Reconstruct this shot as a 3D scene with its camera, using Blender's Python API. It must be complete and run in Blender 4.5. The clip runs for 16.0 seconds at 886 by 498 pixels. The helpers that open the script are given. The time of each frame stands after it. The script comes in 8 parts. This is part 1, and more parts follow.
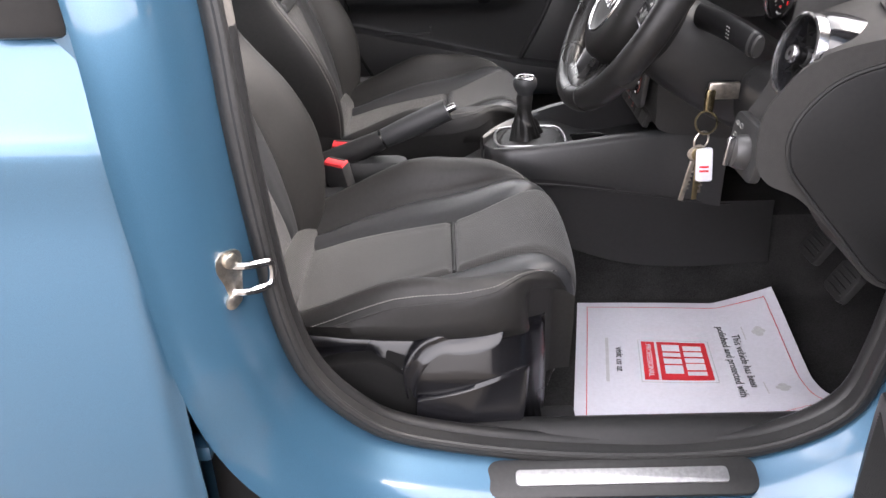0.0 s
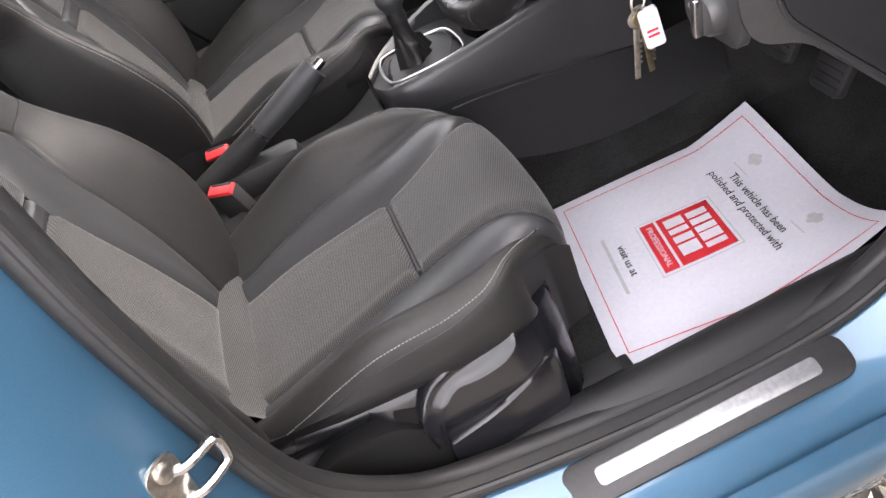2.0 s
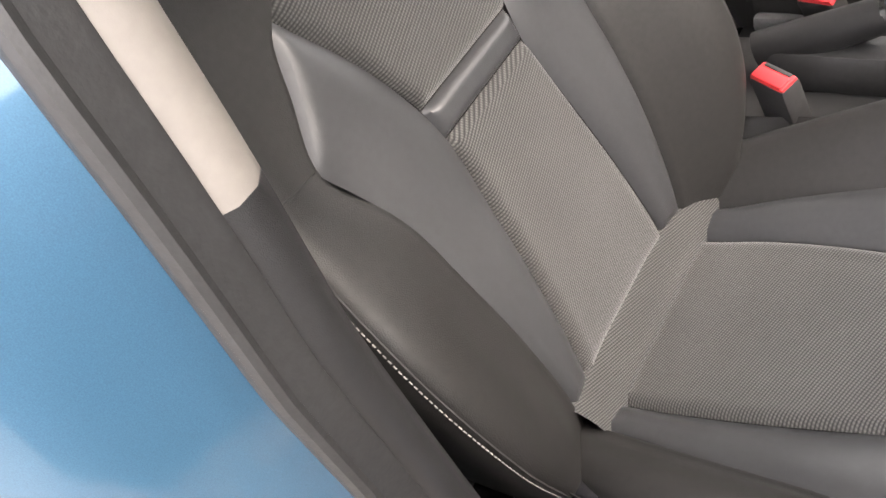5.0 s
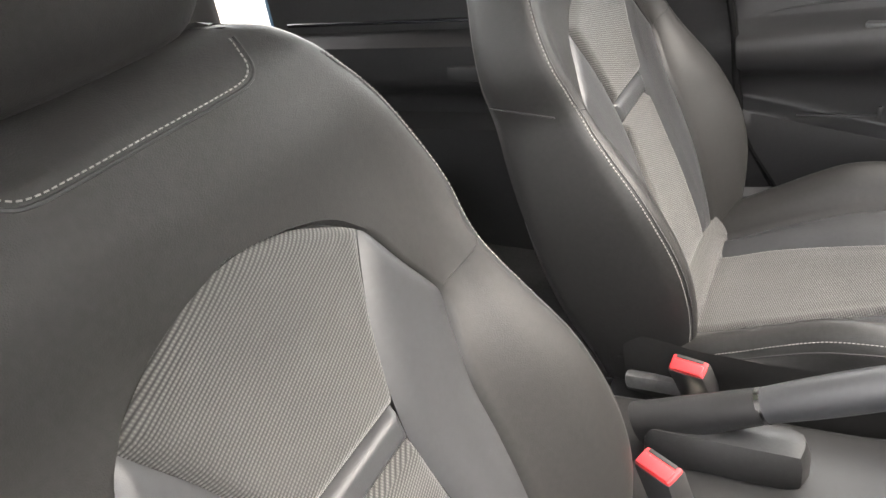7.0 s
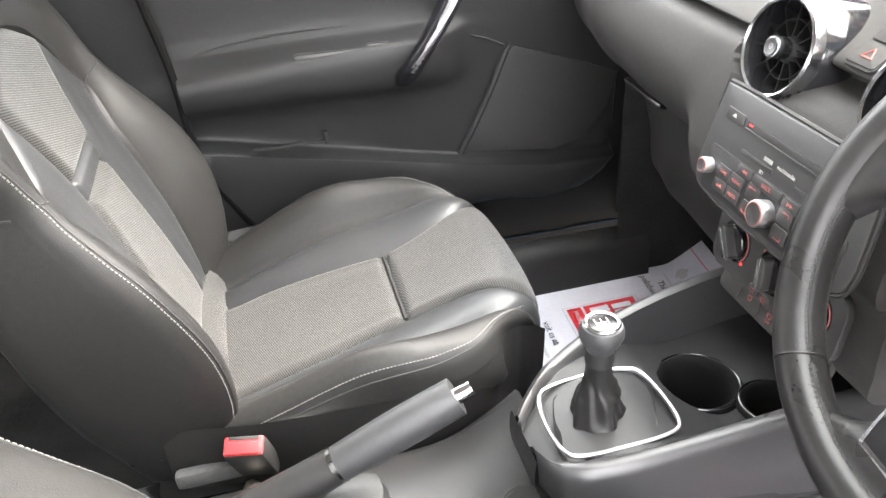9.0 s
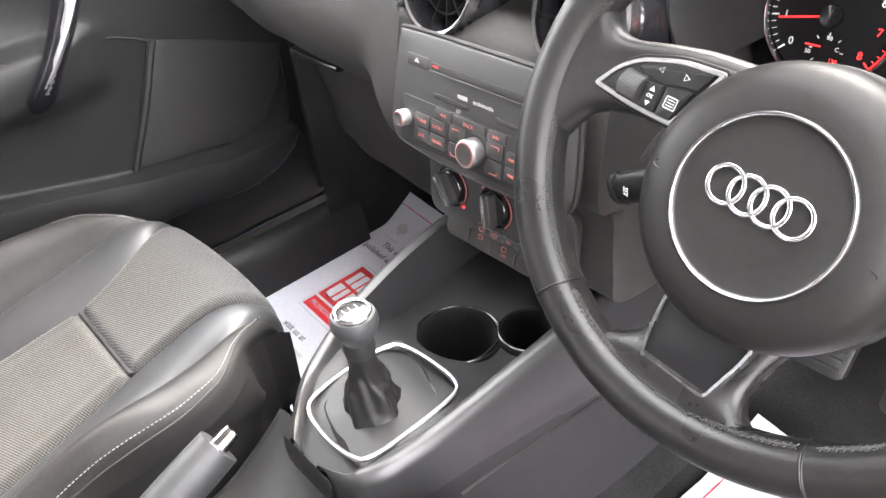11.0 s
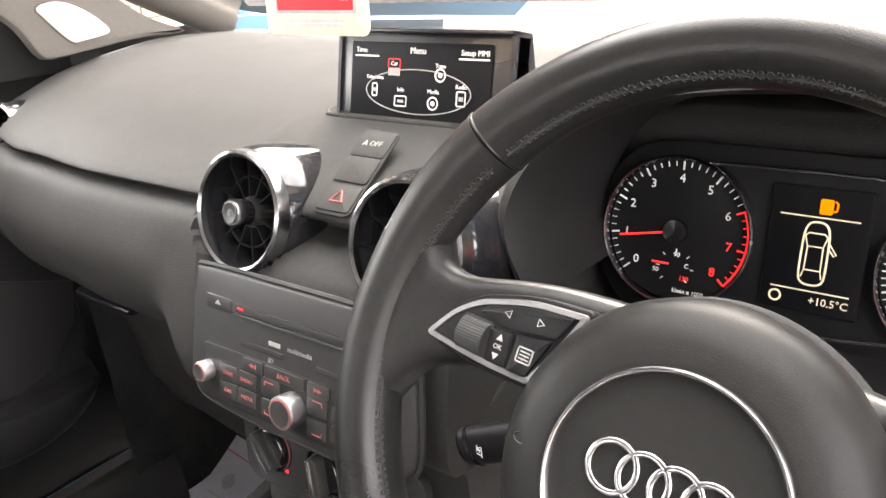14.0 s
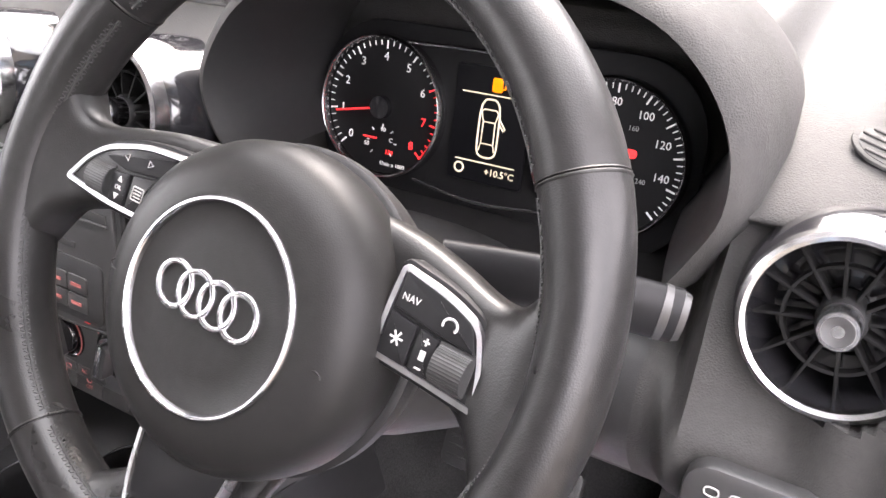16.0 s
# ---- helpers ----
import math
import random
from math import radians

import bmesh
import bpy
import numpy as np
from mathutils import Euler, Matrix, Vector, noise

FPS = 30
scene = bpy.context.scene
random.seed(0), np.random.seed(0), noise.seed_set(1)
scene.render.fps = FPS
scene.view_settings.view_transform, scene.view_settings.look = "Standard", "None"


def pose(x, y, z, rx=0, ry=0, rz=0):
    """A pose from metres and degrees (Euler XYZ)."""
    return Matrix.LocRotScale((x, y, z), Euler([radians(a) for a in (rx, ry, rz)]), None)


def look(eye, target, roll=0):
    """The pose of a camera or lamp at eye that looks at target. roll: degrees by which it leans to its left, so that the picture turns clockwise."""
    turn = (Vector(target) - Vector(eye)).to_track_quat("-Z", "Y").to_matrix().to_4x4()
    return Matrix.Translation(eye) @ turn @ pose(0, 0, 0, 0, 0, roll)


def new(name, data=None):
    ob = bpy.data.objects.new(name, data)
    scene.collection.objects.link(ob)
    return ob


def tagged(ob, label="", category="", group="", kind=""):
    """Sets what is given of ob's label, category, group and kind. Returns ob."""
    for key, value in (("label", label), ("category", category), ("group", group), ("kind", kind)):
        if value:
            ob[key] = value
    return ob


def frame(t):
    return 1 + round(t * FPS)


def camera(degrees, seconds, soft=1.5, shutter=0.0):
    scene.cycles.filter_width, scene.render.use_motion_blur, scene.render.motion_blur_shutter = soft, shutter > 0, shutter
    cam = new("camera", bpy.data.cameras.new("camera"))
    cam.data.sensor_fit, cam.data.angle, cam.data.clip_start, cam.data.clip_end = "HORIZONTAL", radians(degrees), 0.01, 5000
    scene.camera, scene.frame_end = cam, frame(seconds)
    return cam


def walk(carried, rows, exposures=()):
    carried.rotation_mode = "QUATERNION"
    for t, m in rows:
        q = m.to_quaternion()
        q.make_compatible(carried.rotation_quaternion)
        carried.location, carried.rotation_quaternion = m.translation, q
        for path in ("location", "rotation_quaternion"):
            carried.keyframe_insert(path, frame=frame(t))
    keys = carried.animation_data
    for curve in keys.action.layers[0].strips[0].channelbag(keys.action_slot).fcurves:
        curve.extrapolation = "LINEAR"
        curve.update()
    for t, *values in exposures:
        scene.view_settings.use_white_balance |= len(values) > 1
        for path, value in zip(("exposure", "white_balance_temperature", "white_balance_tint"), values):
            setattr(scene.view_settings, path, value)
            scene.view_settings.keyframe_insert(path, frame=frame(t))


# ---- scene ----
cam = camera(58.6, 16.0)
PATH = [
    (0, (0.245, -1.356, 1.102), (0.236, 0.399, 0.143), -1.4),
    (0.5, (0.271, -1.331, 1.1), (0.504, 0.399, 0.124), -2.2),
    (1, (0.253, -1.29, 1.107), (0.634, 0.364, 0.049), -8.6),
    (1.5, (0.262, -1.186, 1.103), (0.498, 0.421, -0.063), -18.6),
    (2, (0.263, -1.091, 1.125), (0.325, 0.455, -0.142), -25.3),
    (2.5, (0.255, -0.964, 1.117), (0.25, 0.473, -0.274), -27.8),
    (3, (0.254, -0.875, 1.11), (0.108, 0.412, -0.414), -31.5),
    (3.5, (0.302, -0.799, 1.093), (-0.118, 0.363, -0.481), -34.8),
    (4, (0.316, -0.746, 1.082), (-0.411, 0.333, -0.436), -33.2),
    (4.2, (0.305, -0.741, 1.077), (-0.532, 0.3, -0.411), -31.6),
    (6.3, (0.214, -0.669, 1.12), (-1.059, 0.413, 0.02), -17.4),
    (6.5, (0.208, -0.66, 1.125), (-1.008, 0.526, 0.07), -15.2),
    (7, (0.187, -0.623, 1.134), (-0.711, 0.873, 0.157), -10.1),
    (7.5, (0.144, -0.564, 1.131), (-0.24, 1.121, 0.125), -5.8),
    (8, (0.127, -0.551, 1.136), (0.15, 1.161, 0.101), -3.5),
    (8.5, (0.123, -0.54, 1.141), (0.372, 1.146, 0.094), -2.1),
    (9, (0.123, -0.528, 1.148), (0.51, 1.115, 0.076), -2.9),
    (9.5, (0.142, -0.503, 1.145), (0.568, 1.107, 0.038), -5.2),
    (10, (0.144, -0.482, 1.139), (0.716, 1.065, 0.007), -6.0),
    (10.2, (0.14, -0.477, 1.137), (0.821, 1.016, -0.005), -5.9),
    (12.3, (0.169, -0.438, 1.092), (1.374, 0.676, -0.05), -7.9),
    (12.5, (0.176, -0.433, 1.103), (1.405, 0.686, -0.009), -8.1),
    (13, (0.197, -0.421, 1.119), (1.476, 0.719, 0.088), -8.5),
    (13.5, (0.226, -0.407, 1.119), (1.62, 0.749, 0.27), -6.5),
    (14, (0.236, -0.392, 1.09), (1.696, 0.755, 0.346), -4.2),
    (14.5, (0.238, -0.388, 1.07), (1.718, 0.707, 0.289), -3.2),
    (15, (0.24, -0.393, 1.072), (1.735, 0.658, 0.26), -2.3),
    (15.5, (0.262, -0.446, 1.069), (1.761, 0.542, 0.189), -1.0),
    (16, (0.275, -0.536, 1.072), (1.781, 0.377, 0.125), 0.2),
]
walk(cam, [(t, look(eye, target, roll)) for t, eye, target, roll in PATH], [(0.0, 3.06, 6400, 18), (1.0, 3.34, 6420, 18), (2.0, 3.21, 6450, 18), (3.5, 3.11, 6600, 17), (4.0, 3.55, 6700, 17), (6.5, 3.72, 6750, 15), (7.0, 4.12, 6650, 13), (8.0, 4.65, 6500, 12), (9.0, 4.75, 6500, 12), (10.0, 4.75, 6500, 13), (12.5, 4.70, 6650, 15), (13.5, 4.22, 6850, 15), (14.0, 4.05, 6800, 15), (14.5, 4.35, 6480, 16), (15.5, 4.20, 6450, 18), (16.0, 4.30, 6500, 20)])
# ---- world and light ----
world = bpy.data.worlds.new("sky")
scene.world = world
world.use_nodes = True
wn = world.node_tree
sky = wn.nodes.new("ShaderNodeTexSky")
sky.sky_type, sky.sun_disc = "NISHITA", False
sky.sun_elevation, sky.sun_rotation = radians(50), radians(78)
sky.dust_density, sky.ozone_density = 6.0, 1.0
cloud = wn.nodes.new("ShaderNodeTexNoise")
cloud.inputs["Scale"].default_value, cloud.inputs["Detail"].default_value = 2.2, 5.0
veil = wn.nodes.new("ShaderNodeMapRange")
for key, value in (("From Min", 0.35), ("From Max", 0.62), ("To Min", 0.35), ("To Max", 1.0)):
    veil.inputs[key].default_value = value
wn.links.new(cloud.outputs["Fac"], veil.inputs["Value"])
cover = wn.nodes.new("ShaderNodeMix")
cover.data_type = "RGBA"
cover.inputs[7].default_value = (13.0, 12.7, 12.5, 1)
wn.links.new(veil.outputs["Result"], cover.inputs[0])
wn.links.new(sky.outputs["Color"], cover.inputs[6])
backg = wn.nodes["Background"]
backg.inputs["Strength"].default_value = 0.1
wn.links.new(cover.outputs[2], backg.inputs["Color"])
sun = new("sun", bpy.data.lights.new("sun", "SUN"))
sun.data.energy, sun.data.angle, sun.data.color = 0.48, radians(30), (1.0, 0.95, 0.87)
sun.matrix_world = look((6.2, 1.0, 8.0), (0.3, -0.3, 0.8))


# ---- materials ----
def principled(name):
    m = bpy.data.materials.new(name)
    m.use_nodes = True
    return m, m.node_tree, m.node_tree.nodes["Principled BSDF"]


def node(tree, kind, **values):
    n = tree.nodes.new(kind)
    for k, v in values.items():
        n.inputs[k.replace("_", " ")].default_value = v
    return n


def noise_node(tree, scale, detail=3.0, coord="Object"):
    c = tree.nodes.new("ShaderNodeTexCoord")
    n = node(tree, "ShaderNodeTexNoise", Scale=scale, Detail=detail)
    tree.links.new(c.outputs[coord], n.inputs["Vector"])
    return n


def mat(name, color, rough=0.5, metal=0.0, vary=0.12, grain=0.0, grain_scale=900.0, stain_scale=6.0, spec=0.5, coat=0.0, rough_vary=0.08, pebble=False):
    """Plain surface with uneven tone at two scales, uneven gloss and a fine relief."""
    m, t, b = principled(name)
    b.inputs["Roughness"].default_value, b.inputs["Metallic"].default_value = rough, metal
    b.inputs["Specular IOR Level"].default_value = spec
    b.inputs["Coat Weight"].default_value = coat
    b.inputs["Coat Roughness"].default_value = 0.05
    big, small = noise_node(t, stain_scale, 4.0), noise_node(t, stain_scale * 30, 2.0)
    add = t.nodes.new("ShaderNodeMath")
    add.operation = "ADD"
    t.links.new(big.outputs["Fac"], add.inputs[0])
    t.links.new(small.outputs["Fac"], add.inputs[1])
    rng = node(t, "ShaderNodeMapRange")
    for k, v in (("From Min", 0.7), ("From Max", 1.3), ("To Min", 1 - vary), ("To Max", 1 + vary)):
        rng.inputs[k].default_value = v
    t.links.new(add.outputs[0], rng.inputs["Value"])
    mul = t.nodes.new("ShaderNodeVectorMath")
    mul.operation = "SCALE"
    mul.inputs[0].default_value = color[:3]
    t.links.new(rng.outputs["Result"], mul.inputs["Scale"])
    t.links.new(mul.outputs["Vector"], b.inputs["Base Color"])
    rr = node(t, "ShaderNodeMapRange")
    for k, v in (("From Min", 0.3), ("From Max", 0.7), ("To Min", max(0.02, rough - rough_vary)), ("To Max", min(1.0, rough + rough_vary))):
        rr.inputs[k].default_value = v
    t.links.new(big.outputs["Fac"], rr.inputs["Value"])
    t.links.new(rr.outputs["Result"], b.inputs["Roughness"])
    if grain:
        if pebble:
            c = t.nodes.new("ShaderNodeTexCoord")
            g = node(t, "ShaderNodeTexVoronoi", Scale=grain_scale)
            t.links.new(c.outputs["Object"], g.inputs["Vector"])
            out = g.outputs["Distance"]
        else:
            out = noise_node(t, grain_scale, 2.0).outputs["Fac"]
        bump = node(t, "ShaderNodeBump", Strength=grain, Distance=0.0006)
        t.links.new(out, bump.inputs["Height"])
        t.links.new(bump.outputs["Normal"], b.inputs["Normal"])
    return m


def cloth(name, dark, light, pitch, rough=0.85, slant=0.0):
    """Ribbed seat cloth: fine ribs across the panel, broken into short stitches."""
    m, t, b = principled(name)
    b.inputs["Roughness"].default_value = rough
    b.inputs["Sheen Weight"].default_value = 0.15
    c = t.nodes.new("ShaderNodeTexCoord")
    mp = node(t, "ShaderNodeMapping")
    mp.inputs["Rotation"].default_value = (0, 0, slant)
    t.links.new(c.outputs["UV"], mp.inputs["Vector"])
    w1 = node(t, "ShaderNodeTexWave", Scale=0.314 / pitch, Distortion=0.3)
    w1.bands_direction = "X"
    w2 = node(t, "ShaderNodeTexWave", Scale=0.314 / (pitch * 0.9), Distortion=0.6)
    w2.bands_direction = "Y"
    t.links.new(mp.outputs["Vector"], w1.inputs["Vector"])
    t.links.new(mp.outputs["Vector"], w2.inputs["Vector"])
    mx = t.nodes.new("ShaderNodeMath")
    mx.operation = "MULTIPLY"
    t.links.new(w1.outputs["Fac"], mx.inputs[0])
    ad = t.nodes.new("ShaderNodeMath")
    ad.operation = "MULTIPLY_ADD"
    t.links.new(w2.outputs["Fac"], ad.inputs[0])
    ad.inputs[1].default_value, ad.inputs[2].default_value = 0.5, 0.5
    t.links.new(ad.outputs[0], mx.inputs[1])
    big = noise_node(t, 14.0)
    mix = node(t, "ShaderNodeMix")
    mix.data_type = "RGBA"
    mix.inputs[6].default_value, mix.inputs[7].default_value = (*dark, 1), (*light, 1)
    t.links.new(mx.outputs[0], mix.inputs[0])
    sc = t.nodes.new("ShaderNodeVectorMath")
    sc.operation = "SCALE"
    rng = node(t, "ShaderNodeMapRange")
    rng.inputs["To Min"].default_value, rng.inputs["To Max"].default_value = 0.75, 1.25
    t.links.new(big.outputs["Fac"], rng.inputs["Value"])
    t.links.new(mix.outputs[2], sc.inputs[0])
    t.links.new(rng.outputs["Result"], sc.inputs["Scale"])
    t.links.new(sc.outputs["Vector"], b.inputs["Base Color"])
    bump = node(t, "ShaderNodeBump", Strength=0.6, Distance=0.0007)
    t.links.new(mx.outputs[0], bump.inputs["Height"])
    t.links.new(bump.outputs["Normal"], b.inputs["Normal"])
    return m


def paint(name, color):
    """Metallic car paint with a clear coat and fine flakes."""
    m, t, b = principled(name)
    b.inputs["Metallic"].default_value, b.inputs["Roughness"].default_value = 0.45, 0.38
    b.inputs["Coat Weight"].default_value, b.inputs["Coat Roughness"].default_value = 1.0, 0.03
    fl = noise_node(t, 1800.0, 1.0)
    dirt = noise_node(t, 9.0, 5.0)
    ramp = node(t, "ShaderNodeMapRange")
    ramp.inputs["To Min"].default_value, ramp.inputs["To Max"].default_value = 0.75, 1.3
    t.links.new(fl.outputs["Fac"], ramp.inputs["Value"])
    sc = t.nodes.new("ShaderNodeVectorMath")
    sc.operation = "SCALE"
    sc.inputs[0].default_value = color
    t.links.new(ramp.outputs["Result"], sc.inputs["Scale"])
    t.links.new(sc.outputs["Vector"], b.inputs["Base Color"])
    rr = node(t, "ShaderNodeMapRange")
    rr.inputs["To Min"].default_value, rr.inputs["To Max"].default_value = 0.02, 0.12
    t.links.new(dirt.outputs["Fac"], rr.inputs["Value"])
    t.links.new(rr.outputs["Result"], b.inputs["Coat Roughness"])
    return m


def glow(name, color, strength):
    m, t, b = principled(name)
    b.inputs["Base Color"].default_value = (*color, 1)
    b.inputs["Specular IOR Level"].default_value = 0.1
    b.inputs["Emission Color"].default_value, b.inputs["Emission Strength"].default_value = (*color, 1), strength
    return m


def clear(name, tint=(1, 1, 1), rough=0.0):
    m, t, b = principled(name)
    t.nodes.remove(b)
    out = t.nodes["Material Output"]
    tr = t.nodes.new("ShaderNodeBsdfTransparent")
    tr.inputs["Color"].default_value = (*tint, 1)
    gl = node(t, "ShaderNodeBsdfGlossy", Roughness=rough)
    fr = node(t, "ShaderNodeFresnel", IOR=1.45)
    mx = t.nodes.new("ShaderNodeMixShader")
    t.links.new(fr.outputs["Fac"], mx.inputs["Fac"])
    t.links.new(tr.outputs[0], mx.inputs[1])
    t.links.new(gl.outputs[0], mx.inputs[2])
    t.links.new(mx.outputs[0], out.inputs["Surface"])
    return m


LEATHER = mat("black seat leather", (0.013, 0.0127, 0.0123), 0.5, vary=0.2, grain=0.22, grain_scale=1000, pebble=True, rough_vary=0.08, spec=0.28)
SMOOTH_LEATHER = mat("smooth black leather", (0.026, 0.027, 0.0285), 0.42, vary=0.12, grain=0.12, grain_scale=1400, pebble=True, spec=0.5)
CLOTH = cloth("ribbed grey seat cloth", (0.0015, 0.0015, 0.0015), (0.066, 0.065, 0.0615), 0.0025, slant=0.35)
# also the dark that stands in for shade in grooves and recesses
SEAM_AND_SHADE = mat("dark seam thread", (0.012, 0.012, 0.012), 0.7)
THREAD = mat("grey stitching thread", (0.17, 0.165, 0.155), 0.8, vary=0.3)
SILL_ALU = mat("brushed sill aluminium", (0.34, 0.34, 0.345), 0.5, 1.0, vary=0.2, grain=0.3, grain_scale=500)
# near-black for matt parts, and for shade in cups, vents and gaps
BLACK_AND_SHADE = mat("matt black cup holder", (0.006, 0.006, 0.006), 0.8, vary=0.2, spec=0.1)
PLASTIC = mat("black interior plastic", (0.014, 0.014, 0.0143), 0.46, vary=0.14, grain=0.2, grain_scale=1600, pebble=True, spec=0.32)
GLOSS_TRIM = mat("satin black seat trim", (0.0065, 0.0065, 0.0078), 0.22, vary=0.2, grain=0.06, grain_scale=1200, spec=0.45)
DASH = mat("dark grey grained dashboard", (0.038, 0.0373, 0.0363), 0.6, vary=0.1, grain=0.4, grain_scale=900, pebble=True, spec=0.1)
PIANO = mat("gloss black panel", (0.008, 0.008, 0.009), 0.12, vary=0.05, coat=0.6)
PANEL = mat("matt black control panel", (0.026, 0.026, 0.026), 0.36, vary=0.08, grain=0.1, grain_scale=1800)
CARPET = mat("black carpet", (0.02, 0.02, 0.02), 0.95, vary=0.5, grain=1.0, grain_scale=500, stain_scale=14, spec=0.1)
RUBBER = mat("black rubber seal", (0.014, 0.014, 0.014), 0.55, vary=0.3, grain=0.3, grain_scale=400)
CHROME = mat("satin chrome", (0.46, 0.46, 0.47), 0.2, 1.0, vary=0.1)
ALU = mat("brushed aluminium", (0.5, 0.5, 0.51), 0.4, 1.0, vary=0.15, grain=0.2, grain_scale=600)
WHEEL_LEATHER = mat("worn black wheel leather", (0.0095, 0.0093, 0.0092), 0.36, vary=0.25, grain=0.12, grain_scale=1300, pebble=True, rough_vary=0.14, spec=0.26)
HUB_SKIN = mat("grained black airbag skin", (0.0115, 0.0113, 0.011), 0.42, vary=0.12, grain=0.1, grain_scale=1500, pebble=True, spec=0.12, rough_vary=0.1)
KEYCAP = mat("soft black key cap", (0.0085, 0.0085, 0.009), 0.4, vary=0.1, grain=0.05, grain_scale=1800, spec=0.15)
SATIN = mat("satin silver trim", (0.36, 0.36, 0.365), 0.32, 1.0, vary=0.12)
DIAL = mat("black dial face", (0.006, 0.006, 0.0065), 0.55, vary=0.05, spec=0.15)
STEEL = mat("galvanised steel", (0.5, 0.46, 0.4), 0.35, 1.0, vary=0.3)
BLUE = paint("metallic light blue paint", (0.036, 0.098, 0.16))
WHITE_SEALER = mat("pale sealer paint", (0.62, 0.6, 0.6), 0.6)
PAPER = mat("white paper", (0.56, 0.56, 0.62), 0.75, vary=0.05, spec=0.2)
RED = mat("red print", (0.55, 0.02, 0.03), 0.6, vary=0.08)
GREY_INK = mat("grey ink", (0.42, 0.42, 0.44), 0.7)
INK = mat("black ink", (0.03, 0.03, 0.03), 0.7)
RED_BUTTON = mat("red release button", (0.5, 0.028, 0.032), 0.35, vary=0.08)
BRASS = mat("brass key", (0.3, 0.25, 0.15), 0.3, 1.0, vary=0.25)
# unseen headliner, made this pale to bounce light onto the seats
HEADLINER = mat("pale headliner cloth", (0.72, 0.7, 0.66), 0.9, vary=0.06, grain=0.5, grain_scale=500)
BEIGE = mat("pale grey pillar trim", (0.15, 0.138, 0.124), 0.85, vary=0.05, grain=0.12, grain_scale=1600, spec=0.3)
WHITE_PRINT = glow("backlit white marking", (0.62, 0.62, 0.6), 0.028)
DIM_PRINT = mat("printed white marking", (0.3, 0.3, 0.29), 0.6)
RED_GLOW = glow("backlit red marking", (1.0, 0.04, 0.04), 0.07)
DIM_RED = glow("faint red lit marking", (0.3, 0.1, 0.09), 0.008)
ORANGE_GLOW = glow("amber warning lamp", (1.0, 0.22, 0.0), 0.05)
LCD = glow("lit display symbols", (0.8, 0.7, 0.5), 0.026)
SCREEN = glow("dark lit display", (0.002, 0.002, 0.0025), 0.05)
BLUE_DOT = glow("blue cold marking", (0.1, 0.35, 0.9), 0.05)
GLASS = clear("window glass", (0.9, 0.94, 0.92))


# ---- shaping tools ----
def V(*a):
    return np.array(a, float)


def cr(points, n, closed=False):
    """n points evenly spaced along a smooth curve through the points."""
    p = np.array(points, float)
    p = np.vstack([p[-1:], p, p[:2]]) if closed else np.vstack([2 * p[0] - p[1], p, 2 * p[-1] - p[-2]])
    t = np.linspace(0, 1, 16, endpoint=False)[None, :, None]
    a, b, c, d = (p[k:len(p) - 3 + k][:, None, :] for k in range(4))
    out = 0.5 * (2 * b + (c - a) * t + (2 * a - 5 * b + 4 * c - d) * t * t + (3 * b - a - 3 * c + d) * t ** 3)
    out = np.vstack([out.reshape(-1, p.shape[1]), p[-2:-1]])
    s = np.r_[0, np.cumsum(np.linalg.norm(np.diff(out, axis=0), axis=1))]
    q = np.linspace(0, s[-1], n, endpoint=not closed)
    return np.stack([np.interp(q, s, out[:, k]) for k in range(out.shape[1])], 1)


def curve1(pairs):
    """A smooth function through (x, y) pairs, held level outside."""
    xs, ys = np.array(pairs, float).T

    def f(x):
        x = np.clip(x, xs[0], xs[-1])
        i = np.clip(np.searchsorted(xs, x) - 1, 0, len(xs) - 2)
        m = np.gradient(ys, xs)
        h = xs[i + 1] - xs[i]
        t = (x - xs[i]) / h
        return (2 * t ** 3 - 3 * t * t + 1) * ys[i] + (t ** 3 - 2 * t * t + t) * h * m[i] + (3 * t * t - 2 * t ** 3) * ys[i + 1] + (t ** 3 - t * t) * h * m[i + 1]
    return f


def grid(P, loop=False, cap=False, uv=None):
    """A sheet through rows of points; loop joins each row's ends, cap fills the first and last row."""
    P = np.array(P, float)
    n, m = P.shape[:2]
    verts = P.reshape(-1, 3).tolist()
    faces = []
    for i in range(n - 1):
        for j in range(m if loop else m - 1):
            k = (j + 1) % m
            faces.append((i * m + j, i * m + k, (i + 1) * m + k, (i + 1) * m + j))
    if cap:
        faces += [tuple(range(m - 1, -1, -1)), tuple(range((n - 1) * m, n * m))]
    return verts, faces, None if uv is None else np.array(uv, float).reshape(-1, 2)


def join(*geos):
    verts, faces = [], []
    for g in geos:
        k = len(verts)
        verts += [tuple(v) for v in g[0]]
        faces += [tuple(i + k for i in f) for f in g[1]]
    return verts, faces, None


def moved(g, m):
    return [tuple(m @ Vector(v)) for v in g[0]], g[1], g[2] if len(g) > 2 else None


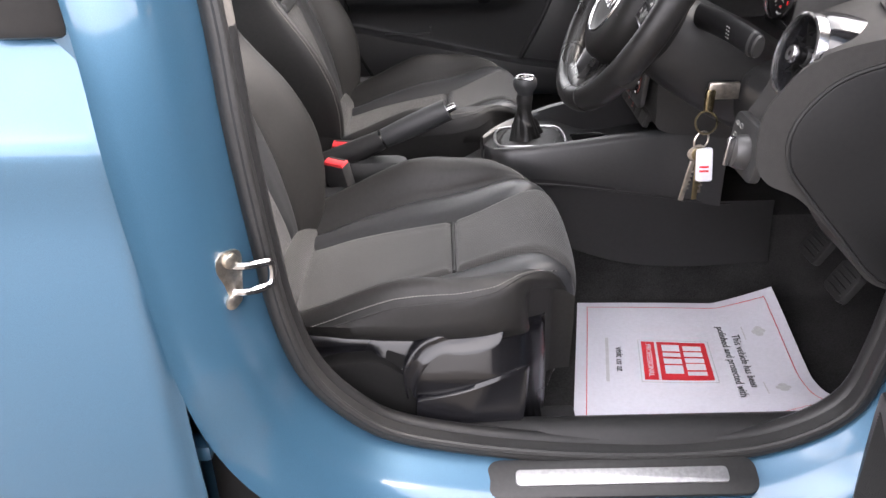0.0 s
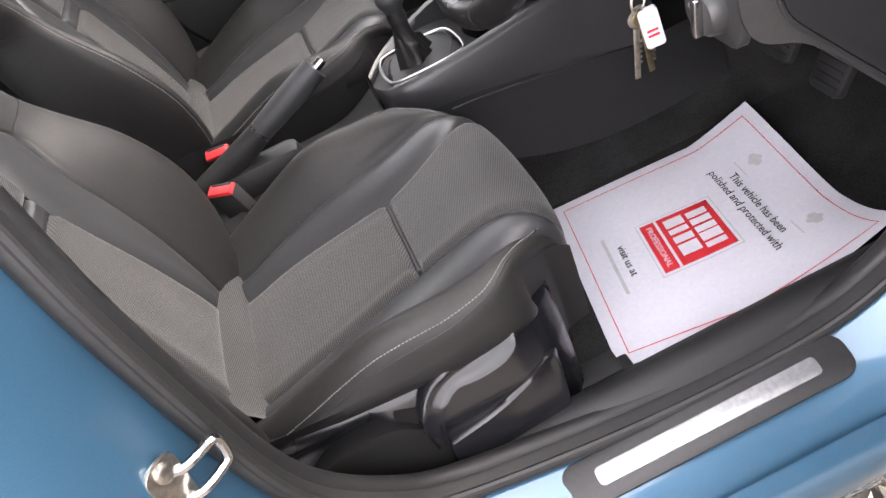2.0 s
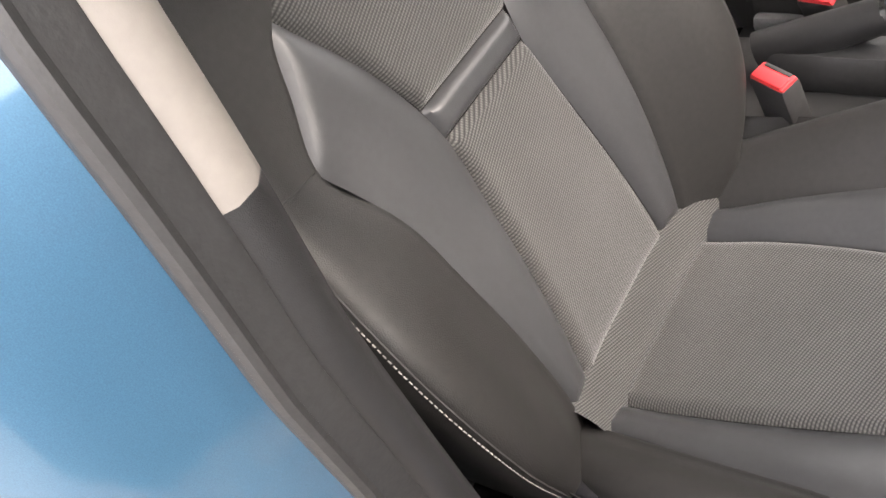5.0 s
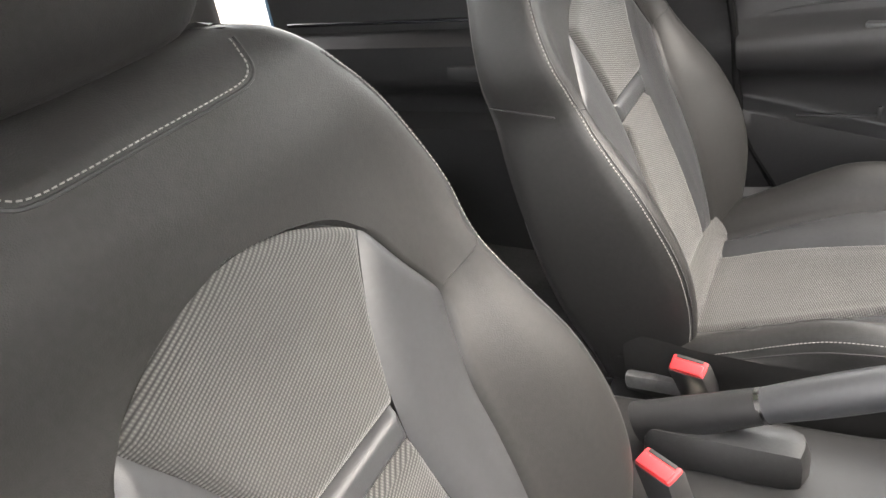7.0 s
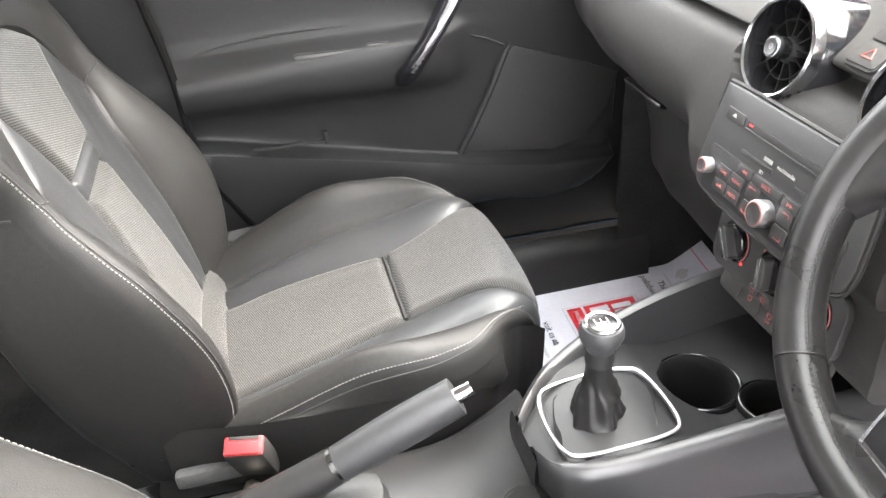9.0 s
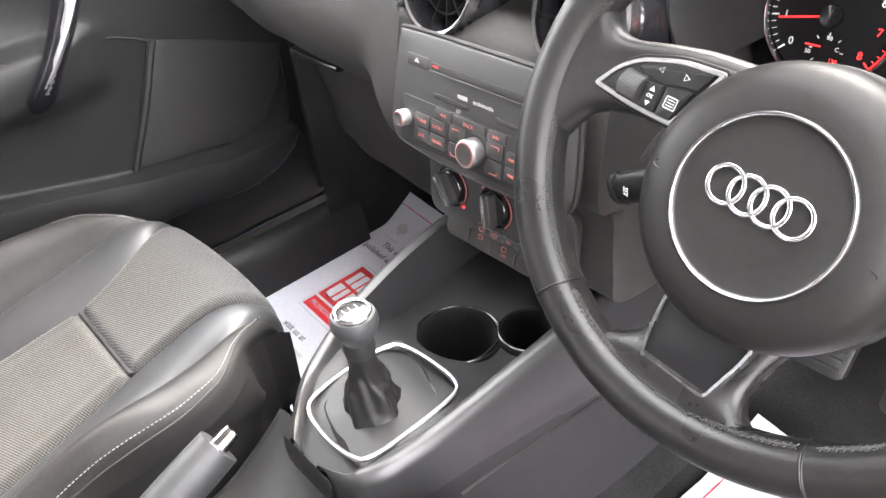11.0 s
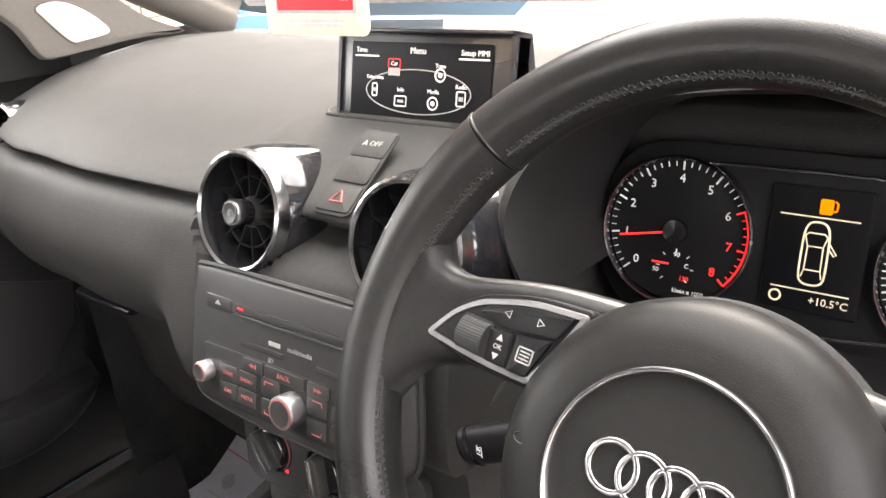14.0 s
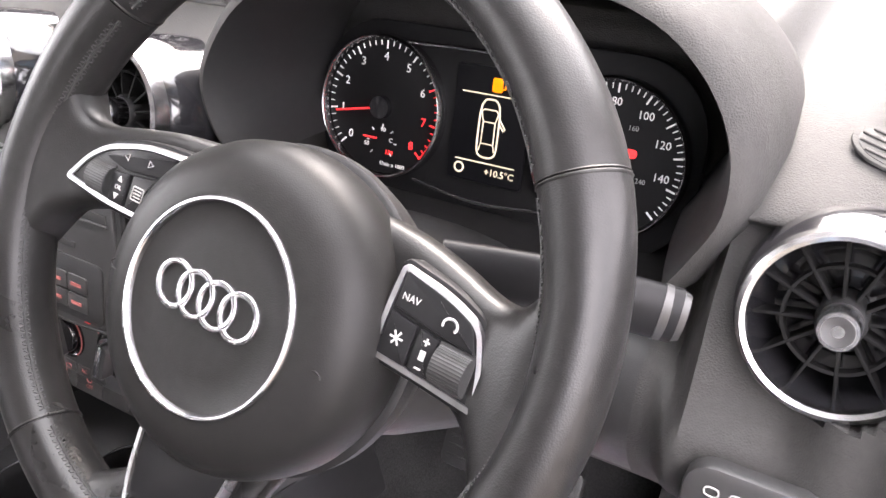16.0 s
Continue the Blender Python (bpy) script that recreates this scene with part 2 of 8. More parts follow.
def sweep(path, section, closed=False, up=(0, 0, 1), cap=True):
    """A section (a radius, or points (a, b) across the path) carried along a path."""
    path = np.array(path, float)
    if not callable(section) and not hasattr(section, "__len__"):
        section = [(section * math.cos(a), section * math.sin(a)) for a in np.linspace(0, 2 * math.pi, 8, endpoint=False)]
    n = len(path)
    tan = np.gradient(path, axis=0) if not closed else np.roll(path, -1, 0) - np.roll(path, 1, 0)
    rows = []
    side = None
    for i in range(n):
        t = tan[i] / (np.linalg.norm(tan[i]) + 1e-12)
        s = np.cross(up, t)
        if np.linalg.norm(s) < 0.15:
            s = side if side is not None else np.cross((1, 0, 0.01), t)
            s = s - t * (s @ t)
        s = s / (np.linalg.norm(s) + 1e-12)
        side = s
        u = np.cross(t, s)
        sec = section(i / (n - 1)) if callable(section) else section
        rows.append([path[i] + s * a + u * b for a, b in sec])
    if closed:
        rows.append(rows[0])
    return grid(rows, loop=True, cap=cap and not closed)


def tube(path, r, k=8, closed=False):
    path = np.array(path, float)
    n = len(path)
    tan = np.gradient(path, axis=0) if not closed else np.roll(path, -1, 0) - np.roll(path, 1, 0)
    t0 = tan[0] / np.linalg.norm(tan[0])
    s = np.cross(t0, (0.3, 0.5, 0.81))
    s /= np.linalg.norm(s)
    rows = []
    for i in range(n):
        t = tan[i] / (np.linalg.norm(tan[i]) + 1e-12)
        s = s - t * (s @ t)
        s /= np.linalg.norm(s)
        u = np.cross(t, s)
        rr = r(i / (n - 1)) if callable(r) else r
        rows.append([path[i] + rr * (s * math.cos(a) + u * math.sin(a)) for a in np.linspace(0, 2 * math.pi, k, endpoint=False)])
    if closed:
        rows.append(rows[0])
    return grid(rows, loop=True, cap=not closed)


def lathe(profile, m=None, n=40, arc=None):
    """Profile (radius, height) turned about the z axis of m."""
    a = np.linspace(0, 2 * math.pi, n, endpoint=False)
    rows = [[(r * math.cos(k), r * math.sin(k), h) for k in a] for r, h in profile]
    g = grid(rows, loop=True, cap=tuple(profile[0]) != tuple(profile[-1]))
    return moved(g, m) if m is not None else g


def inset(poly, d):
    p = np.array(poly, float)
    nxt, prv = np.roll(p, -1, 0), np.roll(p, 1, 0)
    e1, e2 = p - prv, nxt - p
    e1 /= np.linalg.norm(e1, axis=1)[:, None] + 1e-12
    e2 /= np.linalg.norm(e2, axis=1)[:, None] + 1e-12
    area = 0.5 * np.sum(p[:, 0] * nxt[:, 1] - nxt[:, 0] * p[:, 1])
    sg = 1 if area > 0 else -1
    n1, n2 = np.stack([-e1[:, 1], e1[:, 0]], 1) * sg, np.stack([-e2[:, 1], e2[:, 0]], 1) * sg
    b = n1 + n2
    b /= (np.sum(b * n1, axis=1)[:, None] + 1e-6)
    return p + b * d


def slab(poly, t, m, bevel=0.001, base=0.0):
    """A plate with a bevelled rim: outline poly in the plane of m, from height base to base + t."""
    p = np.array(poly, float)
    rows = [[(x, y, base) for x, y in p], [(x, y, base + t - bevel) for x, y in p],
            [(x, y, base + t - bevel * 0.3) for x, y in inset(p, bevel * 0.3)], [(x, y, base + t) for x, y in inset(p, bevel)]]
    return moved(grid(rows, loop=True, cap=True), m)


def rrect(w, h, r=0.003, k=4, cx=0.0, cy=0.0):
    out = []
    for sx, sy, a0 in ((1, 1, 0), (-1, 1, 90), (-1, -1, 180), (1, -1, 270)):
        for i in range(k + 1):
            a = radians(a0 + 90 * i / k)
            out.append((cx + sx * (w / 2 - r) + r * math.cos(a), cy + sy * (h / 2 - r) + r * math.sin(a)))
    return out


def rounded(points):
    """An outline through corners (x, y, radius)."""
    out = []
    p = [V(x, y) for x, y, _ in points]
    for i, (_, _, r) in enumerate(points):
        a, b, c = p[i - 1], p[i], p[(i + 1) % len(p)]
        e, f = a - b, c - b
        e, f = e / np.linalg.norm(e) * min(r, np.linalg.norm(e) * 0.48), f / np.linalg.norm(f) * min(r, np.linalg.norm(f) * 0.48)
        for t in np.linspace(0, 1, 8):
            out.append(tuple(b + e * (1 - t) ** 2 + f * t * t))
    return out


def circle(r, n=32, cx=0.0, cy=0.0):
    return [(cx + r * math.cos(a), cy + r * math.sin(a)) for a in np.linspace(0, 2 * math.pi, n, endpoint=False)]


def rod(a, b, r, k=10):
    return tube([V(*a), (V(*a) + V(*b)) / 2, V(*b)], r, k)


def box(c, s, bevel=0.003, m=None):
    bm = bmesh.new()
    bmesh.ops.create_cube(bm, size=1.0, matrix=Matrix.Translation(c) @ Matrix.Diagonal((*s, 1)))
    if bevel:
        bmesh.ops.bevel(bm, geom=bm.edges[:], offset=bevel, segments=2, affect="EDGES", profile=0.5)
    bm.verts.index_update()
    g = [tuple(v.co) for v in bm.verts], [tuple(v.index for v in f.verts) for f in bm.faces], None
    bm.free()
    return moved(g, m) if m is not None else g


def axes_at(origin, x, y):
    """A matrix with its x axis along x, its y axis near y, at origin."""
    x = Vector(x).normalized()
    z = x.cross(Vector(y)).normalized()
    y = z.cross(x)
    return Matrix(((x.x, y.x, z.x, origin[0]), (x.y, y.y, z.y, origin[1]), (x.z, y.z, z.z, origin[2]), (0, 0, 0, 1)))


def solid(name, geo, material, angle=40):
    verts, faces = geo[0], geo[1]
    me = bpy.data.meshes.new(name)
    me.from_pydata([tuple(map(float, v)) for v in verts], [], [tuple(map(int, f)) for f in faces])
    uv = geo[2] if len(geo) > 2 else None
    if uv is not None:
        layer = me.uv_layers.new(name="uv")
        idx = np.zeros(len(me.loops), int)
        me.loops.foreach_get("vertex_index", idx)
        layer.data.foreach_set("uv", uv[idx].ravel().astype(np.float32))
    bm = bmesh.new()
    bm.from_mesh(me)
    bmesh.ops.recalc_face_normals(bm, faces=bm.faces)
    bm.to_mesh(me)
    bm.free()
    me.shade_smooth()
    me.set_sharp_from_angle(angle=radians(angle))
    me.materials.append(material)
    return me


def thing(name, base, label, category, group="", kind=""):
    e = new(name)
    e.empty_display_size = 0.05
    e.location = base
    return tagged(e, label, category, group, kind)


def part(name, geo, material, parent, label="", angle=40):
    ob = new(name, solid(name, geo, material, angle))
    ob.parent = parent
    top = Vector((0, 0, 0))
    p = parent
    while p is not None:
        if p.type == "EMPTY":
            top = p.location
        p = p.parent
    if parent.type == "EMPTY":
        ob.matrix_parent_inverse = Matrix.Translation(-top)
    if label:
        ob["label"] = label
    return ob


def single(name, geo, material, label, category, group="", kind="", angle=40):
    return tagged(new(name, solid(name, geo, material, angle)), label, category, group, kind)


def lettering(body, size, m, lift=0.0004, align="CENTER"):
    """Words as a thin mesh in the plane of m."""
    c = bpy.data.curves.new("words", "FONT")
    c.body, c.size, c.extrude, c.resolution_u = body, size, 0.0002, 2
    c.align_x, c.align_y = align, "CENTER"
    o = bpy.data.objects.new("words", c)
    me = bpy.data.meshes.new_from_object(o)
    verts = [tuple(m @ (v.co + Vector((0, 0, lift)))) for v in me.vertices]
    faces = [tuple(p.vertices) for p in me.polygons]
    bpy.data.objects.remove(o)
    bpy.data.curves.remove(c)
    bpy.data.meshes.remove(me)
    return verts, faces, None


def stitches(path, pitch, r=0.0006, fill=0.6):
    """A row of short threads along a path."""
    path = np.array(path, float)
    s = np.r_[0, np.cumsum(np.linalg.norm(np.diff(path, axis=0), axis=1))]
    at = lambda d: np.array([np.interp(d, s, path[:, k]) for k in range(3)])
    out, d = [], 0.0
    while d + pitch < s[-1]:
        a, b = at(d), at(d + pitch * fill)
        out.append(tube([a, (a + b) / 2, b], r, 4))
        d += pitch
    return join(*out)


# ---- front seats ----
HINGE_GREY = mat("pale grey hinge plastic", (0.08, 0.08, 0.08), 0.4, vary=0.2)
LEAN_BACK = radians(16)
BACK_UP, BACK_FWD = V(-math.sin(LEAN_BACK), 0, math.cos(LEAN_BACK)), V(math.cos(LEAN_BACK), 0, math.sin(LEAN_BACK))
back_w = curve1([(-0.05, 0.185), (0.0, 0.20), (0.08, 0.225), (0.2, 0.236), (0.28, 0.226), (0.325, 0.219), (0.37, 0.224), (0.43, 0.21), (0.48, 0.185), (0.51, 0.162), (0.535, 0.135), (0.55, 0.1)])
back_bolster = curve1([(-0.05, 0.03), (0.0, 0.045), (0.1, 0.068), (0.2, 0.06), (0.3, 0.028), (0.4, 0.012), (0.5, 0.0), (0.55, 0.0)])
back_seam = curve1([(-0.05, 0.112), (0.0, 0.116), (0.08, 0.122), (0.16, 0.129), (0.25, 0.138), (0.305, 0.16), (0.4, 0.15), (0.55, 0.09)])
back_front = curve1([(-0.05, -0.012), (0.0, 0.0), (0.1, 0.006), (0.25, 0.0), (0.4, -0.006), (0.48, -0.004), (0.52, -0.012), (0.54, -0.028), (0.55, -0.045)])
back_rear = curve1([(-0.05, -0.1), (0.2, -0.1), (0.45, -0.085), (0.52, -0.075), (0.55, -0.05)])
back_cover = curve1([(-0.05, 0.11), (0.0, 0.114), (0.16, 0.127), (0.25, 0.136), (0.3, 0.155), (0.345, 0.134), (0.385, 0.11), (0.41, 0.072), (0.422, 0.03), (0.427, 0.0), (0.56, 0.0)])


def back_section(h):
    w, b, s, f, r = back_w(h), back_bolster(h), back_seam(h), back_front(h), back_rear(h)
    front = [(0, f), (s * 0.5, f + 0.001), (s, f + b * 0.22), ((s + w) / 2, f + b * 0.8), (w - 0.018, f + b * 0.98), (w - 0.004, f + b * 0.8 - 0.004)]
    side = [(w, f + b * 0.55 - 0.014), (w - 0.002, min(f, r + 0.05) * 0.5 + r * 0.5 + 0.01), (w - 0.02, r + 0.006), (w * 0.6, r), (0, r)]
    return front, side


cush_line = cr([(-0.07, 0.462), (0.0, 0.48), (0.05, 0.492), (0.10, 0.508), (0.18, 0.528), (0.255, 0.545), (0.3, 0.561), (0.34, 0.577), (0.372, 0.585), (0.398, 0.581), (0.415, 0.565), (0.422, 0.54), (0.421, 0.505), (0.416, 0.465), (0.408, 0.425), (0.398, 0.38)], 130)
cush_len = np.r_[0, np.cumsum(np.linalg.norm(np.diff(cush_line, axis=0), axis=1))]
CUSH_TIP = int(np.argmax(cush_line[:, 0]))


def dx(x):
    """Length along the cushion line at the place x."""
    return float(np.interp(x, cush_line[:CUSH_TIP + 1, 0], cush_len[:CUSH_TIP + 1]))


along = lambda pairs, tail=(): curve1([(dx(x), v) for x, v in pairs] + [(dx(0.422) + e, v) for e, v in tail])
cush_w = along([(-0.07, 0.185), (0.0, 0.198), (0.05, 0.208), (0.12, 0.217), (0.2, 0.224), (0.26, 0.227), (0.31, 0.221), (0.345, 0.207), (0.372, 0.189), (0.395, 0.17), (0.412, 0.153)], [(0.01, 0.141), (0.04, 0.134), (0.08, 0.131), (0.165, 0.128)])
cush_rise = along([(-0.07, 0.05), (0.05, 0.047), (0.1, 0.053), (0.15, 0.063), (0.2, 0.07), (0.255, 0.061), (0.3, 0.044), (0.34, 0.025), (0.372, 0.011), (0.398, 0.003), (0.415, 0.0)], [(0.02, 0.0), (0.165, 0.0)])
insert_q = along([(0.03, 0.097), (0.1, 0.096), (0.18, 0.088), (0.255, 0.077), (0.31, 0.081), (0.35, 0.089), (0.38, 0.1), (0.4, 0.111)], [(0.0, 0.116), (0.03, 0.116), (0.08, 0.112), (0.165, 0.105)])
strip_q = along([(-0.07, 0.126), (0.04, 0.13), (0.1, 0.137), (0.18, 0.144), (0.26, 0.149), (0.33, 0.149), (0.38, 0.146), (0.4, 0.143)], [(0.0, 0.138), (0.03, 0.128), (0.08, 0.123), (0.165, 0.12)])


def cush_base(d):
    x, z = np.interp(d, cush_len, cush_line[:, 0]), np.interp(d, cush_len, cush_line[:, 1])
    e = 0.012
    ax_ = np.interp(d + e, cush_len, cush_line[:, 0]) - np.interp(d - e, cush_len, cush_line[:, 0])
    az_ = np.interp(d + e, cush_len, cush_line[:, 1]) - np.interp(d - e, cush_len, cush_line[:, 1])
    k = math.hypot(ax_, az_)
    return V(x, 0, z), V(-az_ / k, 0, ax_ / k)


def cush_section(d):
    w, r, s = float(cush_w(d)), float(cush_rise(d)), float(strip_q(d))
    s = min(s, w - 0.006)
    g = (w - s) / 0.075
    n = float(insert_q(d))
    front = [(0, 0.001), (n * 0.6, 0.001), (n * 0.98, 0.002), (s, r * 0.32), (s + 0.024 * g, r * 0.74 + 0.004 * g), (s + 0.044 * g, r * 0.98 + 0.003 * g), (s + 0.06 * g, r * 0.94), (s + 0.07 * g, r * 0.72 - 0.003 * g)]
    low = max(-0.05, 0.532 - float(np.interp(d, cush_len, cush_line[:, 1]))) if d < dx(0.422) else -0.05
    side = [(w, max(r * 0.42 - 0.012, low + 0.02)), (w + 0.0005, low + 0.01), (w - 0.009, low - 0.006), (w - 0.034, low - 0.03), (w * 0.6, -0.12), (0, -0.12)]
    return front, side


def nose_bow(d, q):
    """How far the rounded nose falls back towards its corners."""
    t = min(1.0, max(0.0, (d - dx(0.3)) / 0.11))
    return 0.017 * t * t * (3 - 2 * t) * min(1.3, abs(q) / 0.14) ** 3


class Shape:
    """A padded form: half sections along a line, mirrored, that gives back points of its front."""

    def __init__(self, section, frame_at, cover, yc, sg, bow=lambda d, q: 0.0):
        self.bow, self.section, self.frame_at, self.cover, self.yc, self.sg, self.known = bow, section, frame_at, cover, yc, sg, {}

    def place(self, d, q, f):
        o, n = self.frame_at(d)
        p = o + n * f
        return V(p[0] - self.bow(d, q), self.yc + self.sg * q, p[2])

    def front(self, d):
        key = round(d * 2000)
        if key not in self.known:
            front, side = self.section(key / 2000)
            self.known[key] = cr(front + side[:1], 60)
        return self.known[key]

    def at(self, d, q, lift=0.0):
        c = self.front(d)
        return self.place(d, q, np.interp(abs(q), c[:, 0], c[:, 1]) + lift)

    def body(self, ds, n=30):
        """The core: sunk under the sewn panels, full beside them."""
        rows = []
        for d in ds:
            c, k = self.front(d), float(self.cover(d))
            f = lambda q: float(np.interp(q, c[:, 0], c[:, 1]))
            h = [(q, f(q) - (0.0065 if k > 0.004 else 0.0)) for q in np.linspace(0, max(k - 0.0008, 0.0005), 12)] + [(k + 0.0012, f(k + 0.0012) - (0.0035 if k > 0.004 else 0.0))]
            s = np.r_[0, np.cumsum(np.linalg.norm(np.diff(c, axis=0), axis=1))]
            for e in np.linspace(float(np.interp(k + 0.004, c[:, 0], s)), s[-1], n):
                h.append((float(np.interp(e, s, c[:, 0])), float(np.interp(e, s, c[:, 1]))))
            h += [tuple(p) for p in cr(self.section(d)[1], 14)[1:]]
            rows.append([self.place(d, q, z) for q, z in h + [(-q, z) for q, z in h[::-1][1:-1]]])
        return grid(rows, loop=True, cap=True)

    def panel(self, left, right, n=28, m=24, puff=0.003, dip=0.005, rim=0.009, bulge=0.0):
        """A sewn panel between two edge lines of (d, q), raised in its middle and sunk at its seams."""
        L, R = cr(left, n), cr(right, n)
        rows, uv = [], []
        w = abs(L[:, 1] - R[:, 1]).mean() + 1e-6
        ln = np.linalg.norm(np.diff(L, axis=0), axis=1).sum()
        for i in range(n):
            row = []
            t = i / (n - 1)
            for j in range(m):
                s = j / (m - 1)
                s = 0.5 - 0.5 * math.cos(math.pi * s) * (1 - 0.35 * math.sin(math.pi * s))
                d, q = L[i] * (1 - s) + R[i] * s
                d += bulge * math.sin(math.pi * s) * t ** 3
                e = min(min(s, 1 - s) * w / rim, min(t, 1 - t) * ln / rim, 1.0)
                row.append(self.at(d, q, -dip + (puff + dip) * (1 - (1 - e) ** 2.4)))
                uv.append((d, q))
            rows.append(row)
        return grid(rows, uv=uv)

    def line(self, pts, n=40, lift=0.0):
        return [self.at(d, q, lift) for d, q in cr(pts, n)]


def front_seat(name, yc, yb, sg, label):
    """yc, yb: the middle of the cushion and of the backrest; sg: the side on which the car's middle lies."""
    seat = thing(name, (0.2, yc, 0.33), label, "car seat", "front seats")
    cu = Shape(cush_section, cush_base, lambda d: min(float(strip_q(d)), float(cush_w(d)) - 0.008), yc, sg, nose_bow)
    cushion = part("cushion", cu.body(np.linspace(0, cush_len[-1], 96)), LEATHER, seat, "black leather cushion with raised bolsters", 60)
    edge = [dx(x) for x in (0.02, 0.08, 0.14, 0.2, 0.2525)]
    part("rear_insert", cu.panel([(d, -float(insert_q(d))) for d in edge], [(d, float(insert_q(d))) for d in edge], n=40, m=40, puff=0.0045, rim=0.012), CLOTH, cushion, "ribbed grey cloth insert")
    over = dx(0.422) + 0.15
    edge = list(np.linspace(dx(0.2575), over, 18))
    part("front_insert", cu.panel([(d, -float(insert_q(d))) for d in edge], [(d, float(insert_q(d))) for d in edge], n=56, m=40, puff=0.004, rim=0.012), CLOTH, cushion, "ribbed grey cloth insert")
    for k in (-1, 1):
        edge = list(np.linspace(dx(0.02), over, 22))
        part("side_strip", cu.panel([(d, k * (float(insert_q(d)) + 0.0005)) for d in edge], [(d, k * (float(cu.cover(d)) + 0.0008)) for d in edge], n=70, m=22, puff=0.0042, rim=0.02), SMOOTH_LEATHER, cushion, "smooth black leather strip")
        stitch = [(dx(x), k * (float(cush_w(dx(x))) - e)) for x, e in ((0.0, 0.006), (0.06, 0.006), (0.15, 0.006), (0.25, 0.006), (0.31, 0.0075), (0.35, 0.01), (0.38, 0.015), (0.4, 0.02), (0.415, 0.018))] + [(over, k * 0.128)]
        part("seam", tube(cu.line(stitch, 70, -0.0003), 0.0012, 6), SEAM_AND_SHADE, cushion)
        part("stitching", stitches(cu.line([(d, q - k * 0.0045) for d, q in stitch[:-1]], 140, 0.0003), 0.0042, 0.00055), THREAD, cushion, "grey contrast stitching")
    for k, d0, d1, foot_z in ((1, dx(-0.02), dx(0.422) + 0.035, 0.435), (-1, dx(0.362), dx(0.422) + 0.035, 0.42)):
        wall_ = []
        for d in np.linspace(d0, d1, 44):
            p = cu.place(d, k * (float(cush_w(d)) + 0.0008), cush_section(d)[1][0][1])
            wall_.append([(p[0], p[1] - sg * k * 0.01 * t * t, p[2] - (p[2] - foot_z) * t) for t in np.linspace(0, 1, 8)])
        part("side_panel", grid(wall_), LEATHER, cushion, "black leather side panel")
    # dark tube puts the shade of the deep groove between the inserts into colour
    part("cross_groove", tube(cu.line([(dx(0.255), q) for q in np.linspace(-0.075, 0.075, 12)], 24, -0.0035), 0.003, 8), SEAM_AND_SHADE, cushion)
    # ribbed cloth in the crease
    rows, uv = [], []
    for i, q in enumerate(np.linspace(-0.135, 0.135, 40)):
        e = abs(i / 19.5 - 1)
        row = []
        for j in range(15):
            t = j / 14
            p = V(-0.012, 0, 0.533) * (1 - t) + V(0.03, 0, 0.484) * t + V(0.76, 0, 0.65) * 0.009 * math.sin(math.pi * t) + V(0.4, 0, 1) * 0.012 * e ** 6
            row.append((p[0], (yc * t + (yb + yc) * 0.5 * (1 - t)) + sg * q, p[2]))
            uv.append((t * 0.065, q))
        rows.append(row)
    part("crease_roll", grid(rows, uv=uv), CLOTH, seat, "ribbed cloth roll between cushion and backrest")
    # backrest
    bk = Shape(back_section, lambda h: (V(0, 0, 0.52) + BACK_UP * h, BACK_FWD), back_cover, yb, sg)
    hs = np.r_[np.linspace(-0.05, 0.28, 34), np.linspace(0.285, 0.435, 36), np.linspace(0.44, 0.55, 22)]
    backrest = part("backrest", bk.body(hs), LEATHER, seat, "black leather backrest with side bolsters", 60)
    lo = lambda h: float(np.interp(h, [0.0, 0.08, 0.16, 0.252], [0.084, 0.075, 0.066, 0.058]))
    e = [0.0, 0.06, 0.12, 0.18, 0.2445]
    part("lower_insert", bk.panel([(h, -lo(h)) for h in e], [(h, lo(h)) for h in e], n=40, m=36, puff=0.004, rim=0.012), CLOTH, backrest, "ribbed grey cloth insert")
    part("insert_bar", bk.panel([(0.2455, -0.058), (0.2725, -0.0605)], [(0.2455, 0.058), (0.2725, 0.0605)], n=14, m=24, puff=0.0025, rim=0.009), SMOOTH_LEATHER, backrest, "smooth leather bar")
    up = lambda h: float(np.interp(h, [0.273, 0.3, 0.33, 0.36, 0.386], [0.06, 0.069, 0.081, 0.097, 0.1135]))
    e = [0.2735, 0.295, 0.315, 0.335, 0.355, 0.37, 0.386]
    part("upper_insert", bk.panel([(h, -up(h)) for h in e], [(h, up(h)) for h in e], puff=0.004, bulge=0.041, n=44, m=44, rim=0.012), CLOTH, backrest, "ribbed grey cloth insert")
    for k in (-1, 1):
        wing = [0.0, 0.06, 0.12, 0.18, 0.23, 0.27, 0.305]
        inner = lambda h: lo(h) if h < 0.259 else up(max(h, 0.273))
        lift_ = lambda h: h + 0.083 * (max(0.0, h - 0.2) / 0.105) ** 1.2
        part("side_strip", bk.panel([(lift_(h), k * (inner(lift_(h)) + 0.0005)) for h in wing], [(h, k * (float(back_seam(h)) - 0.001)) for h in wing], n=60, m=24, puff=0.003, dip=0.0032, rim=0.02), SMOOTH_LEATHER, backrest, "smooth black leather strip")
        shoulder = [(0.306, k * 0.16), (0.31, k * 0.18), (0.317, k * 0.2), (0.322, k * 0.212)]
        part("seam", tube(bk.line(shoulder, 16, -0.0004), 0.0011, 6), SEAM_AND_SHADE, backrest)
        w_ = float(back_w(0.318))
        side_run = [bk.place(0.322 + 0.03 * t, k * (w_ + 0.0006), float(back_front(0.32)) - 0.004 - 0.07 * t) for t in np.linspace(0, 1, 12)]
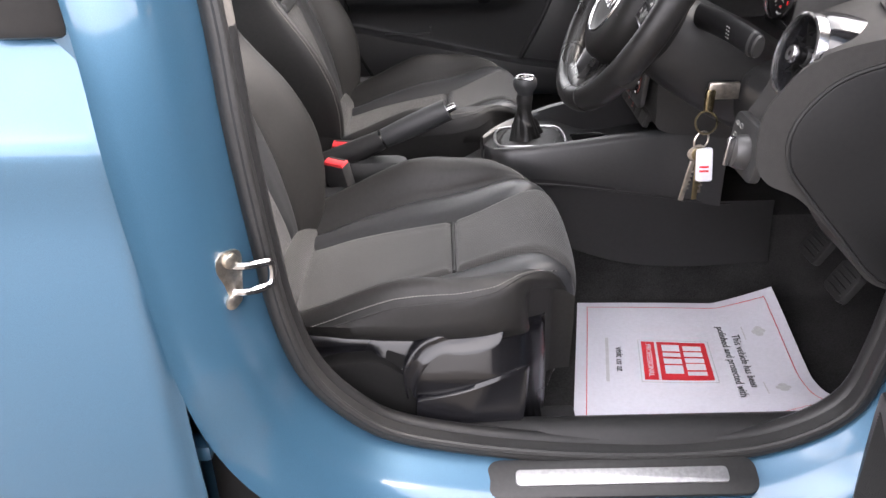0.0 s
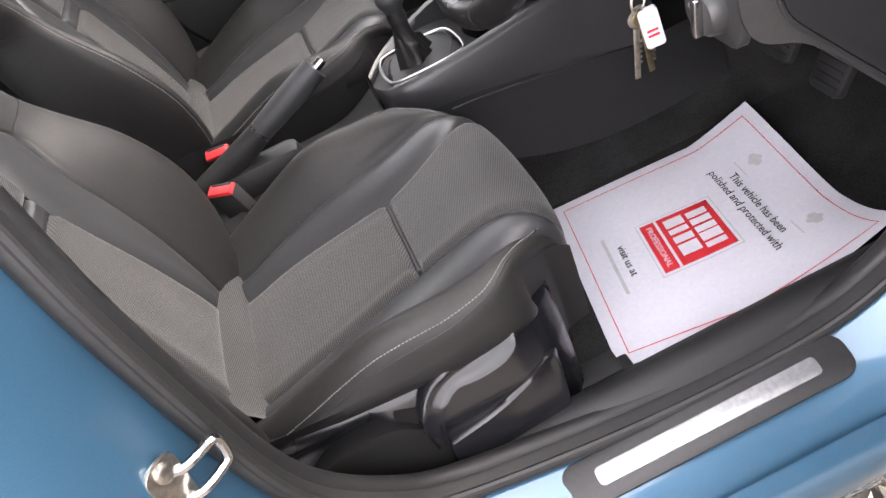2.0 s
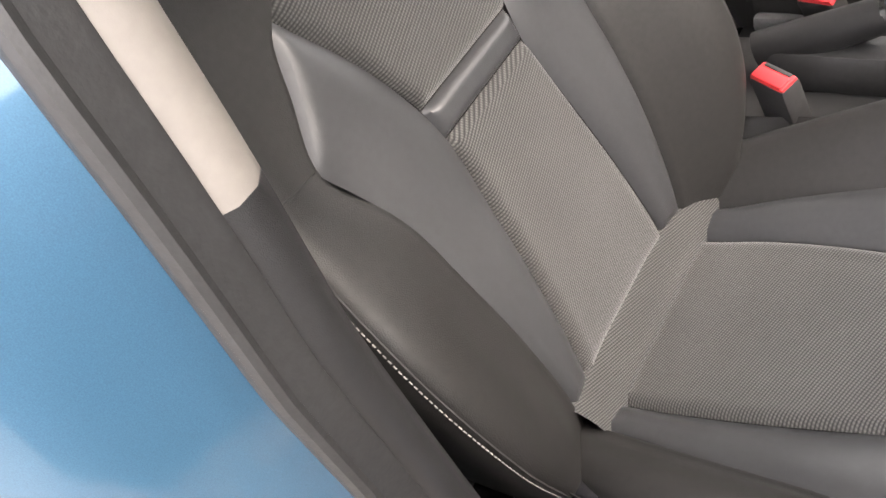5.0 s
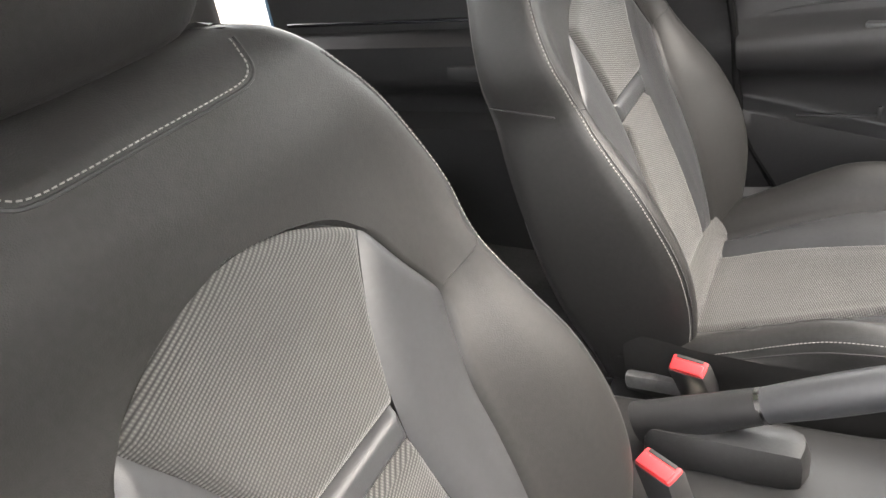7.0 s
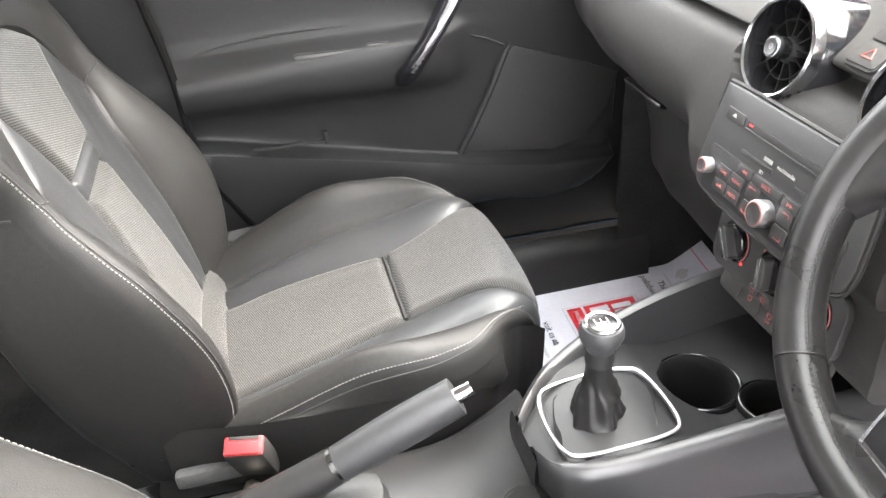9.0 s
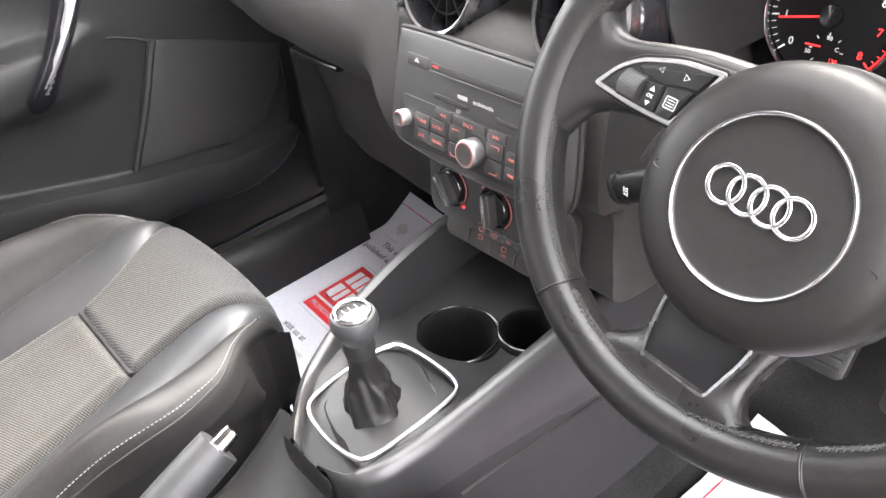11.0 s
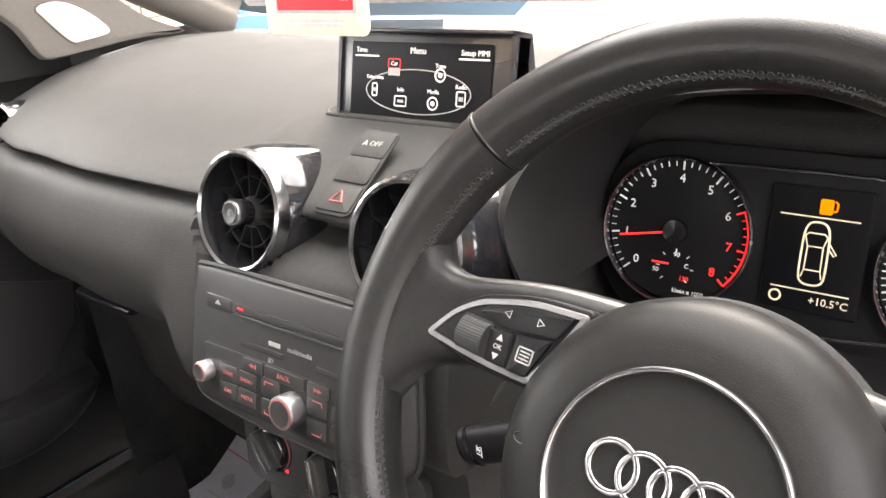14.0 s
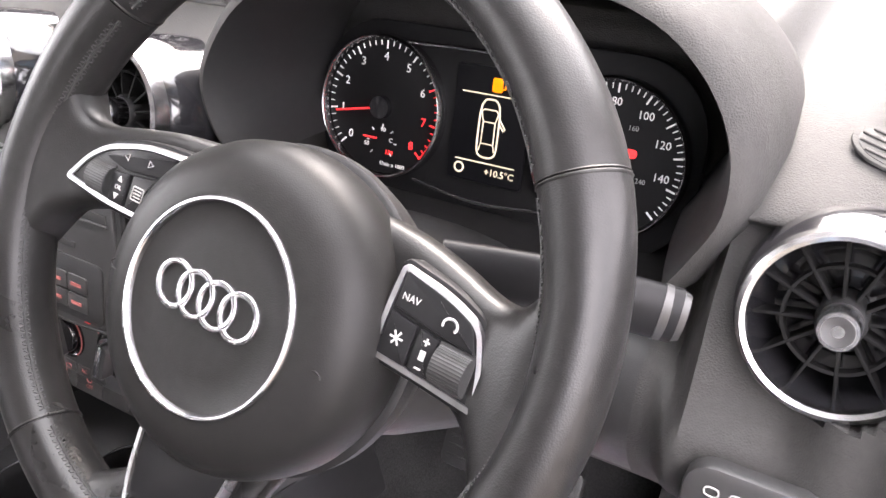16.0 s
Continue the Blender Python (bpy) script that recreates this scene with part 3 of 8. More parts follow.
        part("seam", tube(side_run, 0.0011, 6), SEAM_AND_SHADE, backrest)
        edge_line = [(h, k * (float(back_w(h)) - 0.011)) for h in np.linspace(0.0, 0.5, 20)]
        part("seam", tube(bk.line(edge_line, 70, -0.0004), 0.0011, 6), SEAM_AND_SHADE, backrest)
        part("stitching", stitches(bk.line([(h, q + k * 0.003) for h, q in edge_line], 140, 0.0003), 0.0045, 0.0007), THREAD, backrest, "grey contrast stitching")
    top_line = [(0.532, -0.103), (0.522, -0.099), (0.51, -0.093), (0.504, -0.08), (0.503, -0.05), (0.503, 0.0), (0.503, 0.05), (0.504, 0.08), (0.51, 0.093), (0.522, 0.099), (0.532, 0.103)]
    part("seam", tube(bk.line(top_line, 70, -0.0003), 0.0014, 6), SEAM_AND_SHADE, backrest)
    part("stitching", stitches(bk.line([(h + 0.0035, q * 0.97) for h, q in top_line], 120, 0.0005), 0.0045, 0.0006), THREAD, backrest, "grey contrast stitching")
    # head restraint
    hr = []
    for t in np.linspace(0, 1, 22):
        a = math.pi * t
        h = 0.64 - 0.1 * math.cos(a)
        w, d = 0.125 * (math.sin(a) ** 0.35 if 0 < t < 1 else 0.12) + 0.003, 0.052 * (math.sin(a) ** 0.5 if 0 < t < 1 else 0.12) + 0.003
        o = V(-0.005, 0, 0.52) + BACK_UP * h - BACK_FWD * 0.05
        hr.append([V(*(o + BACK_FWD * d * math.copysign(abs(math.sin(b)) ** 0.7, math.sin(b)))) * V(1, 0, 1) + V(0, yb + w * math.copysign(abs(math.cos(b)) ** 0.6, math.cos(b)), 0) for b in np.linspace(0, 2 * math.pi, 36, endpoint=False)])
    head = part("head_restraint", grid(hr, loop=True, cap=True), LEATHER, seat, "black leather head restraint")
    for k in (-1, 1):
        a = V(0, yb + k * 0.05, 0.52) + BACK_UP * 0.5 - BACK_FWD * 0.05
        part("post", rod(a, a + BACK_UP * 0.1, 0.006), CHROME, head, "chrome post")
        part("collar", lathe([(0.0, 0), (0.014, 0.0), (0.014, 0.008), (0.011, 0.011), (0, 0.011)], axes_at(a + BACK_UP * 0.047, (0, 1, 0), tuple(-BACK_FWD)) , 20), PLASTIC, head)
        ring = [hr[i][0 if k == 1 else 18] for i in range(3, 19)]
        c = V(-0.005, yb, 0.52) + BACK_UP * 0.655
        part("stitching", stitches([p + (p - c) * 0.004 + BACK_FWD * 0.012 for p in map(lambda v: V(*v), ring)], 0.0045, 0.0007), THREAD, head, "grey contrast stitching")
    # plastic base, side shields, rails
    for k in (-1, 1):
        part("hinge_cover", box((0.015, yc + k * 0.205, 0.487), (0.1, 0.016, 0.022), 0.006, Matrix.Identity(4)), HINGE_GREY, seat, "pale grey hinge cover")
    for k in (-1, 1):
        q = k * 0.216
        if k < 0:
            shield_top = curve1([(-0.12, 0.515), (-0.03, 0.528), (0.06, 0.538), (0.1, 0.536), (0.15, 0.531), (0.2, 0.531), (0.27, 0.535), (0.335, 0.538), (0.372, 0.532)])
            shield_low = curve1([(-0.12, 0.42), (0.0, 0.38), (0.12, 0.36), (0.28, 0.345), (0.372, 0.36)])
        else:
            shield_top = curve1([(-0.12, 0.45), (0.0, 0.455), (0.1, 0.45), (0.3, 0.455), (0.372, 0.44)])
            shield_low = curve1([(-0.12, 0.4), (0.0, 0.38), (0.12, 0.36), (0.28, 0.345), (0.372, 0.36)])
        wrap = lambda x: 0.05 * max(0.0, (x - 0.3) / 0.072) ** 2
        lean = lambda x, z: (0.018 * min(1.2, max(0.0, (z - 0.478) / 0.055)) + (0.012 * math.exp(-((z - 0.505) / 0.012) ** 2) if x < 0.15 else 0.0)) if k < 0 else 0.0
        rows = []
        for x in np.linspace(-0.12, 0.372, 60):
            z1, z0 = float(shield_top(x)), float(shield_low(x))
            row = [(x, yc + sg * (q - k * 0.05), z1 - 0.004)]
            for z in np.linspace(z1, z0, 30):
                rim_ = 0.008 * math.exp(-(z1 - z) / 0.004) + 0.008 * math.exp(-(z - z0) / 0.005)
                row.append((x, yc + sg * (q + k * (0.0135 - wrap(x) - lean(x, z) - rim_)), z))
            row.append((x, yc + sg * (q - k * 0.05), z0 + 0.004))
            rows.append(row)
        shield = part("side_shield", grid(rows, loop=True, cap=True), GLOSS_TRIM, seat, "satin black plastic side shield", 50)
        if k < 0:
            y1 = q - 0.0135
            o2 = rounded([(0.2, 0.452, 0.006), (0.262, 0.463, 0.02), (0.318, 0.484, 0.02), (0.35, 0.482, 0.012), (0.346, 0.41, 0.02), (0.33, 0.36, 0.01), (0.21, 0.36, 0.01), (0.196, 0.4, 0.01)])
            part("lower_facet", grid([[(x, yc + sg * (y1 + 0.006 + wrap(x)), z) for x, z in o2], [(x, yc + sg * (y1 - 0.002 + wrap(x)), z) for x, z in o2], [(x, yc + sg * (y1 - 0.005 - 0.16 * max(0, 0.475 - z) + wrap(x)), z) for x, z in inset(o2, 0.004)]], loop=True, cap=True), GLOSS_TRIM, shield, "satin black lower facet")
            rim = rounded([(0.02, 0.47, 0.02), (0.085, 0.505, 0.03), (0.16, 0.511, 0.02), (0.2, 0.478, 0.03), (0.203, 0.43, 0.02), (0.18, 0.37, 0.02), (0.05, 0.38, 0.02), (0.02, 0.42, 0.02)])
            part("pivot_cover", grid([[(x, yc + sg * (y1 + 0.02), z) for x, z in rim], [(x, yc + sg * (y1 - 0.005), z) for x, z in rim], [(x, yc + sg * (y1 - 0.009), z) for x, z in inset(rim, 0.005)]], loop=True, cap=True), BLACK_AND_SHADE, shield, "matt black pivot cover")
            # dark plate on the surface stands in for a shaded finger recess
            slot = rounded([(0.163, 0.498, 0.002), (0.167, 0.516, 0.003), (0.191, 0.508, 0.003), (0.185, 0.49, 0.003)])
            part("finger_recess", grid([[(x, yc + sg * (y1 + 0.02), z) for x, z in slot], [(x, yc + sg * (y1 + lean(x, z) - 0.0012), z) for x, z in slot]], loop=True, cap=True), BLACK_AND_SHADE, shield)
        part("rail", box((0.14, yc + sg * k * 0.17, 0.352), (0.56, 0.036, 0.03), 0.004), STEEL if k > 0 else PLASTIC, seat)
        part("rail_end", box((0.425, yc + sg * k * 0.17, 0.342), (0.022, 0.034, 0.014), 0.004), PLASTIC, seat)
    part("pedestal", box((0.16, yc, 0.385), (0.4, 0.34, 0.07), 0.02), PLASTIC, seat)
    # height lever and adjuster wheels on the door side
    q = -0.24
    spine = cr([(0.197, 0.455, 0.007), (0.197, 0.478, 0.0105), (0.201, 0.5, 0.013), (0.214, 0.519, 0.013), (0.235, 0.529, 0.0115), (0.26, 0.532, 0.016), (0.285, 0.537, 0.019), (0.302, 0.542, 0.017), (0.311, 0.546, 0.007)], 44)
    way = np.gradient(spine[:, :2], axis=0)
    way /= np.linalg.norm(way, axis=1)[:, None]
    rows = []
    for (x, z, h), (wx, wz) in zip(spine, way):
        row = []
        for u, o in ((-1, 0.022), (-1, 0.002), (-0.88, -0.0025), (-0.7, -0.003), (-0.5, -0.0012), (0, 0.0004), (0.5, -0.0012), (0.7, -0.003), (0.88, -0.0025), (1, 0.002), (1, 0.022)):
            zz = z + wx * h * u
            row.append((x - wz * h * u, yc + sg * (q + 0.003 + o + 0.55 * max(0.0, zz - 0.51)), zz))
        rows.append(row)
    part("height_lever", grid(rows, loop=True, cap=True), GLOSS_TRIM, seat, "satin black plastic height lever", 50)
    skirt = rounded([(-0.06, -0.205, 0.02), (0.3, -0.212, 0.05), (0.37, -0.185, 0.05), (0.388, -0.1, 0.05), (0.388, 0.1, 0.05), (0.37, 0.185, 0.05), (0.3, 0.212, 0.05), (-0.06, 0.205, 0.02)])
    part("base_skirt", grid([[(x, yc + sg * y, z) for x, y in skirt] for z in (0.345, 0.38, 0.42, 0.455)], loop=True, cap=True), PLASTIC, seat, "black plastic seat base", 50)
    for x, z, r in ((-0.105, 0.585, 0.036), (-0.07, 0.535, 0.03)):
        prof = [(r * (1 + 0.035 * (i % 2)) * math.cos(a), r * (1 + 0.035 * (i % 2)) * math.sin(a)) for i, a in enumerate(np.linspace(0, 2 * math.pi, 36, endpoint=False))]
        part("adjuster_wheel", slab(prof, 0.024, axes_at((x, yc + sg * -0.212, z), (1, 0, 0), (0, 0, sg)), 0.004), PLASTIC, seat, "ribbed black adjuster wheel")
    return seat


def seat_buckle(yc, z, x, tip, label):
    b = thing("seat_belt_buckle", (x, yc, z - 0.1), label, "seat belt buckle", "seat belt buckles")
    m = pose(x, yc, z, 0, -8, 0) @ Matrix.Rotation(radians(14 if tip > 0 else 26), 4, "X") @ Matrix.Rotation(radians(-120 if tip > 0 else -105), 4, "Z")
    body = part("housing", box((0, 0, -0.035), (0.024, 0.044, 0.075), 0.005, m), RUBBER, b)
    part("button_frame", box((0, 0, 0.0015), (0.02, 0.041, 0.006), 0.0025, m), RED_BUTTON, b, "red release button")
    part("release_button", box((0.003, 0, 0.0045), (0.0125, 0.036, 0.004), 0.0015, m), RED_BUTTON, b)
    part("slot", box((-0.0075, 0, 0.0042), (0.004, 0.032, 0.002), 0.0006, m), SEAM_AND_SHADE, b)
    part("stalk", tube(cr([(x, yc, z - 0.06), (x - 0.02, yc, z - 0.1), (x - 0.05, yc, z - 0.13)], 10), 0.01), STEEL, b)
    return b


front_seat("front_seat", -0.327, -0.345, 1, "black leather driver's seat with ribbed grey cloth inserts")
front_seat("front_seat", 0.329, 0.341, -1, "black leather passenger seat with ribbed grey cloth inserts")
seat_buckle(-0.108, 0.59, 0.06, 1, "black seat belt buckle with red button beside driver's seat")
seat_buckle(0.093, 0.545, 0.047, -1, "black seat belt buckle with red button beside passenger seat")


# ---- car body, floor and doors ----
car = thing("hatchback_car", (0.2, 0, 0.0), "light blue metallic hatchback body shell with open driver's door", "car")
# opening of the driver's doorway, seen from its side: x, z
DOORWAY = [(-0.02, 1.3), (0.01, 1.12), (0.027, 0.957), (0.03, 0.839), (0.038, 0.724), (0.049, 0.619), (0.074, 0.538), (0.12, 0.477), (0.18, 0.435), (0.3, 0.405),
           (0.442, 0.39), (0.59, 0.391), (0.679, 0.414), (0.738, 0.459), (0.757, 0.535), (0.765, 0.614), (0.774, 0.708), (0.777, 0.819), (0.766, 0.915), (0.71, 0.99),
           (0.56, 1.13), (0.4, 1.26), (0.25, 1.345), (0.1, 1.385), (0.0, 1.37)]
loop = cr(DOORWAY, 150, True)
away = loop - inset(loop, 0.01)
away /= np.linalg.norm(away, axis=1)[:, None]
if ((loop + away * 0.01 - loop.mean(0)) ** 2).sum() < ((loop - loop.mean(0)) ** 2).sum():
    away = -away


def jamb(section, side=1):
    """Rows along the doorway; section: (outward, y) pairs or a function of the place."""
    rows = []
    for p, o in zip(loop, away):
        sec = section(p, o) if callable(section) else section
        k = float(np.clip((0.36 - p[0]) / 0.2, 0, 1))
        out = k * float(np.interp(p[1], [0.4, 0.6, 0.85, 1.0, 1.2, 1.36], [0, -0.04, -0.04, -0.028, 0.005, 0.02]))
        dx_, dz_ = max(0, -out) * 0.42, max(0, -out) * 0.38
        rows.append([(p[0] + dx_ + o[0] * a, (y + out) * side, p[1] + dz_ + o[1] * a) for a, y in sec])
    rows.append(rows[0])
    return rows


def jamb_section(p, o):
    low = max(0.0, -o[1])
    front = max(0.0, o[0])
    deep = 1 + 0.1 * low
    return [(-0.004, -0.58), (0.006, -0.602), (0.01, -0.612), (0.016, -0.624), (0.022, -0.64), (0.028 * deep, -0.66), (0.038 * deep, -0.68), (0.054 * deep, -0.696), (0.066, -0.704), (0.074, -0.71), (0.078, -0.72)]


part("door_frame", grid(jamb(jamb_section)), BLUE, car, "light blue painted door frame")
seal_sec = [(0.011 * math.cos(a) * (1 + 0.25 * math.cos(3 * a)), -0.605 + 0.013 * math.sin(a)) for a in np.linspace(0, 2 * math.pi, 14, endpoint=False)]
for side in (1, -1):
    if side > 0:
        part("door_seal", grid(jamb(seal_sec, side), loop=True), RUBBER, car, "black rubber door seal")
    trim_rows = jamb([(0.002, -0.598), (-0.007, -0.596), (-0.012, -0.59), (-0.012, -0.58), (-0.006, -0.572), (0.012, -0.566), (0.04, -0.563)], side)
    high = [i for i, r in enumerate(trim_rows[:-1]) if r[0][2] > 0.925 and (r[0][0] < 0.3 or r[0][2] > 1.1)]
    top = [i for i in range(len(loop)) if i in high]
    low = [i for i in range(len(loop)) if i not in high]
    k = next(i for i in range(len(low)) if low[i] - low[i - 1] not in (1, 1 - len(loop)))
    low = low[k:] + low[:k]
    k = next((i for i in range(len(top)) if top[i] - top[i - 1] not in (1, 1 - len(loop))), 0)
    top = top[k:] + top[:k]
    low = [(low[0] - 1) % len(loop)] + low + [(low[-1] + 1) % len(loop)]
    if side > 0:
        part("inner_trim", grid([trim_rows[i] for i in low]), PLASTIC, car, "black plastic doorway trim")
    part("upper_inner_trim", grid([trim_rows[i] for i in top]), BEIGE, car, "pale grey upper doorway trim")
    lip = [(-0.006 + 0.005 * math.cos(a), -0.614 + 0.0045 * math.sin(a)) for a in np.linspace(0, 2 * math.pi, 8, endpoint=False)]
    if side > 0:
        part("seal_lip", grid(jamb(lip, side), loop=True), RUBBER, car)
rear_x = curve1([(0.42, 0.13), (0.51, 0.076), (0.58, 0.035), (0.663, 0.016), (0.755, 0.01), (0.865, -0.008), (1.0, -0.03)])
# sill skirt and outer skin below the doors
for side in (-1, 1):
    sk = cr([(0.7, 0.345), (0.718, 0.32), (0.722, 0.29), (0.712, 0.25), (0.69, 0.21), (0.58, 0.19)], 20)
    part("sill", grid([[(x, side * y, z) for y, z in sk] for x in np.linspace(-0.7, 1.3, 30)]), BLUE, car, "light blue painted sill")
    if side < 0:
        pil = [[(x, side * y, z) for x, y in ((-0.09, 0.695), (-0.06, 0.71), (-0.05, 0.715), (-0.045, 0.67), (-0.09, 0.66))] for z in np.linspace(0.3, 1.4, 20)]
        part("pillar_skin", grid(pil), BLUE, car)
        part("pillar_cover", grid([[(x, -0.652, z) for x in np.linspace(-0.2, 0.01, 8)] for z in np.linspace(0.34, 1.0, 12)]), PLASTIC, car, "black centre pillar cover")
    else:
        def cover(x, z):
            ridge = 0.012 / (1 + math.exp((z - 0.735 - 0.25 * (x + 0.05)) * 300))
            return (x, 0.668 - 0.02 * ((x + 0.07) / 0.12) ** 2 - ridge, z)
        part("pillar_cover", grid([[cover(x + float(rear_x(z)), z) for x in np.linspace(-0.2, -0.006, 24)] for z in np.linspace(0.34, 1.0, 60)]), PLASTIC, car, "black centre pillar cover")
    fen = [[(x, side * (0.72 + 0.05 * math.sin(math.pi * (z - 0.2) / 0.8)), z) for z in np.linspace(0.2, 0.98, 16)] for x in np.linspace(0.86, 1.75, 14)]
    part("front_wing", grid(fen), BLUE, car)
    part("hinge_pillar", grid([[(0.83 - 0.02 * k, side * (0.64 + 0.02 * k), z) for k in range(5)] for z in np.linspace(0.36, 0.98, 12)]), WHITE_SEALER if side < 0 else PLASTIC, car)
# sill plate
plate = thing("sill_plate", (0.45, -0.63, 0.36), "black sill trim with a brushed aluminium insert", "sill plate")
pm = axes_at((0.455, -0.636, 0.3795), (1, 0, 0.0), (0, 1, 0.42))
part("base", slab(rrect(0.335, 0.05, 0.018), 0.006, pm, 0.002), RUBBER, plate)
part("insert", slab(rrect(0.262, 0.021, 0.006), 0.004, pm, 0.0015, 0.005), SILL_ALU, plate, "brushed aluminium insert")
# striker
st = thing("door_striker", (0.01, -0.67, 0.69), "bare steel door striker loop on the door frame", "door striker")
sm = axes_at((0.03, -0.692, 0.71), (0.6, 0.8, 0), (0, 0, 1)) @ Matrix.Rotation(radians(-8), 4, "Z")
part("plate", slab(rrect(0.032, 0.062, 0.01), 0.004, sm, 0.001), STEEL, st)
part("loop", tube([sm @ Vector(p) for p in cr([(0.004, 0.014, 0.0), (0.014, 0.014, 0.012), (0.036, 0.013, 0.016), (0.042, 0.008, 0.017), (0.042, -0.008, 0.017), (0.036, -0.013, 0.016), (0.014, -0.014, 0.012), (0.004, -0.014, 0.0)], 40)], 0.0042), CHROME, st)
for k in (-1, 1):
    part("bolt", lathe([(0, 0), (0.008, 0), (0.008, 0.004), (0.005, 0.006), (0, 0.006)], sm @ Matrix.Translation((0, k * 0.022, 0.004)), 12), STEEL, st)

# floor, tunnel, toe board, bulkhead
floor_rows = []
for y in np.linspace(-0.635, 0.635, 71):
    tun = 1 / (1 + math.exp((abs(y) - 0.115) * 140))
    row = []
    for x, z in cr([(-1.5, 0.40), (-0.5, 0.34), (-0.1, 0.33), (0.3, 0.325), (0.6, 0.325), (0.8, 0.325), (0.92, 0.335), (1.0, 0.42), (1.06, 0.6), (1.08, 0.95)], 60):
        row.append((x, y, max(z, z + tun * (0.47 - z) if x < 0.95 else z)))
    floor_rows.append(row)
part("floor_carpet", grid(floor_rows), CARPET, car, "black floor carpet")
for side in (-1, 1):
    part("sill_trim", grid([[(x, side * y, z) for y, z in cr([(0.525, 0.32), (0.535, 0.385), (0.548, 0.405), (0.575, 0.412), (0.605, 0.39)], 12)] for x in np.linspace(-0.1, 0.75, 20)]), PLASTIC, car, "black plastic sill trim")
    part("kick_panel", grid([[(x, side * (0.545 + 0.05 * (z - 0.4)), z) for z in np.linspace(0.33, 0.8, 10)] for x in np.linspace(0.77 if side < 0 else 0.69, 1.06, 12)]), CARPET, car)
# added sheet, stops outside light leaking in under the door trim
part("door_aperture_trim", grid([[(x, 0.705, z) for z in np.linspace(0.3, 0.98, 6)] for x in np.linspace(-0.1, 1.06, 10)]), PLASTIC, car, "black inner sill behind the passenger door")
# roof, glass and rear; the roof, out of view, keeps overhead sky off the cabin
roof = [[(x, y, 1.40 - 0.05 * (y / 0.6) ** 2 - 0.06 * ((x + 0.35) / 0.75) ** 2) for x in np.linspace(-1.3, 0.33, 24)] for y in np.linspace(-0.58, 0.58, 20)]
part("headliner", grid(roof), HEADLINER, car, "pale grey headliner")
part("roof", grid([[(x, y, z + 0.03) for x, y, z in r] for r in roof]), BLUE, car, "light blue painted roof")
for side in (-1, 1):
    rail = cr([(1.06, side * 0.66, 0.985), (0.85, side * 0.66, 1.09), (0.6, side * 0.64, 1.23), (0.33, side * 0.6, 1.33), (-0.1, side * 0.585, 1.375), (-0.7, side * 0.57, 1.36), (-1.3, side * 0.5, 1.28)], 40)
    part("roof_rail_trim", sweep(rail, [(0.035 * math.cos(a), 0.03 * math.sin(a)) for a in np.linspace(0, 2 * math.pi, 14, endpoint=False)]), BEIGE, car, "pale grey pillar and roof rail trim")
    post = cr([(0.0, side * 0.63, 0.36), (-0.01, side * 0.645, 0.6), (-0.016, side * 0.635, 0.82), (-0.014, side * 0.612, 0.95), (-0.012, side * 0.595, 1.1), (-0.05, side * 0.55, 1.36)], 36)
    lowpost, highpost = post[:18], post[17:]
    if side > 0:
        post = post + V(-0.05, 0.03, 0)
        lowpost, highpost = post[:3], post[22:]
    psec = [(0.03 * math.cos(a), 0.014 * math.sin(a)) for a in np.linspace(0, 2 * math.pi, 16, endpoint=False)]
    part("pillar_lower_trim", sweep(lowpost, psec, up=(0, 1, 0)), PLASTIC, car, "black lower centre pillar trim")
    part("pillar_upper_trim", sweep(highpost, psec, up=(0, 1, 0)), BEIGE, car, "pale grey upper centre pillar trim")
    post = cr([(-1.25, side * 0.6, 0.5), (-1.2, side * 0.6, 0.9), (-1.15, side * 0.56, 1.15), (-1.1, side * 0.5, 1.33)], 20)
    part("rear_pillar_trim", sweep(post, [(0.14 * math.cos(a), 0.05 * math.sin(a)) for a in np.linspace(0, 2 * math.pi, 16, endpoint=False)], up=(0, 1, 0)), PLASTIC, car)
part("parcel_shelf", box((-1.3, 0, 0.86), (0.4, 1.15, 0.03), 0.006), CARPET, car)
part("tail_panel", box((-1.5, 0, 0.62), (0.06, 1.3, 0.75), 0.02), PLASTIC, car)
ws = part("windscreen", grid([[(x, y * k, z) for y in np.linspace(-0.62, 0.62, 12)] for x, z, k in ((1.08, 0.99, 1.05), (0.9, 1.08, 1.03), (0.6, 1.24, 1.0), (0.35, 1.355, 0.93))]), GLASS, car, "clear windscreen")
rg = part("rear_window", grid([[(x, y * k, z) for y in np.linspace(-0.5, 0.5, 8)] for x, z, k in ((-1.5, 0.98, 1.05), (-1.25, 1.31, 1.0))]), GLASS, car)
part("bonnet", grid([[(x, y, 0.985 - 0.12 * ((x - 1.05) / 0.75) ** 2 - 0.05 * (y / 0.8) ** 4) for y in np.linspace(-0.8, 0.8, 20)] for x in np.linspace(1.1, 1.8, 14)]), BLUE, car, "light blue painted bonnet")
for g in (ws, rg):
    g.visible_shadow = False


def trim_sheet(name, fn, us, vs, material, parent, label=""):
    return part(name, grid([[fn(u, v) for v in vs] for u in us]), material, parent, label)


# passenger front door, closed: inner trim seen from the cabin
pd = thing("front_passenger_door", (0.35, 0.7, 0.4), "closed passenger door with black trim and chrome pull handle", "car door")
rear_edge = rear_x
front_edge = curve1([(0.42, 0.6), (0.46, 0.7), (0.55, 0.78), (0.7, 0.8), (1.0, 0.8)])


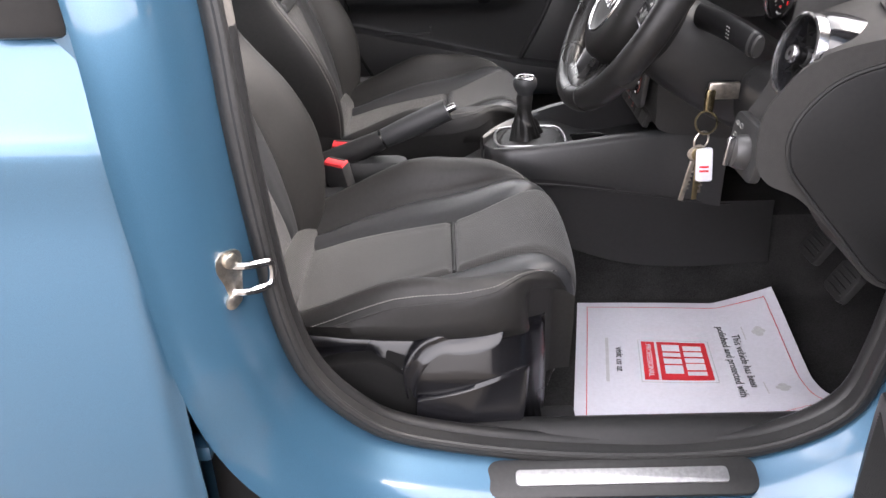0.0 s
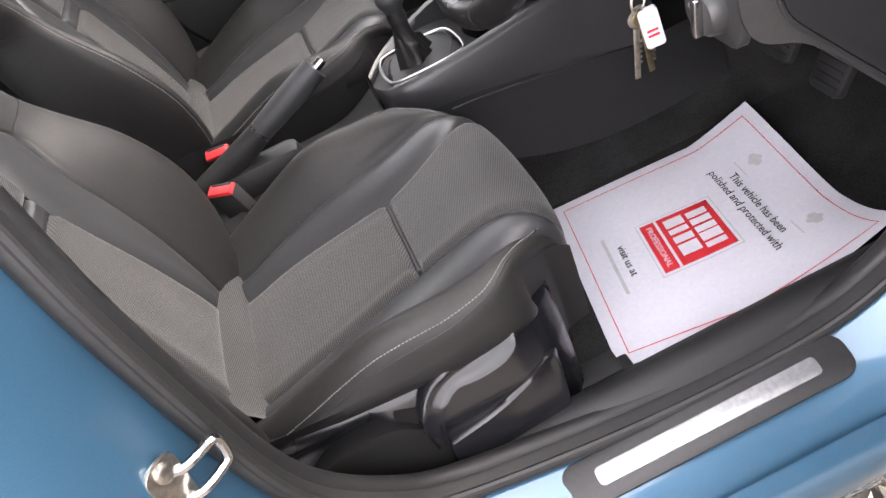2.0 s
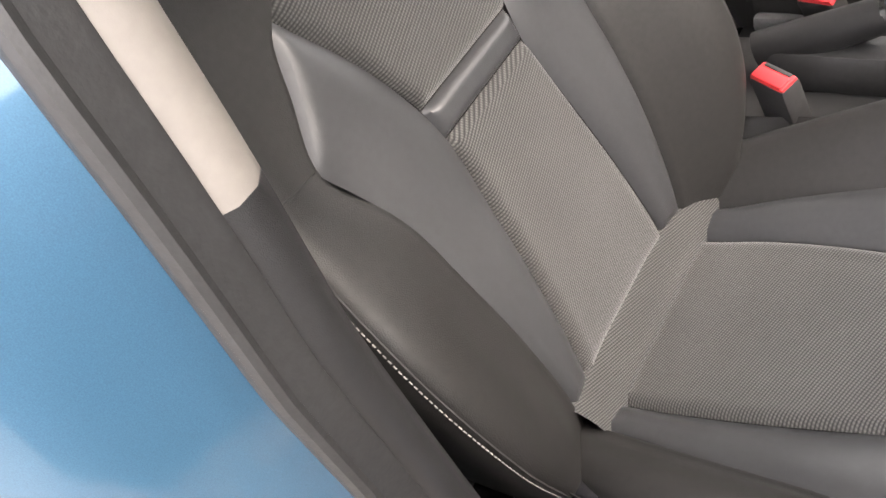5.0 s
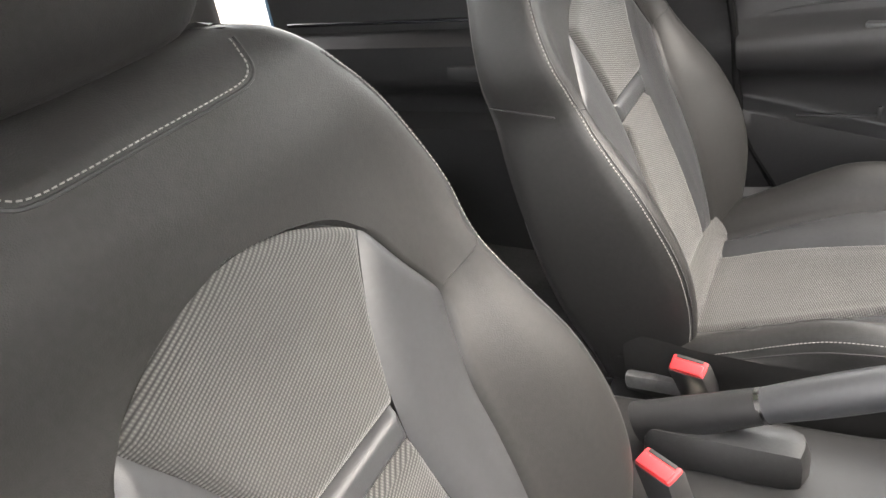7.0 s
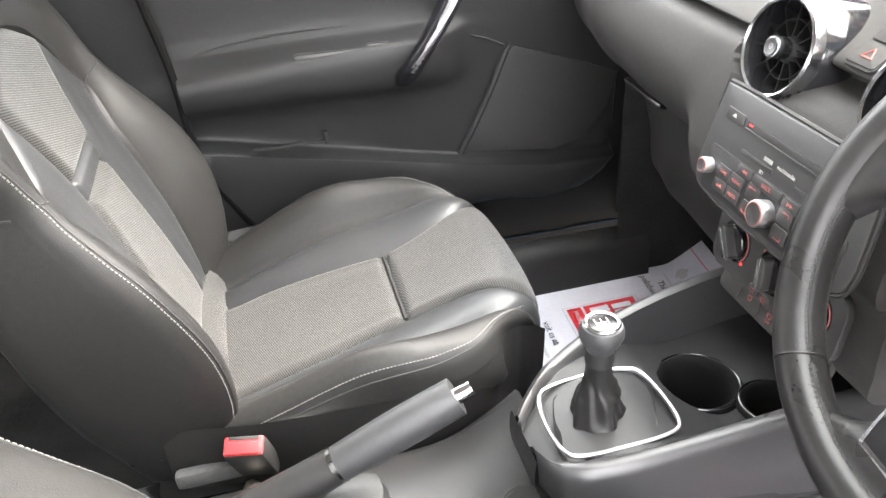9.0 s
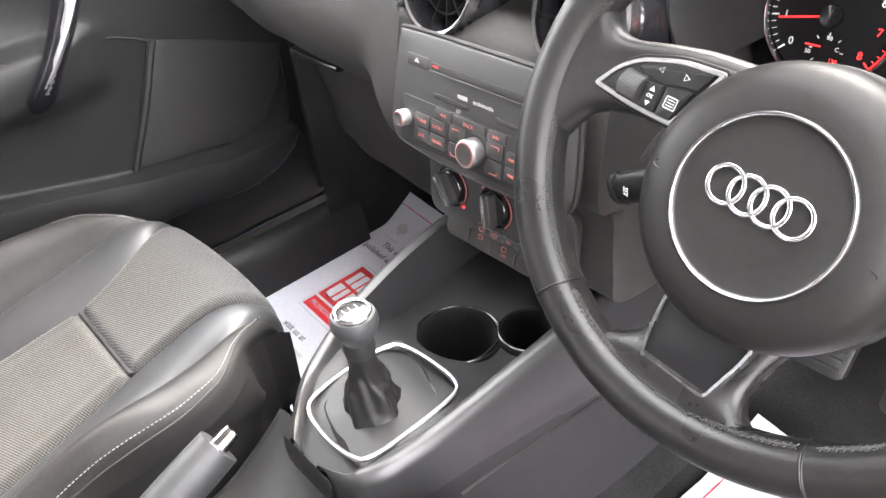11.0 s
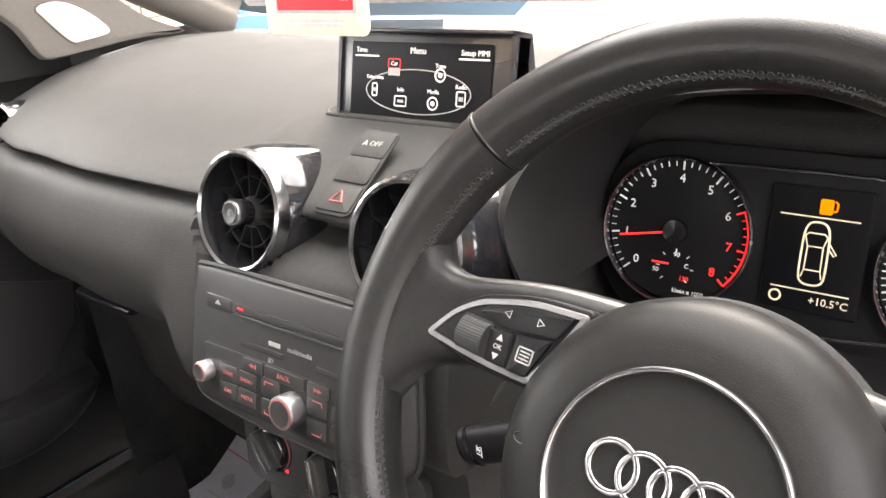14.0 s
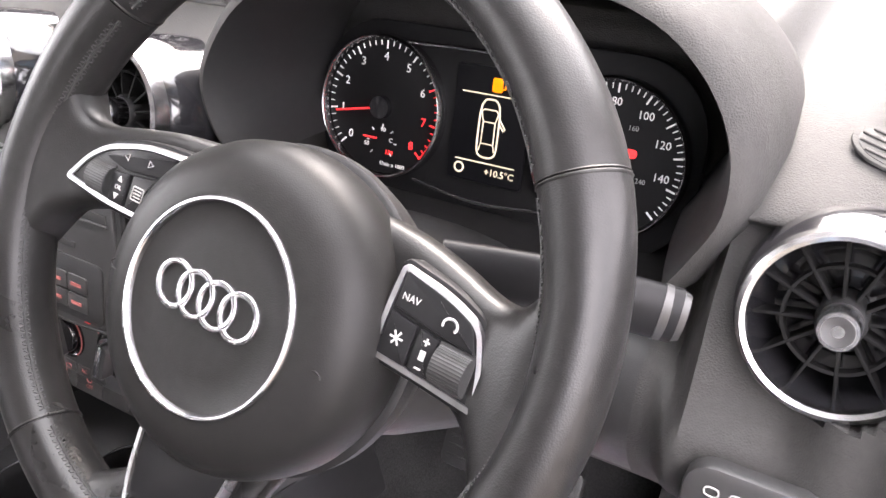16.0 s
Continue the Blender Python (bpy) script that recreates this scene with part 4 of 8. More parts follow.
def door_y(x, z):
    """Depth of the door's trim: armrest shelf, pocket and speaker bulge."""
    arm_z = 0.757 + 0.022 * math.sin(max(0, min(1, x / 0.5)) * math.pi / 2)
    y = 0.685
    a = 1 / (1 + math.exp((z - arm_z) * 190)) * 1 / (1 + math.exp((0.69 - z) * 110)) * 1 / (1 + math.exp((x - 0.43) * 60))
    y -= 0.05 * a
    led = float(np.interp(x, [0, 0.434, 0.6], [0.642, 0.546, 0.52]))
    y -= 0.04 / (1 + math.exp((z - led) * 600)) * (1 / (1 + math.exp((x - 0.8) * 60)))
    return y


door_low = curve1([(0.0, 0.44), (0.3, 0.45), (0.46, 0.46), (0.62, 0.453), (0.68, 0.472), (0.71, 0.497), (0.732, 0.545), (0.738, 0.6), (0.742, 0.7), (0.76, 1.0)])


def door_rows(x):
    led = float(np.interp(x, [0, 0.434, 0.6], [0.642, 0.546, 0.52]))
    arm = 0.757 + 0.022 * math.sin(max(0, min(1, x / 0.5)) * math.pi / 2)
    marks = [0.44, 0.46, led - 0.006, led - 0.002, led + 0.002, led + 0.006, 0.66, 0.7, arm - 0.012, arm - 0.005, arm, arm + 0.005, arm + 0.012, 0.9, 1.0]
    out = []
    for a, b in zip(marks[:-1], marks[1:]):
        out += list(np.linspace(a, b, 5, endpoint=False))
    return [max(z, float(door_low(x))) for z in out + [1.0]]


def door_sheet():
    rows_ = []
    for u in np.linspace(0, 1, 80):
        zs = door_rows(0.02 + 0.72 * u)
        row = []
        for z in zs:
            x0, x1 = float(rear_edge(max(z, 0.42))), 0.742 + 0.11 * min(1, max(0, (z - 0.72) / 0.08))
            x = x0 + u * (x1 - x0)
            low = float(door_low(0.02 + 0.72 * u))
            row.append((x, door_y(x, z) + 0.012 * math.exp(-(z - low) / 0.006), z))
        rows_.append([(row[0][0], 0.7, row[0][2] - 0.004)] + row)
    rows_.append([(x + 0.004, 0.704, z) for x, y, z in rows_[-1]])
    return grid(rows_)


# foot of the windscreen pillar beside the dashboard, with its loudspeaker, and the door's black corner
foot = [(0.681, 1.073), (0.709, 1.033), (0.728, 1.012), (0.749, 0.975), (0.771, 0.972), (0.816, 0.975), (0.885, 0.98), (0.969, 0.98), (0.916, 1.005), (0.874, 1.034), (0.83, 1.074), (0.774, 1.117)]
part("pillar_foot", slab([(q[0], q[2]) for q in cr([(x, 0, z) for x, z in foot], 60, True)], 0.018, axes_at((0, 0.65, 0), (1, 0, 0), (0, 0, 1)), 0.006), BEIGE, car, "pale grey pillar foot trim")
tweeter = [(0.753, 1.036), (0.76, 1.024), (0.789, 0.991), (0.808, 0.989), (0.842, 0.993), (0.847, 1.0), (0.832, 1.017), (0.811, 1.032), (0.79, 1.041), (0.768, 1.042)]
tw = [(q[0], q[2]) for q in cr([(x, 0, z) for x, z in tweeter], 50, True)]
part("tweeter_rim", tube([V(x, 0.632, z) for x, z in tw + tw[:1]], 0.0014), BEIGE, car)
part("tweeter_grille", slab(tw, 0.0025, axes_at((0, 0.6335, 0), (1, 0, 0), (0, 0, 1)), 0.001), HEADLINER, car, "pale woven tweeter grille")
part("mirror_corner", slab([(0.65, 0.95), (0.82, 0.95), (0.82, 1.05), (0.74, 1.06), (0.715, 1.04)], 0.012, axes_at((0, 0.68, 0), (1, 0, 0), (0, 0, 1)), 0.004), PLASTIC, pd, "black mirror corner panel")
part("trim_panel", door_sheet(), PLASTIC, pd, "black moulded door trim")
part("outer_panel", box((0.41, 0.735, 0.68), (0.86, 0.03, 0.62), 0.01), BLUE, pd, "light blue outer panel")
# near-black tube stands in for the shaded gap behind the door
part("edge_strip", tube([(float(rear_edge(z)) - 0.003, 0.652, z) for z in np.linspace(0.43, 1.0, 40)], 0.0065), BLACK_AND_SHADE, pd, "black gap seal")
corners = [(0.455, 0.552), (0.62, 0.53), (0.68, 0.545), (0.72, 0.6), (0.735, 0.66), (0.63, 0.70), (0.545, 0.728), (0.53, 0.72)]
sp = [tuple(V(*a) * (1 - f) + V(*b) * f) for a, b in zip(corners, corners[1:] + corners[:1]) for f in np.linspace(0, 1, 7, endpoint=False)]
part("speaker_grille", slab(sp, 0.004, axes_at((0, 0.684, 0), (1, 0, 0), (0, 0, 1)), 0.0015), PANEL, pd, "black perforated speaker grille")
part("grille_ridge", sweep(cr([(0.448, 0.679, 0.55), (0.49, 0.675, 0.635), (0.525, 0.675, 0.715), (0.535, 0.678, 0.733)], 24), 0.006), PLASTIC, pd)
part("waist_line", tube(cr([(0.012, 0.683, 0.769), (0.09, 0.683, 0.785), (0.19, 0.683, 0.793), (0.28, 0.683, 0.792), (0.365, 0.683, 0.783), (0.42, 0.683, 0.768), (0.5, 0.683, 0.745), (0.53, 0.683, 0.729)], 50), 0.002), SEAM_AND_SHADE, pd)
hm = cr([(0.352, 0.655, 0.708), (0.36, 0.628, 0.73), (0.385, 0.612, 0.775), (0.42, 0.615, 0.83), (0.455, 0.64, 0.89), (0.47, 0.68, 0.92)], 30)
pull = part("pull_handle", sweep(hm, [(0.021 * math.cos(a), 0.014 * math.sin(a)) for a in np.linspace(0, 2 * math.pi, 14, endpoint=False)]), GLOSS_TRIM, pd, "satin pull handle")
part("handle_trim", sweep([p + V(0, -0.009, 0.002) for p in hm[4:27]], [(0.013 * math.cos(a), 0.008 * math.sin(a)) for a in np.linspace(0, 2 * math.pi, 12, endpoint=False)]), ALU, pull, "brushed aluminium strip")
part("switch_panel", box((0.265, 0.661, 0.762), (0.16, 0.035, 0.012), 0.004), PANEL, pd)
part("window_switch", box((0.315, 0.655, 0.768), (0.035, 0.02, 0.008), 0.003), PANEL, pd)
part("pocket_lip", box((0.16, 0.642, 0.628), (0.115, 0.008, 0.004), 0.001), PLASTIC, pd)
part("pocket_tab", box((0.217, 0.641, 0.633), (0.006, 0.008, 0.022), 0.001), PLASTIC, pd)

# rear passenger door
rd = thing("rear_passenger_door", (-0.5, 0.7, 0.4), "closed rear door with black trim behind the passenger seat", "car door")


def rear_door_pt(u, v):
    x, z = -0.1 - 0.79 * u, 0.3 + 0.68 * v
    arm = 1 / (1 + math.exp((z - 0.76) * 400)) / (1 + math.exp((0.66 - z) * 120))
    return (x, 0.665 - 0.035 * arm - 0.03 / (1 + math.exp((z - 0.6) * 500)), z)


trim_sheet("trim_panel", rear_door_pt, np.linspace(0, 1, 30), np.linspace(0, 1, 60), PLASTIC, rd, "black moulded door trim")
part("outer_panel", box((-0.5, 0.735, 0.63), (0.9, 0.03, 0.72), 0.01), BLUE, rd, "light blue outer panel")
part("pull_recess", box((-0.4, 0.632, 0.7), (0.18, 0.02, 0.03), 0.008), SEAM_AND_SHADE, rd)
part("waist_strip", tube([(x, 0.66, 0.79) for x in np.linspace(-0.15, -0.85, 20)], 0.004), GLOSS_TRIM, rd)
gp = part("window", grid([[(x, 0.69 - 0.1 * k, 0.98 + 0.36 * k) for x in np.linspace(-0.1, -1.0, 8)] for k in (0, 0.5, 1)]), GLASS, rd)
gf = part("window", grid([[(-0.08 + u * (0.95 - 0.62 * k), 0.7 - 0.1 * k, 0.98 + 0.36 * k) for u in np.linspace(0, 1, 8)] for k in (0, 0.5, 1)]), GLASS, pd)

# rear door on the driver's side, outer skin
ro = thing("rear_driver_side_door", (-0.4, -0.77, 0.3), "closed light blue rear door beside the driver's doorway", "car door")


def skin(u, v):
    x, z = -0.016 - 0.95 * u, 0.26 + 0.72 * v
    edge = 0.012 * math.exp(-((x + 0.016) / 0.012) ** 2)
    side_ = -0.722 - 0.035 * math.sin(math.pi * min(1, (min(z, 0.872) - 0.2) / 0.8)) - 0.012 * math.exp(-((min(z, 0.872) - 0.872) / 0.05) ** 2)
    return (x, side_ + edge + 0.62 * max(0.0, z - 0.872), z)


trim_sheet("outer_panel", skin, np.r_[np.linspace(0, 0.06, 14), np.linspace(0.08, 1, 20)], np.linspace(0, 1, 60), BLUE, ro, "light blue painted outer panel")
part("front_edge", grid([[(-0.016 - 0.02 * k, -0.71 + 0.03 * k, z) for k in range(3)] for z in np.linspace(0.26, 0.9, 20)]), BLUE, ro)
part("window_seal", sweep([(-0.01 - 0.95 * u, -0.675, 0.988) for u in np.linspace(0, 1, 12)], [(0.02 * math.cos(t), 0.011 * math.sin(t)) for t in np.linspace(0, 2 * math.pi, 12, endpoint=False)]), RUBBER, ro, "black window seal")
trim_sheet("trim_panel", lambda u, v: (-0.14 - 0.8 * u, -0.64, 0.43 + 0.55 * v), np.linspace(0, 1, 8), np.linspace(0, 1, 8), PLASTIC, ro)
gr = part("window", grid([[(x, -0.7 + 0.13 * k, 0.98 + 0.36 * k) for x in np.linspace(-0.08, -1.0, 8)] for k in (0, 0.5, 1)]), GLASS, ro)
part("window_frame", box((-0.09, -0.7, 1.15), (0.07, 0.03, 0.4), 0.01), PLASTIC, ro)
for g in (gp, gf, gr):
    g.visible_shadow = False
for z in (0.735, 0.5):
    part("hinge", box((-0.03, -0.695, z), (0.03, 0.03, 0.022), 0.006), BLUE, ro, "painted door hinge")
    part("hinge_bolt", lathe([(0, 0), (0.008, 0), (0.008, 0.005), (0, 0.007)], axes_at((-0.014, -0.695, z), (0, 1, 0), (0, 0, 1)), 6), BLUE, ro)

# rear bench
bench = thing("rear_seat", (-0.75, 0, 0.35), "black leather rear bench seat", "car seat")
part("cushion", box((-0.72, 0, 0.47), (0.46, 1.16, 0.16), 0.05), LEATHER, bench)
part("backrest", box((-1.0, 0, 0.73), (0.16, 1.16, 0.5), 0.05, pose(0, 0, 0) ), LEATHER, bench)
for y in (-0.32, 0.32):
    part("head_restraint", box((-1.02, y, 1.02), (0.1, 0.26, 0.12), 0.04), LEATHER, bench)

# driver's belt on the centre pillar
belt = thing("driver_seat_belt", (-0.06, -0.57, 0.4), "black seat belt webbing hanging down the centre pillar", "seat belt")
part("webbing", grid([[(-0.045 + k * 0.045, -0.57 + 0.004 * math.sin(6 * z), z) for k in (-0.5, 0.5)] for z in np.linspace(0.42, 1.2, 20)]), SEAM_AND_SHADE, belt)


# ---- dashboard ----
dash = thing("dashboard", (0.8, 0, 0.6), "dark grey grained dashboard with round chrome-ringed air vents", "dashboard")


def raw(points, k=6):
    """Smooth points through the keys, k to a span, so that keys keep their place."""
    p = np.array(points, float)
    p = np.vstack([2 * p[0] - p[1], p, 2 * p[-1] - p[-2]])
    t = np.linspace(0, 1, k, endpoint=False)[None, :, None]
    a, b, c, d = (p[i:len(p) - 3 + i][:, None, :] for i in range(4))
    out = 0.5 * (2 * b + (c - a) * t + (2 * a - 5 * b + 4 * c - d) * t * t + (3 * b - a - 3 * c + d) * t ** 3)
    return np.vstack([out.reshape(-1, 2), p[-2:-1]])


PASS = [(1.08, 0.965), (0.95, 0.972), (0.82, 0.968), (0.72, 0.952), (0.64, 0.925), (0.602, 0.908), (0.614, 0.899), (0.586, 0.889), (0.568, 0.85), (0.572, 0.812), (0.588, 0.782), (0.616, 0.755), (0.662, 0.742), (0.705, 0.62), (0.73, 0.52), (0.85, 0.48)]
MIDP = PASS[:8] + [(0.572, 0.85), (0.564, 0.81), (0.562, 0.77), (0.578, 0.735), (0.64, 0.70), (0.70, 0.62), (0.73, 0.54), (0.85, 0.5)]
CENT = [(1.08, 0.965), (0.95, 0.972), (0.82, 0.968), (0.72, 0.952), (0.65, 0.925), (0.615, 0.902), (0.636, 0.886), (0.6, 0.873), (0.582, 0.852), (0.572, 0.81), (0.568, 0.77), (0.574, 0.752), (0.588, 0.742), (0.592, 0.68), (0.606, 0.64), (0.72, 0.625)]
COWL = [(1.08, 0.965), (0.95, 0.972), (0.88, 0.97), (0.83, 0.968), (0.8, 0.965), (0.79, 0.96), (0.778, 0.945), (0.765, 0.9), (0.748, 0.838), (0.71, 0.826), (0.64, 0.815), (0.622, 0.775), (0.636, 0.735), (0.67, 0.7), (0.72, 0.672), (0.85, 0.65)]
RGHT = [(1.08, 0.955), (0.95, 0.955), (0.82, 0.945), (0.73, 0.932), (0.675, 0.918), (0.648, 0.905), (0.655, 0.897), (0.645, 0.886), (0.628, 0.86), (0.612, 0.82), (0.594, 0.785), (0.604, 0.757), (0.635, 0.733), (0.685, 0.68), (0.737, 0.622), (0.85, 0.6)]
ENDR = [(1.08, 0.945), (0.95, 0.94), (0.82, 0.925), (0.73, 0.912), (0.66, 0.9), (0.625, 0.89), (0.618, 0.884), (0.606, 0.877), (0.59, 0.858), (0.572, 0.828), (0.572, 0.78), (0.588, 0.752), (0.628, 0.731), (0.683, 0.678), (0.737, 0.62), (0.85, 0.6)]
shift = lambda sec, dx_, dz=0.0: [(x + dx_ * (1 if x < 0.9 else 0), z + dz) for x, z in sec]
STATIONS = [(0.64, shift(PASS, 0.055, 0.004)), (0.56, shift(PASS, 0.03, 0.004)), (0.45, shift(PASS, 0.01, 0.002)), (0.3, PASS), (0.2, PASS), (0.155, MIDP), (0.125, MIDP), (0.116, CENT), (-0.108, CENT), (-0.122, CENT),
            (-0.142, COWL), (-0.3, COWL), (-0.452, COWL), (-0.478, RGHT), (-0.52, RGHT), (-0.555, [((a + c) / 2, (b + d) / 2) for (a, b), (c, d) in zip(RGHT, ENDR)]), (-0.586, ENDR)]
rows = []
for (y0, s0), (y1, s1) in zip(STATIONS[:-1], STATIONS[1:]):
    n = max(2, int(abs(y1 - y0) / 0.0045))
    for k in range(n):
        f = k / n
        g = f * f * (3 - 2 * f)
        rows.append([(x, y0 + (y1 - y0) * f, z) for x, z in raw([((1 - g) * a[0] + g * b[0], (1 - g) * a[1] + g * b[1]) for a, b in zip(s0, s1)], 10)])
rows.append([(x, STATIONS[-1][0], z) for x, z in raw(STATIONS[-1][1], 10)])
VENTS = [((0.597, 0.089, 0.9), (-1, 0, 0.28)), ((0.597, -0.077, 0.9), (-1, 0, 0.28)), ((0.616, -0.535, 0.876), (-1, 0.02, 0.25)), ((0.655, 0.60, 0.89), (-1, 0, 0.28))]


def pocket(p):
    """Sink the moulding behind each air vent."""
    for c, a in VENTS:
        n = V(*a) / np.linalg.norm(V(*a))
        d = V(*p) - V(*c)
        h = d @ n
        if -0.055 < h < 0.03 and np.linalg.norm(d - n * h) < 0.0472 * (1 if c[1] > -0.3 else 0.915):
            return tuple(V(*p) - n * (h + 0.055))
    return p


rows = [[pocket(p) for p in r] for r in rows]
part("moulding", grid(rows, cap=True), DASH, dash, "dark grey grained dashboard moulding")
part("glove_box_pull", sweep(cr([(0.612, 0.4, 0.759), (0.606, 0.36, 0.763), (0.601, 0.31, 0.767), (0.6, 0.28, 0.768)], 20), [(0.009 * math.cos(a), 0.004 * math.sin(a)) for a in np.linspace(0, 2 * math.pi, 12, endpoint=False)]), GLOSS_TRIM, dash, "gloss black glove box pull")
low_cowl = [p for p in raw(COWL, 10) if p[1] < 0.843 and p[0] < 0.77]
part("lower_cowl_trim", grid([[(x - 0.0025, y, z + 0.003) for x, z in low_cowl] for y in np.linspace(-0.16, -0.448, 24)]), PLASTIC, dash, "black trim below the instruments")
# end cap towards the doorway
cap_line = cr([(0.604, 0.808), (0.62, 0.84), (0.649, 0.865), (0.70, 0.88), (0.763, 0.884), (0.79, 0.8), (0.77, 0.64), (0.735, 0.63), (0.685, 0.682), (0.635, 0.738), (0.61, 0.77)], 60, True)
part("end_cap", slab([(x, z) for x, z in cap_line], 0.006, axes_at((0, -0.584, 0), (1, 0, 0), (0, 0, 1)), 0.003), PLASTIC, dash, "black end cover facing the doorway")
part("cap_joint", tube([(x, -0.588, z) for x, z in inset(cap_line, -0.002)], 0.0022, 6, True), SEAM_AND_SHADE, dash)

# cowl over the instruments
LIP = cr([(0.64, -0.146, 0.862), (0.633, -0.138, 0.887), (0.632, -0.132, 0.912), (0.634, -0.138, 0.937), (0.64, -0.157, 0.966), (0.648, -0.184, 0.986), (0.655, -0.22, 0.997), (0.66, -0.3, 1.005), (0.657, -0.38, 1.001), (0.65, -0.425, 0.99),
          (0.643, -0.455, 0.968), (0.636, -0.472, 0.94), (0.633, -0.474, 0.908), (0.636, -0.462, 0.88), (0.64, -0.45, 0.858)], 70)
mid = V(0.7, -0.302, 0.9)
rows = []
for p in LIP:
    o = (p - mid) * V(0, 1, 1)
    o /= np.linalg.norm(o)
    inner = [p + V(0.004, 0, 0) - o * 0.002, p + V(0.02, 0, 0) - o * 0.006, p + V(0.05, 0, 0) - o * 0.012, V(0.735, p[1], p[2]) - o * 0.018, V(0.752, p[1], p[2]) - o * 0.02]
    outer = [p + o * 0.003, p + V(0.004, 0, 0) + o * 0.008, p + V(0.02, 0, 0) + o * 0.013, p + V(0.06, 0, 0) + o * 0.016, p + V(0.12, 0, -0.008) + o * 0.014, p + V(0.2, 0, -0.03) + o * 0.01, p + V(0.3, 0, -0.06) + o * 0.0]
    rows.append((inner[::-1] + [p - V(0.001, 0, 0)], [p - V(0.001, 0, 0)] + outer))
part("instrument_cowl", grid([r[1] for r in rows]), DASH, dash, "dark grey cowl over the instruments", 60)
# inside split off and coloured darker, for the shade under the cowl
part("cowl_lining", grid([r[0] for r in rows]), PLASTIC, dash, "black cowl lining", 60)


def vent(origin, axis, parent, size=1.0):
    """Round air vent with a chrome ring, a spoked grille and a centre knob."""
    m = axes_at(origin, (0, -1, 0), tuple(Vector((0, -1, 0)).cross(Vector(axis)) * -1)) @ Matrix.Scale(size, 4)
    barrel = part("vent", lathe([(0.0, -0.05), (0.0475, -0.05), (0.0485, -0.004), (0.0475, 0.0), (0.0435, 0.0), (0.0425, -0.008), (0.034, -0.035), (0.0, -0.036)], m, 56), PIANO, parent, "round air vent with gloss black barrel")
    part("ring", lathe([(0.0425, -0.002), (0.0432, 0.003), (0.0455, 0.0045), (0.048, 0.003), (0.0492, -0.004), (0.0488, -0.012), (0.046, -0.012), (0.044, -0.004), (0.0425, -0.002)], m, 56), CHROME, barrel, "satin chrome ring")
    part("collar", lathe([(0.0484, -0.007), (0.0515, -0.012), (0.0545, -0.028), (0.0565, -0.065), (0.0555, -0.065), (0.0478, -0.01), (0.0484, -0.007)], m, 56), PIANO, barrel)
    # inner ring and vanes near-black for the shade deep in the barrel
    part("inner_ring", lathe([(0.0265, -0.018), (0.027, -0.012), (0.0285, -0.011), (0.029, -0.018), (0.0265, -0.018)], m, 44), BLACK_AND_SHADE, barrel)
    for k in range(12):
        a = 2 * math.pi * (k + 0.3) / 12
        part("vane", box((0.0265, 0, -0.019), (0.031, 0.0017, 0.016), 0.0005, m @ Matrix.Rotation(a, 4, "Z")), BLACK_AND_SHADE, barrel)
    kn = part("knob", lathe([(0, -0.02), (0.0095, -0.02), (0.0105, 0.0), (0.0105, 0.006), (0.0095, 0.0085), (0.0, 0.0085)], m, 28), CHROME, barrel, "chrome centre knob")
    part("knob_face", lathe([(0, 0.0075), (0.0078, 0.0085), (0.0076, 0.0092), (0.006, 0.0088), (0, 0.0082)], m, 24), PANEL, kn)
    part("hub", lathe([(0, -0.034), (0.0125, -0.034), (0.0125, -0.012), (0.0105, -0.008), (0, -0.008)], m, 28), PLASTIC, barrel)
    return barrel


for c, a in VENTS:
    vent(c, a, dash, 1.0 if c[1] > -0.3 else 0.915)

# demister outlet near the end of the dashboard
om = axes_at((0.713, -0.5415, 0.9245), (0, -0.95, -0.3), (0.97, -0.06, 0.2))
outlet = part("demister_outlet", slab(rrect(0.054, 0.036, 0.0175, 8), 0.0016, om, 0.0006), DASH, dash, "oval side window demister outlet")
part("opening", slab(rrect(0.048, 0.03, 0.0145, 8), 0.0006, om, 0.0002, 0.0013), SEAM_AND_SHADE, outlet, "black opening")
for k in range(4):
    b = -0.0105 + 0.007 * k
    part("slat", slab(rrect(2 * math.sqrt(0.0145 ** 2 - b * b) + 0.018, 0.0022, 0.0008, 2, 0, b), 0.0014, om, 0.0004, 0.0015), DASH, outlet)

# buttons between the vents
bm_ = axes_at((0.648, 0.007, 0.9275), (0, -1, 0), (0.83, 0, 0.56))
bar = part("button_strip", slab(rrect(0.036, 0.082, 0.006), 0.0018, bm_, 0.0006), SEAM_AND_SHADE, dash, "strip of three grey buttons")
for k, b in enumerate((-0.026, 0.001, 0.026)):
    bt = part("button", slab(rrect(0.0335, 0.0245, 0.003, 4, 0, b), 0.002, bm_, 0.0008, 0.0012), DASH, bar)
tri_ = [(0.0, 0.006), (-0.006, -0.004), (0.006, -0.004)]
part("hazard_triangle", join(*[rod(bm_ @ Vector((*tri_[i], 0.0036)) + Vector((0, 0, 0)) - (bm_.to_3x3() @ Vector((0, 0.026, 0))), bm_ @ Vector((*tri_[(i + 1) % 3], 0.0036)) - (bm_.to_3x3() @ Vector((0, 0.026, 0))), 0.0007, 5) for i in range(3)]), DIM_RED, bar)
part("marking", lettering("A OFF", 0.007, bm_ @ Matrix.Translation((0, 0.026, 0.0033))), DIM_PRINT, bar)

